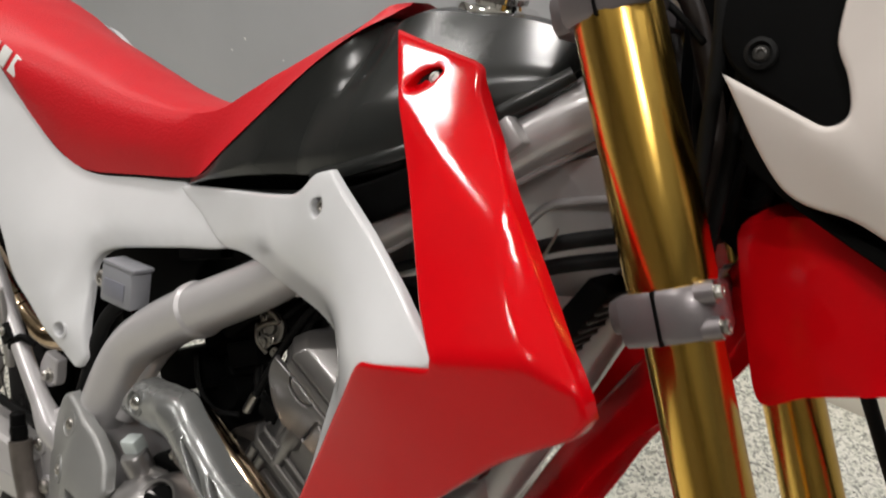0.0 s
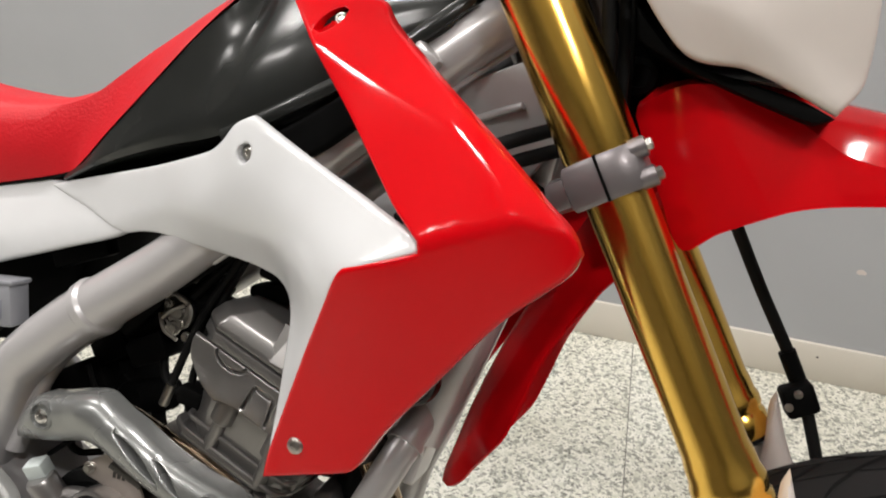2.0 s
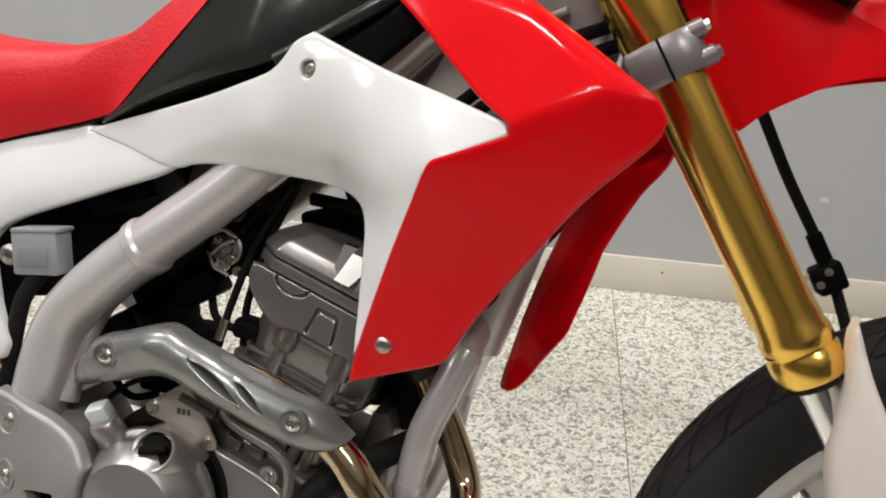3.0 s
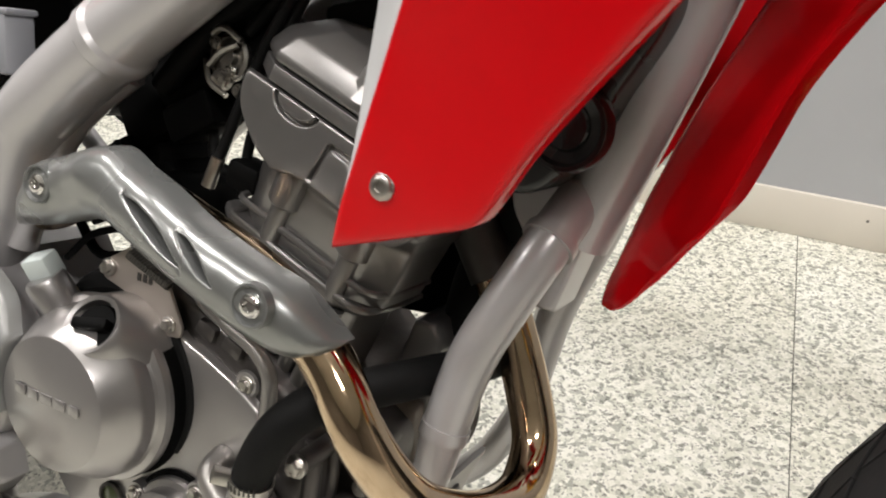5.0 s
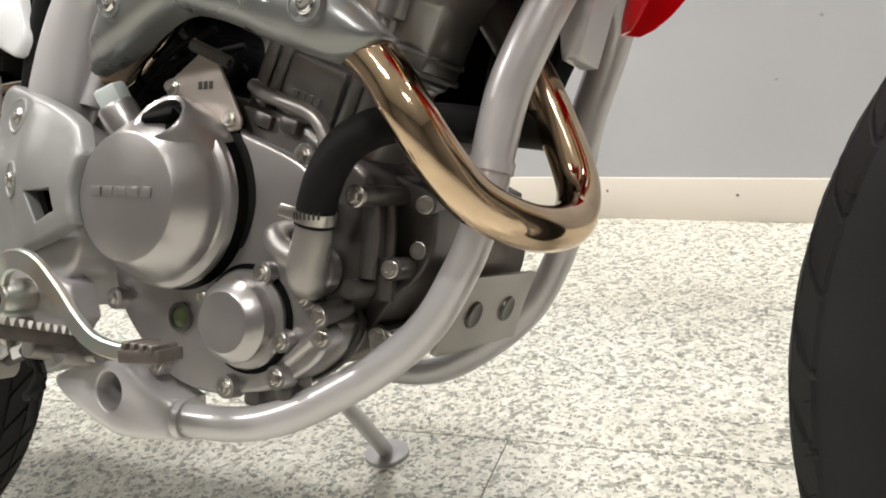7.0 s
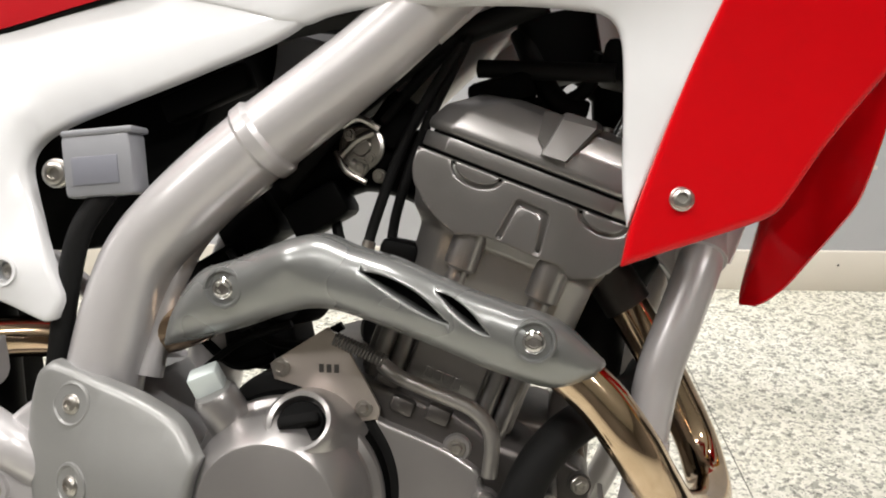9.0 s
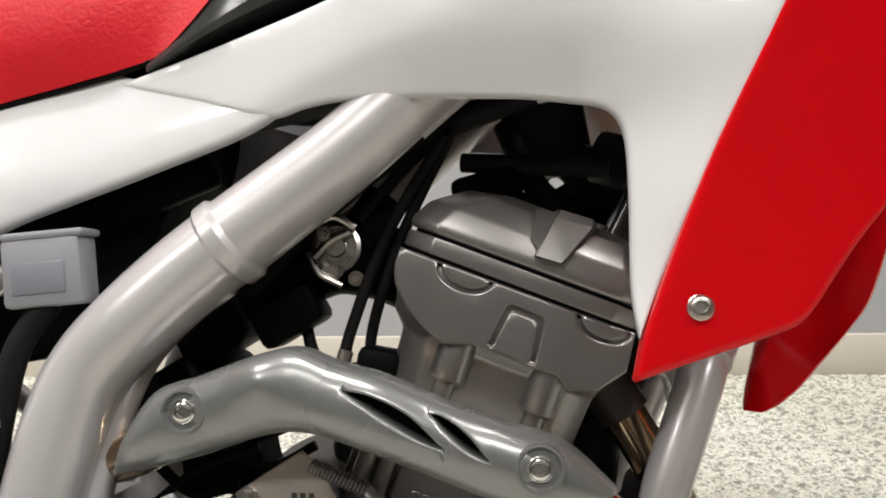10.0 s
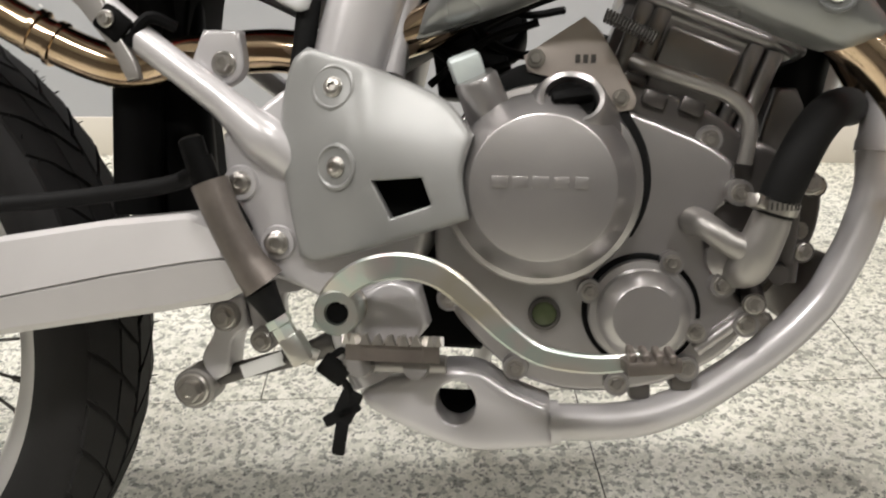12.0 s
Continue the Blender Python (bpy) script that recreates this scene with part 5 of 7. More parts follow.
        box(bm, (0.016, 0.030, 0.026), Matrix.Translation((p[0], -0.058, p[1])), 0.004)
        part("case_foot", bm, DARK_CAST, case)
    bm = bmesh.new()
    tube(bm, [(-0.345, -0.030, 0.368), (-0.345, 0.09, 0.368)], 0.011, 16, smooth=False)
    mt = part("engine_mount", bm, SILVER, eng)
    bolt(mt, (-0.345, -0.032, 0.368), size=1.7)
    return eng


engine()


# ---- exhaust ----
def exhaust():
    bm = bmesh.new()
    tube(bm, [(-0.284, 0.046, 0.616), (-0.258, 0.045, 0.572), (-0.237, 0.042, 0.533), (-0.219, 0.034, 0.495), (-0.213, 0.018, 0.474), (-0.213, -0.002, 0.463), (-0.221, -0.030, 0.460), (-0.234, -0.055, 0.465), (-0.250, -0.080, 0.478), (-0.264, -0.100, 0.501), (-0.281, -0.113, 0.531), (-0.306, -0.110, 0.562), (-0.35, -0.104, 0.592), (-0.42, -0.100, 0.616), (-0.50, -0.088, 0.629), (-0.561, -0.070, 0.606), (-0.610, -0.058, 0.583), (-0.68, -0.048, 0.568), (-0.726, -0.040, 0.571), (-0.79, -0.040, 0.566), (-0.84, -0.046, 0.556), (-0.90, -0.055, 0.578), (-0.96, -0.062, 0.612), (-1.08, -0.07, 0.685)], 0.0166, 24, 6)
    h = part("exhaust_header", bm, HEADER, bike, "heat tinted polished steel exhaust header pipe", 60)
    for c, d in (((-0.892, -0.054, 0.574), (-0.6, -0.08, 0.32)), ((-0.907, -0.056, 0.583), (-0.6, -0.07, 0.35))):
        bm = bmesh.new()
        lathe(bm, [(0.0165, -0.003), (0.0188, -0.002), (0.0188, 0.002), (0.0165, 0.003)], c, d, 28)
        part("pipe_band", bm, HEADER, h)
    bm = bmesh.new()
    tube(bm, [(-0.272, 0.045, 0.597), (-0.300, 0.044, 0.640)], 0.0195, 22, smooth=False)
    part("exhaust_flange", bm, DARK_STEEL, h)
    bm = bmesh.new()
    tube(bm, [(-1.05, -0.070, 0.668), (-1.08, -0.072, 0.685), (-1.12, -0.078, 0.71), (-1.5, -0.10, 0.90)], [0.022, 0.04, 0.055, 0.055], 24, 2)
    part("muffler", bm, SHIELD, h, "grey muffler body")
    # clamp with its bolt
    bm = bmesh.new()
    slab(bm, [(-0.758, 0, 0.579), (-0.731, 0, 0.579), (-0.7285, 0, 0.552), (-0.740, 0, 0.540), (-0.757, 0, 0.541), (-0.767, 0, 0.556)], -0.098, -0.088, bevel=0.003)
    k = part("pipe_mount", bm, SILVER, h, "silver exhaust mounting tab")
    bolt(k, (-0.742, -0.0985, 0.555), size=1.35, mesh=HEX)
    # shield
    o = [(-0.606, 0, 0.575), (-0.597, 0, 0.599), (-0.575, 0, 0.629), (-0.545, 0, 0.640), (-0.502, 0, 0.655), (-0.480, 0, 0.658), (-0.456, 0, 0.650), (-0.428, 0, 0.643), (-0.393, 0, 0.629), (-0.359, 0, 0.617), (-0.325, 0, 0.605), (-0.297, 0, 0.579), (-0.307, 0, 0.569), (-0.332, 0, 0.564), (-0.366, 0, 0.574), (-0.401, 0, 0.588), (-0.436, 0, 0.600), (-0.472, 0, 0.609), (-0.499, 0, 0.607), (-0.537, 0, 0.594), (-0.570, 0, 0.584)]
    y = Depth([(-0.60, -0.102, 0.59), (-0.55, -0.116, 0.62), (-0.48, -0.131, 0.635), (-0.42, -0.144, 0.617), (-0.36, -0.143, 0.595), (-0.30, -0.132, 0.576), (-0.45, -0.138, 0.652), (-0.45, -0.138, 0.603)], [(-0.50, 0.640, -0.33, 0.587, 0.003, 0.022), (-0.59, 0.60, -0.50, 0.640, 0.003, 0.022)])
    slots = [[(-0.450, 0, 0.6365), (-0.434, 0, 0.634), (-0.412, 0, 0.624), (-0.392, 0, 0.606), (-0.405, 0, 0.6105), (-0.428, 0, 0.623)], [(-0.401, 0, 0.6255), (-0.392, 0, 0.6225), (-0.380, 0, 0.614), (-0.368, 0, 0.600), (-0.378, 0, 0.6045), (-0.390, 0, 0.614)]]
    bm = bmesh.new()
    sheet(bm, o, y, 0.002, slots, 0.017, 0.015, 0.007, 45, 3)
    s = part("heat_shield", bm, SHIELD, h, "glossy grey slotted exhaust heat shield", 50)
    # flat black sheet that closes the view through the slots
    bm = bmesh.new()
    slab(bm, [(-0.460, 0, 0.641), (-0.400, 0, 0.629), (-0.362, 0, 0.606), (-0.360, 0, 0.594), (-0.400, 0, 0.603), (-0.440, 0, 0.616)], -0.1265, -0.1245, bevel=0.0008)
    part("shield_liner", bm, BLACK, s, "black sheet behind the shield slots")
    for x, z in ((-0.547, 0.6215), (-0.341, 0.5965)):
        bm = bmesh.new()
        lathe(bm, [(0.0138, -0.004), (0.0132, 0.0020), (0.0118, 0.0022), (0.0106, -0.0006), (0.0, -0.0006)], (x, y(x, z) - 0.0005, z), (0, -1, 0.05), 28)
        part("bolt_seat", bm, SHIELD, s)
        bolt(s, (x, y(x, z) - 0.001, z), (0, -1, 0.05), 1.0, BRIGHT_BOLT)


exhaust()


# ---- front end ----
FD = V(0.508, 0.0, -0.8613)
FORK_Y = (-0.0930, 0.1230)


def on_fork(s, y):
    return V(-0.0546, y, 0.918) + FD * s


def front_end():
    fe = new("front_fork")
    fe.parent = bike
    tagged(fe, "gold anodised upside-down front fork")
    for y in FORK_Y:
        bm = bmesh.new()
        lathe(bm, [(0.0, -0.31), (0.0290, -0.31), (0.0300, -0.30), (0.0300, -0.100), (0.0296, -0.032), (0.0256, -0.012), (0.0254, 0.0), (0.0252, 0.203), (0.0264, 0.210), (0.0268, 0.222), (0.0288, 0.228), (0.0288, 0.236), (0.0274, 0.238), (0.0274, 0.241), (0.0290, 0.243), (0.0290, 0.260), (0.0265, 0.265), (0.0, 0.265)], on_fork(0, y), FD, 48)
        t = part("fork_tube", bm, GOLD, fe, "gold anodised outer fork tube", 40)
        bm = bmesh.new()
        lathe(bm, [(0.0, 0.258), (0.0255, 0.260), (0.0255, 0.269), (0.020, 0.272), (0.0, 0.272)], on_fork(0, y), FD, 32)
        part("dust_seal", bm, RUBBER, t)
        bm = bmesh.new()
        lathe(bm, [(0.0, 0.25), (0.0178, 0.25), (0.0178, 0.56), (0.0, 0.56)], on_fork(0, y), FD, 28)
        part("fork_slider", bm, CHROME, t, "polished steel fork slider")
        bm = bmesh.new()
        box(bm, (0.05, 0.045, 0.11), Matrix.Translation(on_fork(0.585, y) + V(0.016, 0, 0.0)) @ pose(0, 0, 0, 0, -31, 0), 0.01)
        part("axle_lug", bm, CAST, t)
        # white guard in front of the slider
        o = [(0.1005, 0, 0.744), (0.0965, 0, 0.730), (0.0985, 0, 0.686), (0.095, 0, 0.621), (0.124, 0, 0.513), (0.194, 0, 0.406), (0.269, 0, 0.341), (0.334, 0, 0.352), (0.312, 0, 0.416), (0.215, 0, 0.535), (0.151, 0, 0.637), (0.119, 0, 0.696)]
        bm = bmesh.new()
        sheet(bm, o, lambda x, z: -0.040 + 0.12 * max(0.0, 0.10 - (x - 0.06) * 0.8 - (0.76 - z) * 0.05) ** 1.2, 0.003, (), 0.012, 0.012, 0.015, 45, 3)
        g = part("fork_guard", bm, GUARD_WHITE, t, "matt white plastic fork guard", 50)
        g.matrix_basis = Matrix.Translation((0, y, 0))
    for s, w, nm in ((-0.0108, 0.034, "lower_clamp"), (-0.225, 0.040, "upper_clamp")):
        for k, y in enumerate(FORK_Y):
            c = on_fork(s, y)
            turn = FD.to_track_quat("Z", "Y").to_matrix().to_4x4()
            turn = Matrix.Translation(c) @ Matrix(((FD.z, 0, FD.x), (0, 1, 0), (-FD.x, 0, FD.z))).to_4x4()
            bm = bmesh.new()
            o = [(-0.033, -0.012), (-0.030, -0.024), (-0.012, -0.031), (0.010, -0.031), (0.024, -0.027), (0.029, -0.020), (0.031, 0.0), (0.029, 0.020), (0.02, 0.03), (-0.02, 0.03), (-0.034, 0.02)]
            g = 0.96 if nm == "upper_clamp" else 1.0
            rings = [[turn @ V(-p[0] * q * g, p[1] * q, h) for p in o] for q, h in ((0.93, -w / 2), (1.0, -w / 2 + 0.004), (1.0, w / 2 - 0.004), (0.93, w / 2))]
            skin(bm, rings)
            b = part(nm, bm, CLAMP_GREY, fe, "cast grey fork clamp", 35)
            # split line and pinch bolts
            bm = bmesh.new()
            box(bm, (0.0022, 0.004, w + 0.001), turn @ Matrix.Translation((0.002, -0.0300, 0)))
            part("clamp_split", bm, BLACK, b)
            for d in (-0.011, 0.011):
                at = turn @ V(-0.033, -0.019, d)
                bolt(b, at, turn.to_3x3() @ V(-1, -0.05, 0), 1.05, HEX)
                bm = bmesh.new()
                tube(bm, [turn @ V(-0.022, -0.020, d), turn @ V(-0.0335, -0.019, d)], 0.0078, 14, smooth=False)
                part("bolt_boss", bm, CLAMP_GREY, b)
        bm = bmesh.new()
        c = on_fork(s, 0.015)
        m = Matrix.Translation(c + V(-0.022, 0, -0.012)) @ pose(0, 0, 0, 0, -31.3, 0)
        box(bm, (0.06, 0.20, w * 0.8), m, 0.008)
        part(nm.replace("clamp", "bridge"), bm, CLAMP_GREY, fe)
    # handlebar, out of most views
    bm = bmesh.new()
    tube(bm, [(-0.20, -0.40, 1.23), (-0.18, -0.25, 1.235), (-0.155, -0.12, 1.19), (-0.155, 0.08, 1.19), (-0.18, 0.21, 1.235), (-0.20, 0.36, 1.23)], 0.011, 14)
    part("handlebar", bm, BLACK, fe, "black handlebar")
    # hose along the fork and its clip
    bm = bmesh.new()
    tube(bm, [(-0.02, 0.03, 0.987), (0.031, 0.070, 0.903), (0.068, 0.100, 0.839), (0.112, 0.120, 0.768), (0.130, 0.115, 0.731), (0.167, 0.110, 0.635), (0.236, 0.110, 0.473)], 0.0058, 12)
    hz = part("brake_hose", bm, RUBBER, fe, "black rubber front brake hose")
    bm = bmesh.new()
    tube(bm, [(0.102, 0.115, 0.783), (0.117, 0.118, 0.757)], 0.0082, 12, smooth=False)
    part("hose_sleeve", bm, BLACK, hz)
    bm = bmesh.new()
    box(bm, (0.030, 0.024, 0.030), Matrix.Translation((0.120, 0.108, 0.742)) @ pose(0, 0, 0, 0, -28, 10), 0.004)
    k = part("hose_clip", bm, BLACK, hz, "black plastic hose clip")
    for d in (-0.007, 0.007):
        bolt(k, (0.115 + d * 0.4, 0.0945, 0.742 + d), size=0.6)


front_end()


def front_fender():
    FY = 0.015
    # upper fender: stations of x, edge z, edge half width, crest z
    st = [(-0.057, 0.976, 0.044, 0.994, 0.985), (-0.044, 0.950, 0.050, 1.006, 0.992), (-0.026, 0.915, 0.054, 1.014, 1.002), (-0.003, 0.877, 0.056, 1.018, 1.006), (0.023, 0.8945, 0.057, 1.017, 1.002), (0.052, 0.911, 0.058, 1.014, 0.995), (0.075, 0.9215, 0.058, 1.011, 0.981), (0.104, 0.929, 0.059, 1.008, 0.966), (0.150, 0.936, 0.060, 1.003, 0.961), (0.22, 0.941, 0.060, 0.998, 0.962), (0.30, 0.940, 0.056, 0.987, 0.958), (0.38, 0.932, 0.050, 0.972, 0.947), (0.48, 0.913, 0.034, 0.940, 0.924), (0.517, 0.903, 0.016, 0.915, 0.909)]
    rows = spline([(a, c, d) for a, c, d, _, _ in st], 8)
    tops = spline([(a, d, e) for a, _, _, d, e in st], 8)
    rings = []
    for p, q in zip(rows, tops):
        x, ze, w, zt, zc = p.x, p.y, p.z, q.y, q.z
        side = [(w, ze), (w * 1.0, ze + (zc - ze) * 0.3), (w * 0.985, ze + (zc - ze) * 0.6), (w * 0.965, zc)]
        crown = [(w * 0.965, zc), (w * 0.62, zc + (zt - zc) * 0.62), (w * 0.3, zt - (zt - zc) * 0.10), (0, zt)]
        sm = spline([(a, c, 0) for a, c in side], 4)[:-1] + spline([(a, c, 0) for a, c in crown], 3)
        for v in sm:
            g = ((x + 0.006) * 0.0970 + (v.y - 1.012) * 0.0610) / 0.1146
            v.x += 0.011 * max(0.0, 1 - abs(g) / (0.050 if g > 0 else 0.060)) * min(1.0, v.x / w)
        outer = [V(x, FY - v.x, v.y) for v in sm] + [V(x, FY + v.x, v.y) for v in reversed(sm[:-1])]
        inner = [V(x + 0.0005, FY + (v.y - FY) * 0.93, max(v.z - 0.004, ze + 0.0008)) for v in outer]
        rings.append(outer + inner[::-1])
    bm = bmesh.new()
    skin(bm, rings)
    f = part("front_fender", bm, RED, bike, "glossy red high front fender", 16)
    # rear flap hanging behind the fork
    # height, spine x, wing edge x, half width
    st = [(0.965, -0.060, -0.020, 0.048), (0.895, -0.085, -0.036, 0.054), (0.845, -0.111, -0.050, 0.058), (0.815, -0.124, -0.072, 0.060), (0.760, -0.146, -0.100, 0.060), (0.720, -0.160, -0.112, 0.060), (0.700, -0.166, -0.118, 0.060), (0.680, -0.172, -0.125, 0.058), (0.660, -0.177, -0.138, 0.054), (0.640, -0.182, -0.151, 0.044), (0.620, -0.187, -0.163, 0.031), (0.608, -0.189, -0.173, 0.020), (0.602, -0.189, -0.180, 0.011)]
    rings = []
    c0, c1 = spline([(x, 0, z) for z, x, _, _ in st], 4), spline([(x, w, z) for z, _, x, w in st], 4)
    for a, b in zip(c0, c1):
        w = b.y
        ring = [(1.0, 1.0), (0.85, 0.84), (0.55, 0.47), (0.28, 0.13), (0.12, 0.01), (0.0, 0.0)]
        outer = [V(a.x + (b.x - a.x) * t, 0.03 + sg * u * w, a.z) for sg, seq in ((-1, ring), (1, ring[-2::-1])) for u, t in seq]
        inner = [p + V(min(0.0045, 0.4 * (b.x - a.x)) * (1 - 0.5 * abs(p.y - 0.03) / w), -0.05 * (p.y - 0.03), 0.0) for p in reversed(outer)]
        rings.append(outer + inner)
    bm = bmesh.new()
    skin(bm, rings)
    part("fender_flap", bm, RED, f, "glossy red rear flap of the fender", 50)


front_fender()


def headlight_cowl():
    o = [(-0.073, -0.122, 1.077), (-0.024, -0.098, 1.022), (0.020, -0.092, 1.016), (0.056, -0.085, 1.004), (0.085, -0.074, 0.992), (0.100, -0.066, 1.020), (0.095, -0.075, 1.100), (0.070, -0.085, 1.200), (-0.030, -0.108, 1.200), (-0.022, -0.109, 1.112), (-0.010, -0.108, 1.092), (-0.004, -0.108, 1.080), (-0.0025, -0.108, 1.073), (-0.005, -0.109, 1.067), (-0.011, -0.109, 1.0635), (-0.018, -0.109, 1.0635)]
    y = Depth(o + [(0.03, -0.103, 1.05)], [(-0.005, 1.050, 0.085, 1.000, 0.004, 0.02)])
    bm = bmesh.new()
    sheet(bm, o, y, 0.004, (), 0.004, 0.003, 0.012, 45, 3)
    c = both_sides("headlight_cowl", finish(bm, "headlight_cowl", GUARD_WHITE, 50), "pinkish white headlight cowl", mid=-0.01)
    bm = bmesh.new()
    sheet(bm, [(-0.094, 0, 1.112), (-0.072, 0, 1.080), (-0.010, 0, 1.060), (0.006, 0, 1.072), (-0.018, 0, 1.116), (-0.028, 0, 1.200), (-0.10, 0, 1.200)], lambda x, z: -0.099, 0.004, (), 0.004, 0.003, 0.03)
    b = part("cowl_inner_panel", bm, BLACK, c, "matt black inner cowl panel")
    bm = bmesh.new()
    lathe(bm, [(0.0095, 0.0), (0.0095, 0.003), (0.007, 0.004), (0.006, 0.001), (0.0, 0.001)], (-0.061, -0.100, 1.094), (0, -1, 0), 24)
    part("rubber_grommet", bm, RUBBER, b)
    bolt(b, (-0.061, -0.101, 1.094), size=0.7, mesh=DARK_BOLT)
    bm = bmesh.new()
    box(bm, (0.12, 0.14, 0.16), Matrix.Translation((0.02, -0.01, 1.10)), 0.02)
    part("headlight_body", bm, BLACK, c)
    bm = bmesh.new()
    slab(bm, [(-0.065, 0, 1.055), (-0.024, 0, 1.020), (0.060, 0, 1.000), (0.085, 0, 0.990), (0.07, 0, 0.985), (-0.02, 0, 1.012), (-0.06, 0, 1.03)], -0.075, 0.05)
    part("cowl_underside", bm, BLACK, c)
    bm = bmesh.new()
    tube(bm, [(-0.062, -0.010, 1.009), (-0.062, 0.03, 1.009)], 0.016, 20, smooth=False)
    q = part("cowl_mount", bm, BLACK, c)
    bm = bmesh.new()
    lathe(bm, [(0.016, 0.0), (0.0150, 0.004), (0.010, 0.005), (0.009, 0.001), (0.0, 0.001)], (-0.062, -0.010, 1.009), (0, -1, 0), 24)
    part("rubber_grommet", bm, RUBBER, q)
    for k, pts in enumerate(([(-0.13, -0.10, 1.20), (-0.095, -0.095, 1.12), (-0.080, -0.085, 1.03), (-0.075, -0.07, 0.97)], [(-0.11, -0.08, 1.22), (-0.085, -0.07, 1.12), (-0.070, -0.06, 1.02), (-0.066, -0.05, 0.96)], [(-0.10, -0.05, 1.20), (-0.075, -0.03, 1.08), (-0.068, -0.02, 0.98)])):
        bm = bmesh.new()
        tube(bm, pts, 0.0055 - 0.0008 * k, 10)
        part("control_cable", bm, RUBBER, c, "black control cable")
    bm = bmesh.new()
    slab(bm, [(-0.138, 0, 1.055), (-0.108, 0, 1.012), (-0.085, 0, 0.972), (-0.050, 0, 0.955), (-0.03, 0, 1.0), (-0.03, 0, 1.22), (-0.165, 0, 1.22), (-0.155, 0, 1.12)], 0.0, 0.06, bevel=0.004)
    part("wiring_cover", bm, BLACK, c, "matt black cover behind the headlight")
    for k, pts in enumerate(([(-0.12, -0.01, 1.15), (-0.105, -0.02, 1.06), (-0.085, -0.02, 0.99)], [(-0.10, -0.02, 1.19), (-0.088, -0.03, 1.09), (-0.075, -0.03, 1.04)], [(-0.135, -0.005, 1.10), (-0.118, -0.012, 1.05), (-0.098, -0.015, 1.00)])):
        bm = bmesh.new()
        tube(bm, pts, 0.004, 8)
        part("control_cable", bm, RUBBER, c, "black control cable")
    for pts, r, col, words in (([(-0.186, -0.045, 1.172), (-0.161, -0.045, 1.142), (-0.132, -0.045, 1.116), (-0.113, -0.045, 1.086), (-0.095, -0.045, 1.053), (-0.081, -0.045, 1.016), (-0.072, -0.045, 0.977)], 0.0075, SLEEVE, "brown-black sleeved cable loom"), ([(-0.171, -0.06, 1.131), (-0.152, -0.06, 1.118), (-0.132, -0.06, 1.107), (-0.111, -0.06, 1.094)], 0.0026, RUBBER, "thin black cable"), ([(-0.150, -0.02, 1.122), (-0.135, -0.02, 1.128), (-0.115, -0.02, 1.137), (-0.09, -0.02, 1.150)], 0.0032, RUBBER, "thin black cable")):
        bm = bmesh.new()
        tube(bm, pts, r, 12)
        part("control_cable", bm, col, c, words)
    for at, r in (((-0.105, -0.003, 1.04), 0.011), ((-0.085, -0.003, 1.075), 0.013), ((-0.12, -0.003, 1.10), 0.012)):
        bm = bmesh.new()
        box(bm, (r * 2.2, 0.012, r * 1.6), Matrix.Translation(at) @ pose(0, 0, 0, 0, 30, 0), 0.003)
        part("wire_plug", bm, BLACK, c)


headlight_cowl()


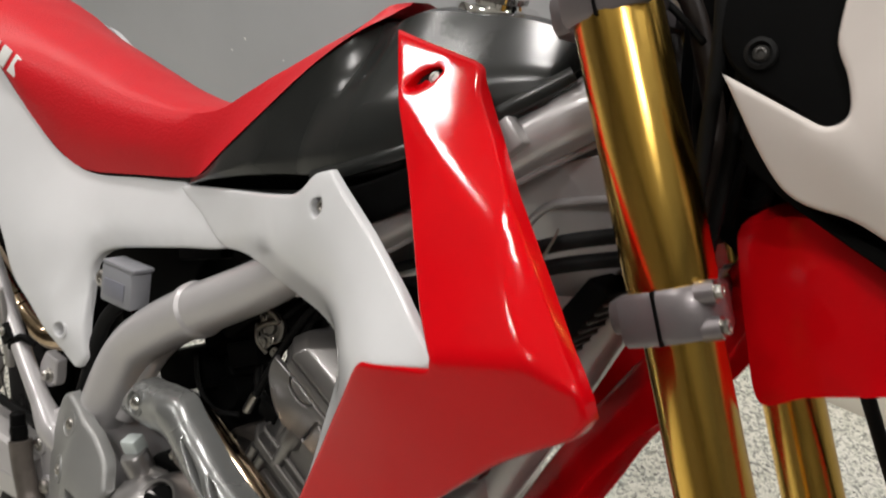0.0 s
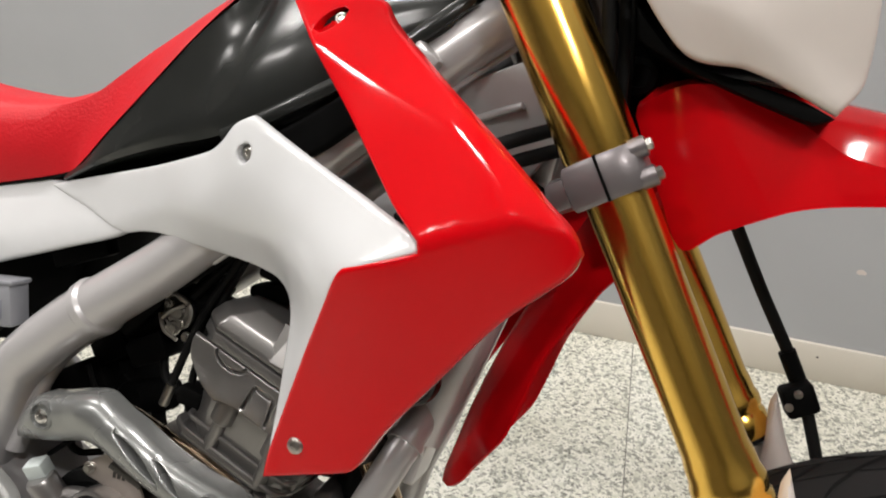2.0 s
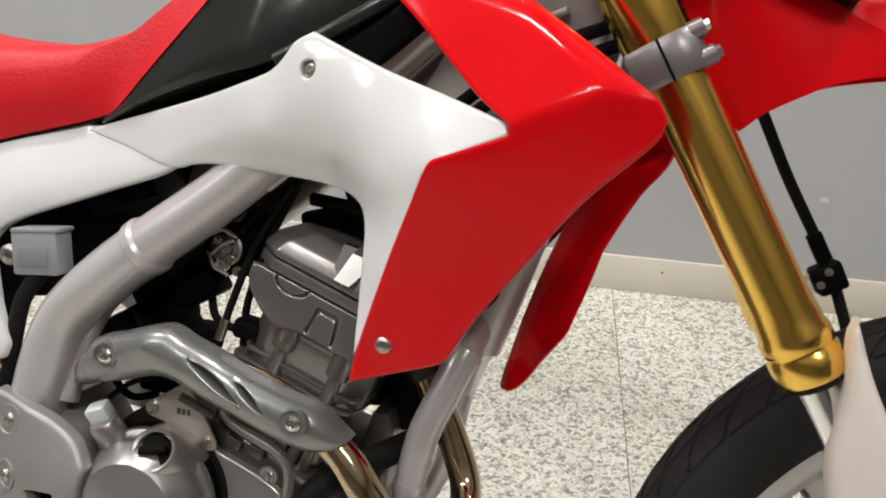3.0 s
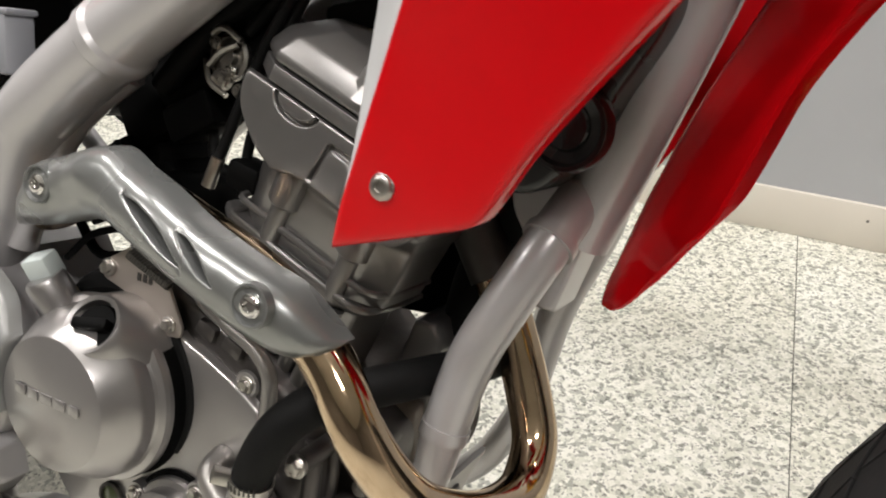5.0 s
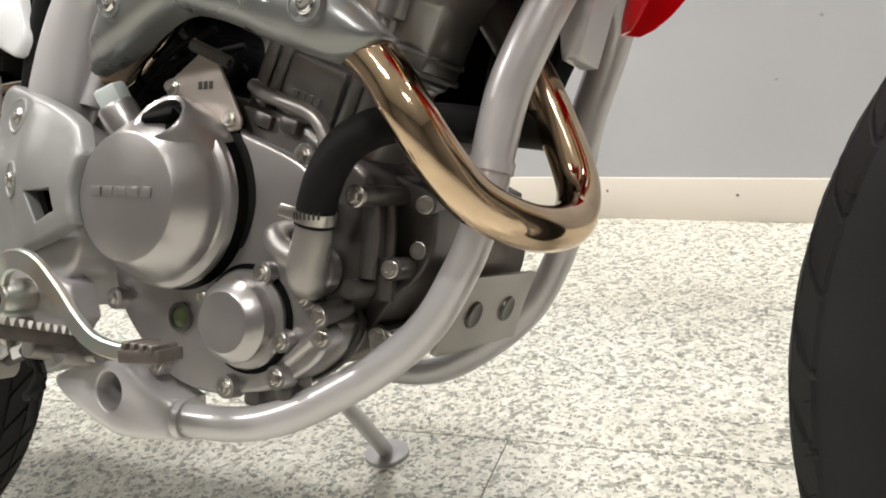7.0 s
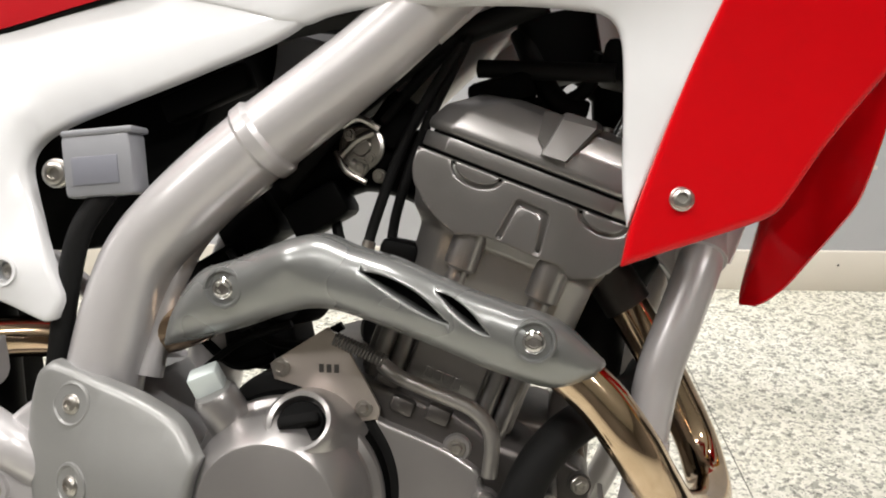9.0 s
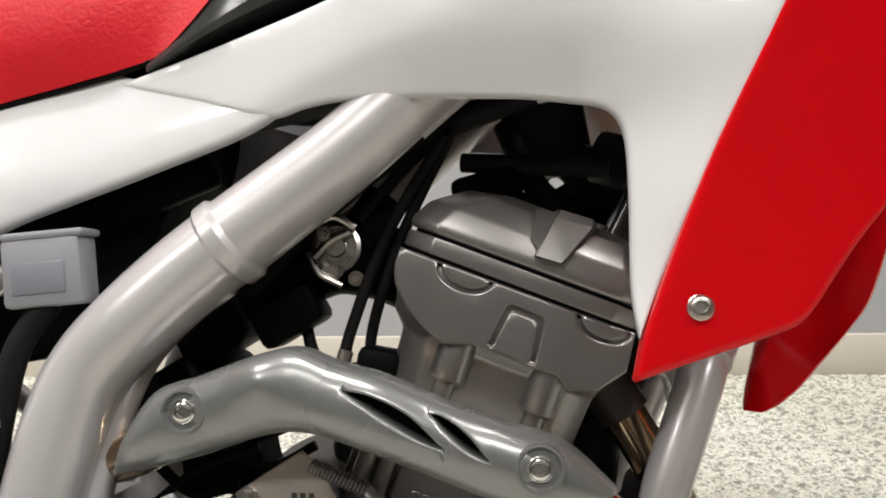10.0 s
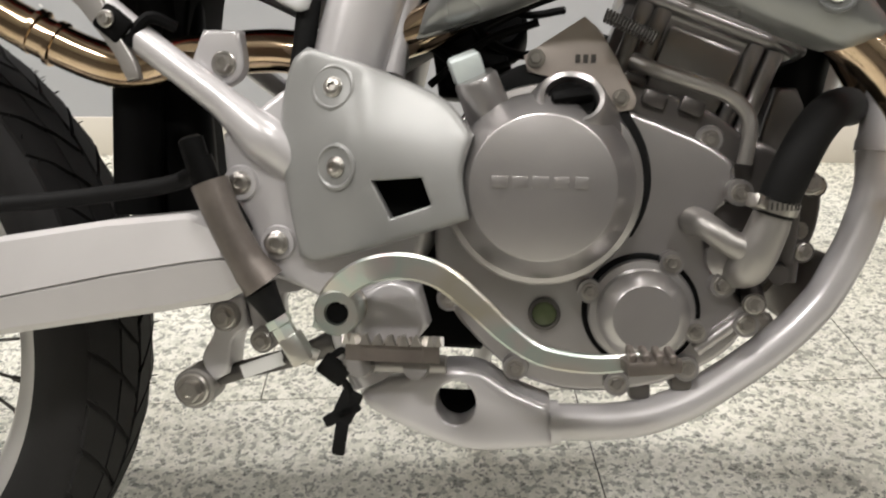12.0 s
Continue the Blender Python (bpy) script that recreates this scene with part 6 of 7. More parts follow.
# ---- wheels ----
def wheel(name, centre, r_out, r_rim, width, label, spokes=36, hub=0.03, seed=3, turn=0.0):
    w = new(name)
    w.parent = bike
    w.matrix_basis = Matrix.Translation(centre) @ pose(0, 0, 0, 0, 0, turn)
    tagged(w, label)
    h = r_out - r_rim
    prof = [(r_rim - 0.006, 0.30), (r_rim + 0.004, 0.36), (r_rim + h * 0.35, 0.485), (r_rim + h * 0.6, 0.50), (r_rim + h * 0.78, 0.46), (r_rim + h * 0.90, 0.36), (r_rim + h * 0.97, 0.20), (r_out, 0.0)]
    prof = [(r, f * width) for r, f in prof]
    full = [(r, -y) for r, y in prof] + [(r, y) for r, y in reversed(prof[:-1])]
    seg = 96
    bm = bmesh.new()
    rings = [[V(r * math.cos(a), y, r * math.sin(a)) for r, y in full] for a in (2 * math.pi * i / seg for i in range(seg))]
    skin(bm, rings, closed=True)
    t = part("tyre", bm, TYRE, w, "black road-pattern tyre with slanted tread grooves", 50)
    # raised tread blocks leave slanted grooves between them
    rnd = random.Random(seed)
    bm = bmesh.new()
    n = 46

    def on(a, f):
        i = min(range(len(prof) - 1), key=lambda k: 0 if prof[k][1] >= abs(f) * width >= prof[k + 1][1] and k >= 3 else 1 + k)
        (r1, y1), (r2, y2) = prof[i], prof[i + 1]
        u = (abs(f) * width - y1) / (y2 - y1) if y2 != y1 else 0
        u = min(1, max(0, u))
        r = r1 + (r2 - r1) * u
        y = math.copysign(abs(f) * width, f)
        return r, y

    for i in range(n):
        for side in (-1, 1):
            for f0, f1, lag in ((0.02, 0.22, 0.0), (0.24, 0.455, 0.55)):
                a0 = 2 * math.pi * (i + lag + (0.5 if side > 0 else 0)) / n
                da = 2 * math.pi / n * 0.86
                slant = 0.55 * 2 * math.pi / n
                pts = []
                for up in (0.0, 0.0045):
                    ring = []
                    for f, s in ((f0, 0), (f0, 1), ((f0 + f1) / 2, 1), (f1, 1), (f1, 0), ((f0 + f1) / 2, 0)):
                        a = a0 + s * da + slant * (f - f0) / 0.2
                        r, y = on(a, side * f)
                        rr = r - 0.001 + up
                        ring.append(V(rr * math.cos(a), y + math.copysign(up * 0.3, side) * f * 2, rr * math.sin(a)))
                    pts.append(ring)
                vs = [[bm.verts.new(p) for p in ring] for ring in pts]
                bm.faces.new(vs[1])
                for k in range(6):
                    bm.faces.new((vs[0][k], vs[0][(k + 1) % 6], vs[1][(k + 1) % 6], vs[1][k]))
    tb = part("tread", bm, TYRE, t, "", 30)
    tagged(tb, kind="stuff")
    bm = bmesh.new()
    for i in range(150):
        a, f = rnd.uniform(0, 2 * math.pi), rnd.choice((-1, 1)) * rnd.uniform(0.40, 0.47)
        r, y = on(a, f)
        d = V(math.cos(a) * 0.6, math.copysign(0.8, f), math.sin(a) * 0.6)
        p = V(r * math.cos(a), y, r * math.sin(a))
        tube(bm, [p, p + d * 0.011], 0.0006, 4, smooth=False)
    tagged(part("rubber_nubs", bm, TYRE, t), kind="stuff")
    rprof = [(r_rim + 0.006, -0.36), (r_rim + 0.006, -0.33), (r_rim - 0.006, -0.30), (r_rim - 0.012, -0.12), (r_rim - 0.018, 0.0), (r_rim - 0.012, 0.12), (r_rim - 0.006, 0.30), (r_rim + 0.006, 0.33), (r_rim + 0.006, 0.36), (r_rim - 0.014, 0.30), (r_rim - 0.026, 0.14), (r_rim - 0.030, 0.0), (r_rim - 0.026, -0.14), (r_rim - 0.014, -0.30)]
    bm = bmesh.new()
    rings = [[V(r * math.cos(a), f * width, r * math.sin(a)) for r, f in rprof] for a in (2 * math.pi * i / seg for i in range(seg))]
    skin(bm, rings, closed=True)
    rim = part("rim", bm, RIM_ALLOY, w, "silver alloy wheel rim", 50)
    bm = bmesh.new()
    lathe(bm, [(0, -0.055), (0.020, -0.055), (0.022, -0.045), (hub + 0.012, -0.042), (hub + 0.012, -0.034), (hub, -0.03), (hub, 0.03), (hub + 0.012, 0.034), (hub + 0.012, 0.042), (0.022, 0.045), (0.02, 0.055), (0, 0.055)], (0, 0, 0), (0, 1, 0), 32)
    part("hub", bm, CAST, w, "cast alloy hub")
    bm = bmesh.new()
    tube(bm, [(0, 0, 0), (0, 0, 1)], 0.0017, 6, smooth=False)
    tube(bm, [(0, 0, 0.93), (0, 0, 1)], 0.0030, 6, smooth=False)
    sp = finish(bm, "spoke", DARK_STEEL)
    for i in range(spokes):
        a = 2 * math.pi * i / spokes
        side = -0.037 if i % 2 else 0.037
        b = a + (0.55 if (i // 2) % 2 else -0.55)
        p0 = V((hub + 0.008) * math.cos(b), side, (hub + 0.008) * math.sin(b))
        p1 = V((r_rim - 0.026) * math.cos(a), side * 0.15, (r_rim - 0.026) * math.sin(a))
        d = p1 - p0
        m = Matrix.Translation(p0) @ d.to_track_quat("Z", "Y").to_matrix().to_4x4() @ Matrix.Diagonal((1, 1, d.length, 1))
        piece("spoke", sp, w, m)
    return w


wheel("front_wheel", (0.306, 0.027, 0.3815), 0.368, 0.289, 0.092, "black tyred spoked front wheel with a silver rim")
wheel("rear_wheel", (-1.205, 0.030, 0.318), 0.330, 0.256, 0.125, "black tyred spoked rear wheel with a silver rim", hub=0.045, seed=5)


# ---- rear end ----
def rear_end():
    sa = new("swingarm")
    sa.parent = bike
    tagged(sa, "silver box section swingarm")
    top = [(-1.235, 0.372), (-1.10, 0.396), (-0.917, 0.427), (-0.828, 0.442), (-0.765, 0.449), (-0.742, 0.440), (-0.728, 0.421)]
    ridge = [(-1.235, 0.330), (-1.10, 0.352), (-0.905, 0.385), (-0.819, 0.404), (-0.765, 0.414), (-0.738, 0.418), (-0.727, 0.416)]
    low = [(-1.235, 0.296), (-1.10, 0.322), (-0.907, 0.356), (-0.863, 0.364), (-0.777, 0.379), (-0.735, 0.388), (-0.723, 0.395)]
    rings = []
    for (xa, za), (xr, zr), (xl, zl) in zip(top, ridge, low):
        rings.append([V(xa, -0.060, za), V(xa, -0.110, za), V(xa, -0.1155, za - 0.004), V(xr, -0.1220, zr + 0.0012), V(xr, -0.1195, zr), V(xr, -0.1220, zr - 0.0012), V(xl, -0.1205, zl + 0.005), V(xl, -0.116, zl), V(xl, -0.060, zl)])
    bm = bmesh.new()
    skin(bm, rings)
    me = finish(bm, "swingarm_beam", SWING_ALLOY, 25)
    both_sides("swingarm_beam", me, "silver painted swingarm beam with a pressed line", sa, 0.03)
    bm = bmesh.new()
    tube(bm, [(-0.70, -0.09, 0.42), (-0.70, 0.15, 0.42)], 0.03, 20, smooth=False)
    part("swingarm_pivot", bm, SILVER, sa)
    bm = bmesh.new()
    tube(bm, [(-1.20, -0.075, 0.425), (-1.05, -0.078, 0.440), (-0.90, -0.082, 0.452), (-0.80, -0.085, 0.466), (-0.755, -0.095, 0.478)], 0.0065, 12)
    part("rear_brake_hose", bm, RUBBER, sa, "black rubber rear brake hose")
    bm = bmesh.new()
    tube(bm, [(-0.745, -0.122, 0.472), (-0.7345, -0.122, 0.446), (-0.7195, -0.120, 0.417), (-0.708, -0.118, 0.401)], [0.0135, 0.0125, 0.0130, 0.0160], 16)
    mc = part("brake_master_cylinder", bm, WORN_SHADE_CAST, bike, "worn cast rear brake master cylinder")
    bm = bmesh.new()
    tube(bm, [(-0.747, -0.122, 0.472), (-0.753, -0.122, 0.488)], 0.0100, 14, smooth=False)
    lathe(bm, [(0.0, 0.0), (0.0088, 0.0), (0.0088, 0.018), (0.006, 0.02), (0.0, 0.02)], (-0.753, -0.122, 0.484), (-0.3, 0, 1), 16)
    tube(bm, [(-0.764, -0.120, 0.474), (-0.752, -0.126, 0.478)], 0.006, 10, smooth=False)
    part("hose_joint", bm, BLACK, mc)
    bm = bmesh.new()
    tube(bm, [(-0.711, -0.118, 0.397), (-0.706, -0.117, 0.388), (-0.697, -0.116, 0.372)], [0.0125, 0.010, 0.007], 14)
    part("rubber_boot", bm, RUBBER, mc)
    bm = bmesh.new()
    tube(bm, [(-0.700, -0.116, 0.376), (-0.684, -0.112, 0.352), (-0.672, -0.11, 0.346)], 0.0065, 10)
    lathe(bm, [(0.0, -0.010), (0.0095, -0.010), (0.0095, -0.004), (0.0080, -0.003), (0.0080, 0.006), (0.0, 0.006)], (-0.6945, -0.116, 0.368), (0.5, 0.05, -0.85), 6)
    box(bm, (0.015, 0.017, 0.022), Matrix.Translation((-0.685, -0.115, 0.3545)) @ pose(0, 0, 0, 0, -32, 0), 0.002)
    part("push_rod", bm, PEDAL, mc, "yellow zinc push rod")
    # pedal
    pts = [(-0.662, -0.130, 0.372), (-0.655, -0.134, 0.394), (-0.643, -0.140, 0.408), (-0.624, -0.148, 0.418), (-0.602, -0.152, 0.421), (-0.579, -0.155, 0.4155), (-0.556, -0.155, 0.398), (-0.536, -0.155, 0.380), (-0.513, -0.155, 0.3660), (-0.480, -0.156, 0.3620), (-0.450, -0.158, 0.366)]
    bm = bmesh.new()
    strap(bm, pts, [0.016, 0.019, 0.0185, 0.018, 0.0175, 0.0165, 0.0155, 0.0145, 0.013, 0.012, 0.011], 0.0075)
    pd = part("brake_pedal", bm, PEDAL, bike, "bent zinc plated brake pedal with a rainbow tint", 40)
    bm = bmesh.new()
    lathe(bm, [(0.0160, -0.02), (0.0160, 0.007), (0.0145, 0.009), (0.0085, 0.009), (0.008, 0.003), (0.0, 0.003)], (-0.651, -0.132, 0.386), (0, -1, 0), 28)
    part("pedal_boss", bm, PEDAL, pd)
    # black disc on the boss floor, shade of a deeper bore
    bm = bmesh.new()
    lathe(bm, [(0.0, 0.0), (0.0075, 0.0), (0.0075, 0.002), (0.0, 0.002)], (-0.651, -0.1362, 0.386), (0, -1, 0), 20)
    part("boss_hollow", bm, BLACK, pd)
    bm = bmesh.new()
    box(bm, (0.034, 0.026, 0.009), Matrix.Translation((-0.446, -0.165, 0.366)) @ pose(0, 0, 0, 0, -4, 8), 0.0015)
    for i in range(4):
        box(bm, (0.0045, 0.025, 0.006), Matrix.Translation((-0.458 + i * 0.008, -0.166, 0.372)), 0.0010, 1)
    part("pedal_tip", bm, WORN_SHADE_CAST, pd, "worn brown serrated pedal tip")
    bm = bmesh.new()
    slab(bm, [(-0.645, 0, 0.365), (-0.640, 0, 0.395), (-0.620, 0, 0.405), (-0.600, 0, 0.400), (-0.592, 0, 0.372), (-0.610, 0, 0.350), (-0.632, 0, 0.350)], -0.112, -0.09, bevel=0.005)
    part("heel_plate", bm, SILVER, bike, "silver cast heel plate")
    # peg
    peg = new("foot_peg")
    peg.parent = bike
    tagged(peg, "serrated steel foot peg")
    o = [(-0.640, -0.115), (-0.634, -0.190), (-0.624, -0.198), (-0.585, -0.198), (-0.576, -0.186), (-0.584, -0.115)]
    bm = bmesh.new()
    c = [V(x, y, 0.345 + (-0.115 - y) * 0.24) for x, y in o]
    rings = [[p + V(0, 0, h) for p in c] for h in (0.004, 0.015)]
    skin(bm, [[p.lerp(sum(r, V(0, 0, 0)) / len(r), 0.0) for p in r] for r in rings], cap=False)
    inner = [[p.lerp(sum(r, V(0, 0, 0)) / len(r), 0.22) for p in r] for r in rings]
    skin(bm, inner, cap=False)
    for h, r, i in ((0, rings[0], inner[0]), (1, rings[1], inner[1])):
        for k in range(6):
            bm.faces.new([bm.verts.new(p) for p in (r[k], r[(k + 1) % 6], i[(k + 1) % 6], i[k])])
    part("peg_body", bm, WORN_SHADE_CAST, peg, "worn dark cast peg frame")
    bm = bmesh.new()
    for a, b in zip(c, c[1:] + c[:1]):
        k = max(2, int((b - a).length / 0.0075))
        d = (b - a).normalized()
        for i in range(k):
            p = a.lerp(b, (i + 0.5) / k) + V(0, 0, 0.0145)
            q = [p - d * 0.0032, p + d * 0.0032, p + d * 0.0008 + V(0, 0, 0.0062), p - d * 0.0008 + V(0, 0, 0.0062)]
            n = d.cross(V(0, 0, 1)) * 0.0025
            skin(bm, [[v - n for v in q], [v + n for v in q]])
    part("peg_teeth", bm, STEEL, peg, "worn bright teeth")
    bm = bmesh.new()
    tube(bm, [(-0.655, -0.095, 0.340), (-0.580, -0.095, 0.342)], 0.007, 12, smooth=False)
    tube(bm, [(-0.640, -0.09, 0.338), (-0.640, -0.118, 0.345)], 0.009, 12, smooth=False)
    tube(bm, [(-0.600, -0.09, 0.338), (-0.600, -0.118, 0.345)], 0.009, 12, smooth=False)
    part("peg_hinge", bm, CAST, peg)
    # black tags hanging under the peg
    bm = bmesh.new()
    box(bm, (0.022, 0.006, 0.017), Matrix.Translation((-0.662, -0.100, 0.336)) @ pose(0, 0, 0, 0, 35, 0), 0.002)
    tube(bm, [(-0.664, -0.100, 0.345), (-0.655, -0.098, 0.350), (-0.646, -0.094, 0.340)], 0.0028, 8)
    tube(bm, [(-0.657, -0.100, 0.330), (-0.651, -0.100, 0.322), (-0.650, -0.100, 0.312)], 0.0032, 8)
    box(bm, (0.016, 0.005, 0.026), Matrix.Translation((-0.652, -0.100, 0.309)) @ pose(0, 0, 0, 0, 24, 0), 0.003)
    box(bm, (0.030, 0.005, 0.009), Matrix.Translation((-0.656, -0.100, 0.303)) @ pose(0, 0, 0, 0, -30, 0), 0.002)
    box(bm, (0.010, 0.004, 0.030), Matrix.Translation((-0.657, -0.100, 0.286)) @ pose(0, 0, 0, 0, 8, 0), 0.002)
    part("rubber_strap", bm, RUBBER, bike, "black rubber strap hanging below the foot peg")
    # linkage below the swingarm
    lk = new("suspension_linkage")
    lk.parent = bike
    tagged(lk, "silver rear suspension linkage below the swingarm")
    bm = bmesh.new()
    slab(bm, [(-0.772, 0, 0.375), (-0.745, 0, 0.380), (-0.740, 0, 0.355), (-0.752, 0, 0.345), (-0.756, 0, 0.318), (-0.770, 0, 0.310), (-0.778, 0, 0.330), (-0.768, 0, 0.352)], -0.060, -0.030, bevel=0.003)
    part("linkage_arm", bm, SILVER, lk)
    bm = bmesh.new()
    tube(bm, [(-0.782, -0.045, 0.307), (-0.745, -0.050, 0.320), (-0.70, -0.055, 0.334), (-0.670, -0.058, 0.347)], [0.008, 0.0075, 0.008, 0.010], 14)
    rod = part("linkage_rod", bm, DARK_STEEL, lk, "dark steel linkage rod")
    bm = bmesh.new()
    box(bm, (0.036, 0.002, 0.011), Matrix.Translation((-0.728, -0.0605, 0.3265)) @ pose(0, 0, 0, 0, -21, 0), 0.0004)
    part("rod_label", bm, DIAL_WHITE, rod, "plain white sticker")
    for x, z, r in ((-0.783, 0.306, 0.0165), (-0.757, 0.365, 0.012), (-0.727, 0.347, 0.010)):
        bm = bmesh.new()
        lathe(bm, [(0, 0), (r, 0), (r, 0.028), (r * 0.9, 0.030), (r * 0.6, 0.030), (0, 0.030)], (x, -0.036, z), (0, -1, 0), 26)
        j = part("linkage_joint", bm, CAST, lk)
        bolt(j, (x, -0.066, z), size=r / 0.0085)
    bm = bmesh.new()
    slab(bm, [(-0.745, 0, 0.385), (-0.715, 0, 0.385), (-0.712, 0, 0.345), (-0.735, 0, 0.340)], -0.055, -0.04, bevel=0.003)
    part("linkage_plate", bm, SILVER, lk)
    # shock, inner mudguard, air box and dark parts behind the panels
    bm = bmesh.new()
    tube(bm, [(-0.815, 0.02, 0.36), (-0.835, 0.02, 0.62)], 0.030, 20, smooth=False)
    part("shock_absorber", bm, BLACK, bike, "black shock absorber body")
    bm = bmesh.new()
    tube(bm, [(-0.845, -0.02, 0.44), (-0.845, -0.015, 0.60)], 0.020, 18, smooth=False)
    part("shock_reservoir", bm, BLACK, bike, "black shock reservoir")
    bm = bmesh.new()
    slab(bm, [(-0.83, 0, 0.40), (-0.77, 0, 0.42), (-0.80, 0, 0.47), (-0.81, 0, 0.56), (-0.80, 0, 0.66), (-0.90, 0, 0.70), (-0.88, 0, 0.62), (-0.86, 0, 0.50)], -0.005, 0.07, bevel=0.004)
    part("inner_mudguard", bm, BLACK, bike, "black plastic inner mudguard")
    bm = bmesh.new()
    slab(bm, [(-0.58, 0, 0.835), (-0.60, 0, 0.76), (-0.66, 0, 0.66), (-0.76, 0, 0.64), (-0.90, 0, 0.72), (-1.0, 0, 0.86), (-0.80, 0, 0.81)], -0.012, 0.09, bevel=0.006)
    ab = part("air_box", bm, BLACK, bike, "black plastic air box")
    bm = bmesh.new()
    box(bm, (0.075, 0.02, 0.022), Matrix.Translation((-0.600, -0.020, 0.762)) @ pose(0, 0, 0, 0, -22, 0), 0.004)
    part("air_box_rib", bm, BLACK, ab)
    bm = bmesh.new()
    tube(bm, [(-0.655, -0.075, 0.685), (-0.672, -0.082, 0.655), (-0.682, -0.084, 0.61), (-0.690, -0.086, 0.55), (-0.700, -0.09, 0.50)], 0.0085, 12)
    part("drain_hose", bm, RUBBER, ab, "black rubber drain hose")
    # fluid reservoir
    bm = bmesh.new()
    box(bm, (0.052, 0.028, 0.045), Matrix.Translation((-0.655, -0.075, 0.704)) @ pose(0, 0, 0, 0, -5, 4), 0.004)
    rv = part("fluid_reservoir", bm, TRANSLUCENT, bike, "milky white plastic brake fluid reservoir")
    bm = bmesh.new()
    box(bm, (0.0535, 0.0292, 0.005), Matrix.Translation((-0.6553, -0.075, 0.7275)) @ pose(0, 0, 0, 0, -5, 4), 0.002)
    part("reservoir_lid", bm, TRANSLUCENT, rv)
    bm = bmesh.new()
    box(bm, (0.034, 0.0012, 0.020), Matrix.Translation((-0.655, -0.0895, 0.700)) @ pose(0, 0, 0, 0, -5, 4), 0.0004)
    part("fluid_window", bm, surface("bluish_fluid", (0.20, 0.205, 0.24), 0.3), rv, "bluish fluid showing through")
    bolt(rv, (-0.691, -0.080, 0.698), size=1.5, mesh=SOCKET)
    bm = bmesh.new()
    slab(bm, [(-0.665, 0, 0.45), (-0.57, 0, 0.45), (-0.545, 0, 0.36), (-0.56, 0, 0.33), (-0.62, 0, 0.335), (-0.66, 0, 0.37)], 0.0, 0.08, bevel=0.006)
    part("sprocket_cover", bm, BLACK, bike, "black plastic sprocket cover")
    # chain run on the far side
    bm = bmesh.new()
    for i in range(40):
        box(bm, (0.011, 0.010, 0.009), Matrix.Translation((-0.70 - i * 0.0125, 0.11, 0.372 - i * 0.0012)), 0.002, 1)
    part("chain", bm, DARK_STEEL, bike, "dark drive chain")
    # side stand, resting on the floor
    bm = bmesh.new()
    tube(bm, [(-0.56, 0.15, 0.32), (-0.575, 0.26, 0.235), (-0.590, 0.375, 0.152)], 0.0105, 14, 1, smooth=False)
    ss = part("side_stand", bm, SILVER, bike, "silver side stand leg on the floor")
    bm = bmesh.new()
    lathe(bm, [(0.0, 0.0), (0.030, 0.0), (0.030, 0.006), (0.026, 0.008), (0.0, 0.009)], (-0.595, 0.388, 0.1415), (0, -0.342, 0.94), 24)
    part("stand_foot", bm, SILVER, ss, "flat steel stand foot")


rear_end()


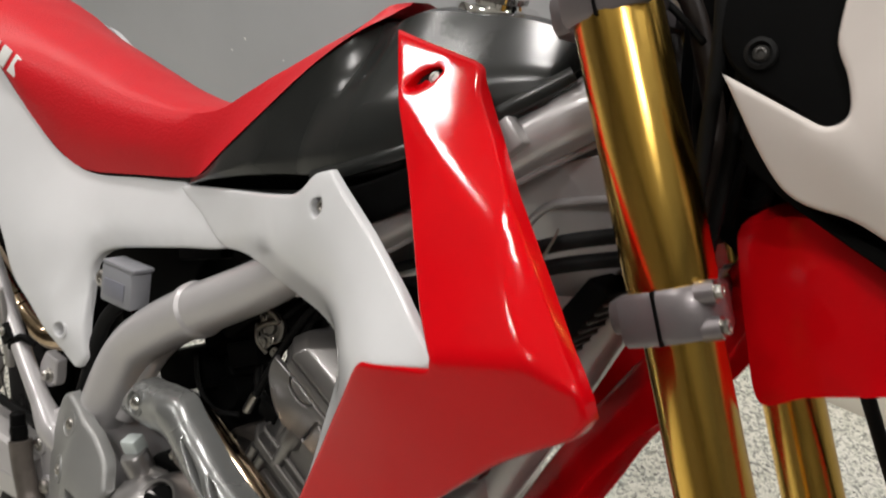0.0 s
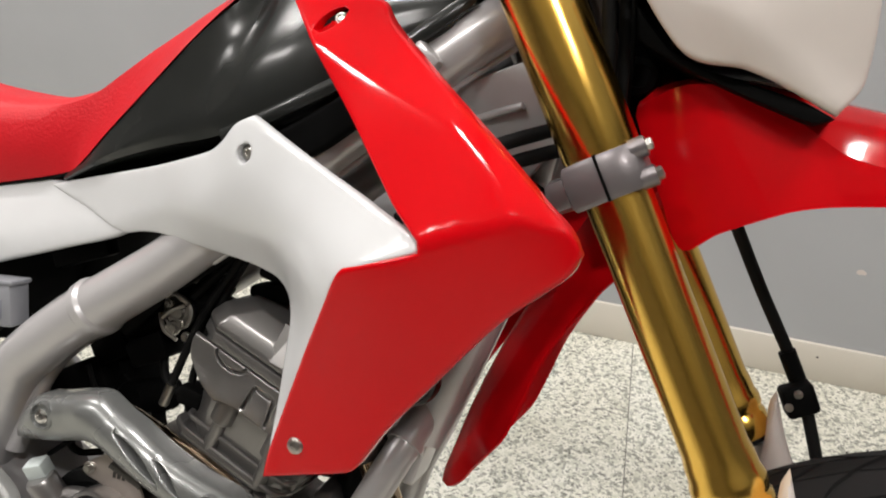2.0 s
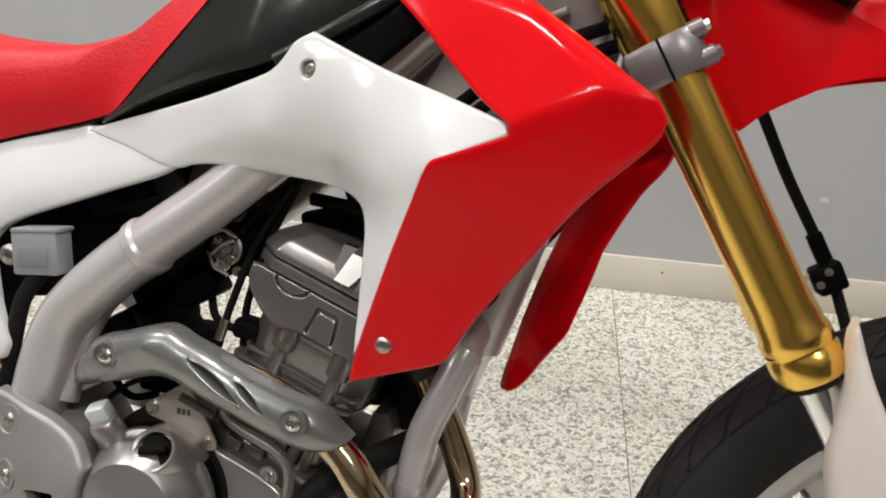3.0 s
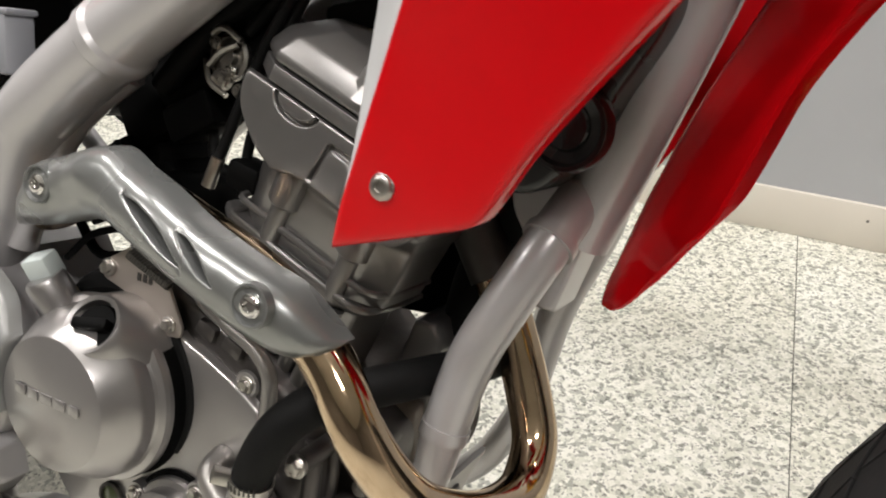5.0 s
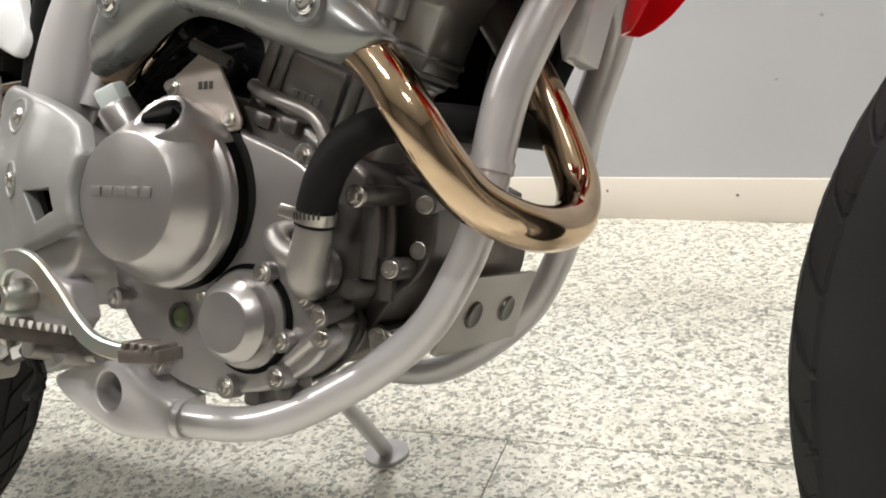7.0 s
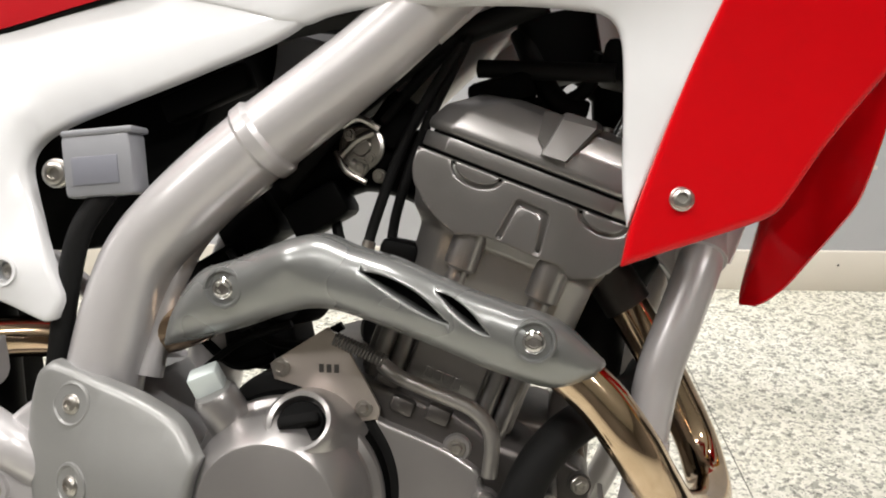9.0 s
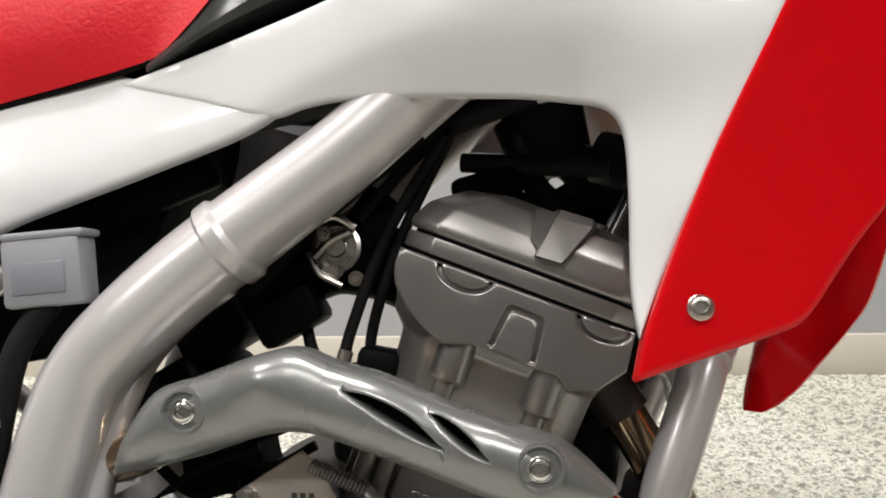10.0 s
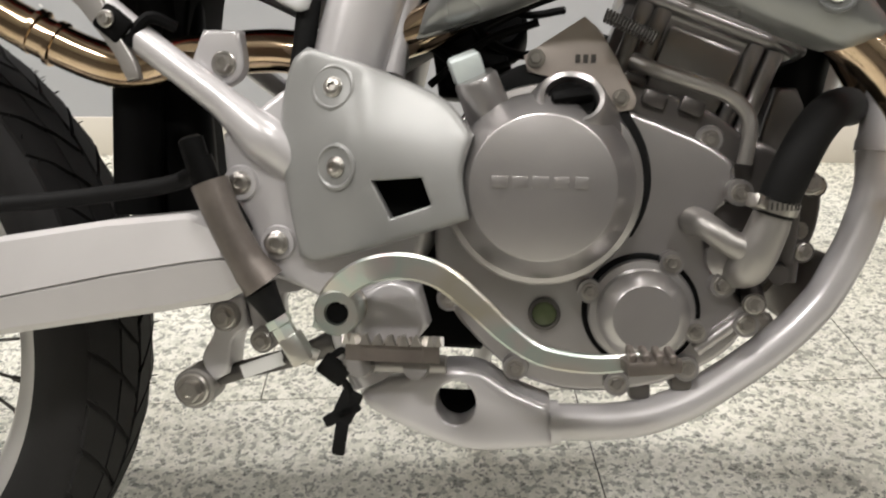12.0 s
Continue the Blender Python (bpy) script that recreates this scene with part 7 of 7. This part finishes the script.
# ---- intake, cooling and cables between engine and tank ----
def inner_parts():
    bm = bmesh.new()
    tube(bm, [(-0.555, 0.02, 0.690), (-0.52, 0.02, 0.705), (-0.485, 0.02, 0.715), (-0.45, 0.02, 0.71), (-0.42, 0.02, 0.70)], [0.033, 0.030, 0.028, 0.028, 0.03], 24)
    tb = part("throttle_body", bm, BLACK, bike, "black throttle body")
    bm = bmesh.new()
    lathe(bm, [(0.0, 0.0), (0.020, 0.0), (0.0215, 0.004), (0.0215, 0.008), (0.018, 0.0095), (0.0175, 0.006), (0.009, 0.006), (0.008, 0.011), (0.0, 0.011)], (-0.488, -0.008, 0.716), (0, -1, 0.1), 32)
    pl = part("throttle_pulley", bm, STEEL, tb, "silver throttle cable pulley")
    bm = bmesh.new()
    tube(bm, [(-0.476, -0.018, 0.730), (-0.492, -0.020, 0.722), (-0.506, -0.020, 0.708)], 0.004, 8)
    tube(bm, [(-0.497, -0.019, 0.700), (-0.484, -0.019, 0.694)], 0.007, 10, smooth=False)
    part("pulley_arm", bm, STEEL, pl)
    pl.matrix_basis = Matrix.Translation((-0.478, -0.014, 0.720)) @ Matrix.Scale(0.82, 4) @ Matrix.Translation((0.488, 0.008, -0.716))
    bolt(pl, (-0.488, -0.020, 0.698), size=1.2)
    bm = bmesh.new()
    box(bm, (0.03, 0.03, 0.04), Matrix.Translation((-0.455, 0.0, 0.742)) @ pose(0, 0, 0, 0, 35, 0), 0.005)
    box(bm, (0.05, 0.04, 0.03), Matrix.Translation((-0.515, 0.0, 0.672)) @ pose(0, 0, 0, 0, -30, 0), 0.006)
    part("throttle_sensor", bm, BLACK, tb)
    for k, (pts, r) in enumerate((
        ([(-0.462, -0.02, 0.740), (-0.42, -0.02, 0.785), (-0.37, -0.03, 0.82), (-0.31, -0.03, 0.86)], 0.0045),
        ([(-0.40, -0.035, 0.795), (-0.44, -0.03, 0.73), (-0.465, -0.03, 0.665), (-0.472, -0.035, 0.635)], 0.0042),
        ([(-0.395, -0.03, 0.80), (-0.43, -0.025, 0.73), (-0.452, -0.02, 0.665), (-0.455, -0.02, 0.62)], 0.0040),
        ([(-0.55, -0.035, 0.705), (-0.50, -0.035, 0.755), (-0.44, -0.035, 0.80), (-0.36, -0.04, 0.84)], 0.0085),
        ([(-0.54, -0.02, 0.690), (-0.49, -0.02, 0.745), (-0.42, -0.02, 0.795), (-0.34, -0.03, 0.825)], 0.0095),
        ([(-0.36, 0.01, 0.81), (-0.345, 0.0, 0.775), (-0.33, 0.0, 0.755), (-0.31, 0.005, 0.748)], 0.009),
        ([(-0.30, -0.01, 0.79), (-0.31, 0.0, 0.765), (-0.335, 0.0, 0.753), (-0.36, 0.005, 0.758)], 0.0055),
        ([(-0.29, -0.03, 0.772), (-0.34, -0.02, 0.776), (-0.39, -0.01, 0.78)], 0.007),
        ([(-0.505, 0.0, 0.67), (-0.497, -0.005, 0.645), (-0.48, -0.01, 0.636), (-0.455, -0.01, 0.635)], 0.0045),
    )):
        bm = bmesh.new()
        tube(bm, pts, r, 10)
        part("cable" if r < 0.005 else "rubber_hose", bm, RUBBER, bike, "black cable" if r < 0.005 else "black rubber hose")
    bm = bmesh.new()
    tube(bm, [(-0.468, -0.034, 0.650), (-0.474, -0.036, 0.628)], 0.0052, 10, smooth=False)
    part("cable_adjuster", bm, STEEL, bike, "silver cable adjuster")
    for k, (size, at, rot) in enumerate((((0.06, 0.06, 0.05), (-0.33, 0.03, 0.80), -10), ((0.08, 0.07, 0.05), (-0.52, 0.03, 0.76), -35), ((0.05, 0.06, 0.06), (-0.585, 0.03, 0.668), -30), ((0.04, 0.06, 0.03), (-0.28, 0.0, 0.78), 15), ((0.05, 0.03, 0.022), (-0.372, -0.01, 0.762), -15), ((0.10, 0.07, 0.05), (-0.62, 0.03, 0.60), -30), ((0.030, 0.03, 0.022), (-0.447, -0.02, 0.640), 10))):
        bm = bmesh.new()
        box(bm, size, Matrix.Translation(at) @ pose(0, 0, 0, 0, rot, 0), 0.006)
        part("wiring_block", bm, BLACK, bike, "black plastic wiring block")
    for at, r in (((-0.470, 0.02, 0.575), 0.020), ((-0.550, 0.005, 0.600), 0.022), ((-0.585, 0.01, 0.628), 0.022)):
        bm = bmesh.new()
        lathe(bm, [(0.0, 0.0), (r * 0.8, 0.0), (r, -0.006), (r, -0.07), (0.0, -0.07)], at, (0, -1, 0.1), 24)
        part("starter_motor", bm, BLACK, bike, "black starter motor housing")
    bm = bmesh.new()
    slab(bm, [(-0.61, 0, 0.605), (-0.57, 0, 0.632), (-0.55, 0, 0.615), (-0.545, 0, 0.58), (-0.535, 0, 0.55), (-0.50, 0, 0.535), (-0.60, 0, 0.54)], 0.012, 0.06, bevel=0.006)
    part("gearbox_breather", bm, BLACK, bike, "black plastic cover behind the engine")
    for pts, r in (([(-0.575, -0.03, 0.60), (-0.55, -0.035, 0.575), (-0.52, -0.03, 0.57), (-0.49, -0.03, 0.585)], 0.0035), ([(-0.60, -0.04, 0.575), (-0.57, -0.045, 0.555), (-0.54, -0.04, 0.56)], 0.004), ([(-0.585, -0.02, 0.64), (-0.56, -0.03, 0.615), (-0.53, -0.03, 0.60), (-0.50, -0.02, 0.605)], 0.003)):
        bm = bmesh.new()
        tube(bm, pts, r, 8)
        part("cable", bm, RUBBER, bike, "black cable")
    for at, sz in (((-0.498, -0.022, 0.728), 0.9), ((-0.478, -0.022, 0.706), 0.8), ((-0.470, -0.02, 0.690), 1.0)):
        bolt(pl, at, size=sz)
    for pts, r in (([(-0.505, -0.020, 0.735), (-0.488, -0.024, 0.742), (-0.470, -0.022, 0.733)], 0.0032), ([(-0.512, -0.018, 0.712), (-0.500, -0.024, 0.694), (-0.482, -0.022, 0.684)], 0.0028)):
        bm = bmesh.new()
        tube(bm, pts, r, 8)
        part("pulley_arm", bm, STEEL, pl)
    # oxygen sensor and lines near the starter
    bm = bmesh.new()
    box(bm, (0.022, 0.018, 0.020), Matrix.Translation((-0.569, -0.096, 0.553)) @ pose(0, 0, 0, 18, -22, 10), 0.003)
    part("sensor_plug", bm, surface("pale_green_plastic", (0.60, 0.66, 0.65), 0.3), bike, "pale green sensor connector")
    for pts in ([(-0.56, -0.06, 0.585), (-0.53, -0.06, 0.600), (-0.50, -0.055, 0.612)], [(-0.60, -0.05, 0.545), (-0.56, -0.06, 0.575), (-0.52, -0.06, 0.59)]):
        bm = bmesh.new()
        tube(bm, pts, 0.003, 8)
        part("cable", bm, RUBBER, bike, "black cable")
    # radiator, shroud inner duct and round fan cover
    bm = bmesh.new()
    m = Matrix.Translation((-0.172, 0.035, 0.83)) @ pose(0, 0, 0, 0, 24, 0)
    box(bm, (0.022, 0.15, 0.17), m, 0.004)
    rd = part("radiator", bm, BLACK, bike, "black finned radiator")
    fin = bmesh.new()
    box(fin, (0.0012, 0.145, 0.165), Matrix())
    fm = finish(fin, "radiator_fin", DARK_STEEL)
    for i in range(16):
        piece("radiator_fin", fm, rd, m @ Matrix.Translation((0.0118, 0, -0.075 + i * 0.010)) @ Matrix.Diagonal((1.5, 1, 0.012, 1)))
    bm = bmesh.new()
    slab(bm, [(-0.285, 0, 0.700), (-0.270, 0, 0.674), (-0.246, 0, 0.668), (-0.228, 0, 0.666), (-0.211, 0, 0.670), (-0.198, 0, 0.682), (-0.186, 0, 0.698), (-0.174, 0, 0.731), (-0.150, 0, 0.79), (-0.17, 0, 0.84), (-0.23, 0, 0.80)], -0.062, -0.02, bevel=0.006)
    du = part("fan_shroud", bm, TANK_BLACK, rd, "black plastic fan shroud")
    du.matrix_basis = Matrix.Translation((-0.019, 0.037, 0.004))
    bm = bmesh.new()
    ax = V(-0.12, -0.98, -0.1)
    lathe(bm, [(0.0, -0.004), (0.0285, -0.004), (0.0285, 0.004), (0.0268, 0.0065), (0.0240, 0.0065), (0.0222, 0.003), (0.0160, 0.002), (0.0140, 0.004), (0.0, 0.0042)], (-0.1975, -0.062, 0.7135), ax, 40)
    part("fan_hub", bm, GLOSS_BLACK, du, "glossy black round fan hub")
    bm = bmesh.new()
    tube(bm, [(-0.235, 0.055, 0.745), (-0.252, 0.058, 0.690), (-0.268, 0.066, 0.640), (-0.290, 0.075, 0.590), (-0.300, 0.080, 0.530)], 0.024, 18)
    part("rubber_hose", bm, RUBBER, bike, "black rubber radiator hose")
    # added black block that keeps the gap between head and down tube dark
    bm = bmesh.new()
    slab(bm, [(-0.300, 0, 0.700), (-0.240, 0, 0.730), (-0.235, 0, 0.660), (-0.262, 0, 0.600), (-0.290, 0, 0.540), (-0.385, 0, 0.530), (-0.385, 0, 0.650)], 0.095, 0.130, bevel=0.006)
    part("coolant_tank", bm, BLACK, bike, "black block added to fill the dark gap beside the engine")
    bm = bmesh.new()
    slab(bm, [(-0.304, 0, 0.46), (-0.300, 0, 0.53), (-0.308, 0, 0.552), (-0.325, 0, 0.552), (-0.335, 0, 0.50)], 0.03, 0.08, bevel=0.004)
    part("front_engine_mount", bm, ENGINE, bike)
    # coil and its lead over the front of the head
    bm = bmesh.new()
    slab(bm, [(-0.304, 0, 0.792), (-0.262, 0, 0.796), (-0.246, 0, 0.785), (-0.248, 0, 0.730), (-0.262, 0, 0.722), (-0.300, 0, 0.726)], 0.095, 0.122, bevel=0.005)
    k = part("ignition_coil", bm, BLACK, bike, "black plastic ignition coil above the engine")
    bm = bmesh.new()
    tube(bm, [(-0.300, 0.100, 0.770), (-0.318, 0.085, 0.785), (-0.332, 0.070, 0.775), (-0.338, 0.060, 0.755)], 0.0045, 10)
    part("coil_lead", bm, RUBBER, k, "black coil lead")


inner_parts()

# ---- skirting boards, wall chips and floor tiles ----
def baseboard():
    bb = new("baseboard")
    tagged(bb, "cream skirting boards along the grey wall", "baseboard", kind="structure")
    xs = [X0, -2.985, -1.785, -0.586, 0.614, 1.814, X1]
    for a, b in zip(xs, xs[1:]):
        bm = bmesh.new()
        box(bm, (b - a - 0.0012, 0.010, 0.096), Matrix.Translation(((a + b) / 2, WALL_Y - 0.0048, 0.048)), 0.0015)
        s = part("skirting_board", bm, BASE_VINYL, bb)
    for x in (-1.40, -1.05, -0.61, -0.558, -0.275, 0.01, 0.30, 0.75, 1.2):
        bm = bmesh.new()
        lathe(bm, [(0.0, 0.0), (0.0028, 0.0), (0.0022, 0.001), (0.0, 0.0011)], (x, WALL_Y - 0.0099, 0.062 + 0.004 * math.sin(x * 9)), (0, -1, 0), 10)
        part("nail_head", bm, DARK_STEEL, bb)


baseboard()
for k, (x, z, s) in enumerate(((0.341, 0.288, 0.010), (-1.95, 0.40, 0.006), (-2.02, 0.35, 0.005), (-1.78, 0.37, 0.004), (-1.62, 0.36, 0.005), (-0.2, 0.30, 0.004), (-0.12, 0.42, 0.005))):
    chip(None, x, z, s, k, (GUARD_WHITE, DIAL_WHITE, SCUFF)[min(k, 1) + (k > 4)], "wall_chip")


def tiles():
    size, gap = 0.873, 0.0016
    bm = bmesh.new()
    box(bm, (size - gap, size - gap, 0.02), Matrix.Translation((0, 0, -0.01)), 0.0006, 1)
    me = finish(bm, "tile", TERRAZZO)
    grid = pose(-0.107, WALL_Y, 0, 0, 0, 6.5)
    h = (size - gap) / 2
    for j in range(-1, 8):
        for i in range(-7, 7):
            m = grid @ Matrix.Translation(((i + 0.5 + (0.5 if j % 2 else 0.0)) * size, -(j + 0.5) * size, 0))
            ring = [m @ V(x, y, 0) for x, y in ((-h, -h), (h, -h), (h, h), (-h, h))]
            cut = ring
            for n, d in ((V(1, 0, 0), X0), (V(-1, 0, 0), -X1), (V(0, 1, 0), Y0), (V(0, -1, 0), -WALL_Y)):
                out = []
                for p, q in zip(cut, cut[1:] + cut[:1]):
                    a, e = n.dot(p) - d, n.dot(q) - d
                    if a >= 0:
                        out.append(p)
                    if (a > 0 > e) or (a < 0 < e):
                        out.append(p.lerp(q, a / (a - e)))
                cut = out
            if len(cut) < 3:
                continue
            if cut == ring:
                piece("tile", me, floor, m)
                continue
            bm = bmesh.new()
            back = m.inverted()
            skin(bm, [[back @ p + V(0, 0, z) for p in cut] for z in (-0.02, 0.0)])
            piece("tile", finish(bm, "tile", TERRAZZO), floor, m)


tiles()


# ---- no piece deeper than thing, part and piece of a part ----
def flatten(thing):
    for top in thing.children:
        for ob in list(top.children_recursive):
            m, up = ob.matrix_basis.copy(), ob.parent
            while up != top:
                m, up = up.matrix_basis @ m, up.parent
            ob["place"] = [c for row in m for c in row]
        for ob in list(top.children_recursive):
            v = list(ob["place"])
            ob.parent, ob.matrix_basis = top, Matrix([v[0:4], v[4:8], v[8:12], v[12:16]])
            del ob["place"]


flatten(bike)
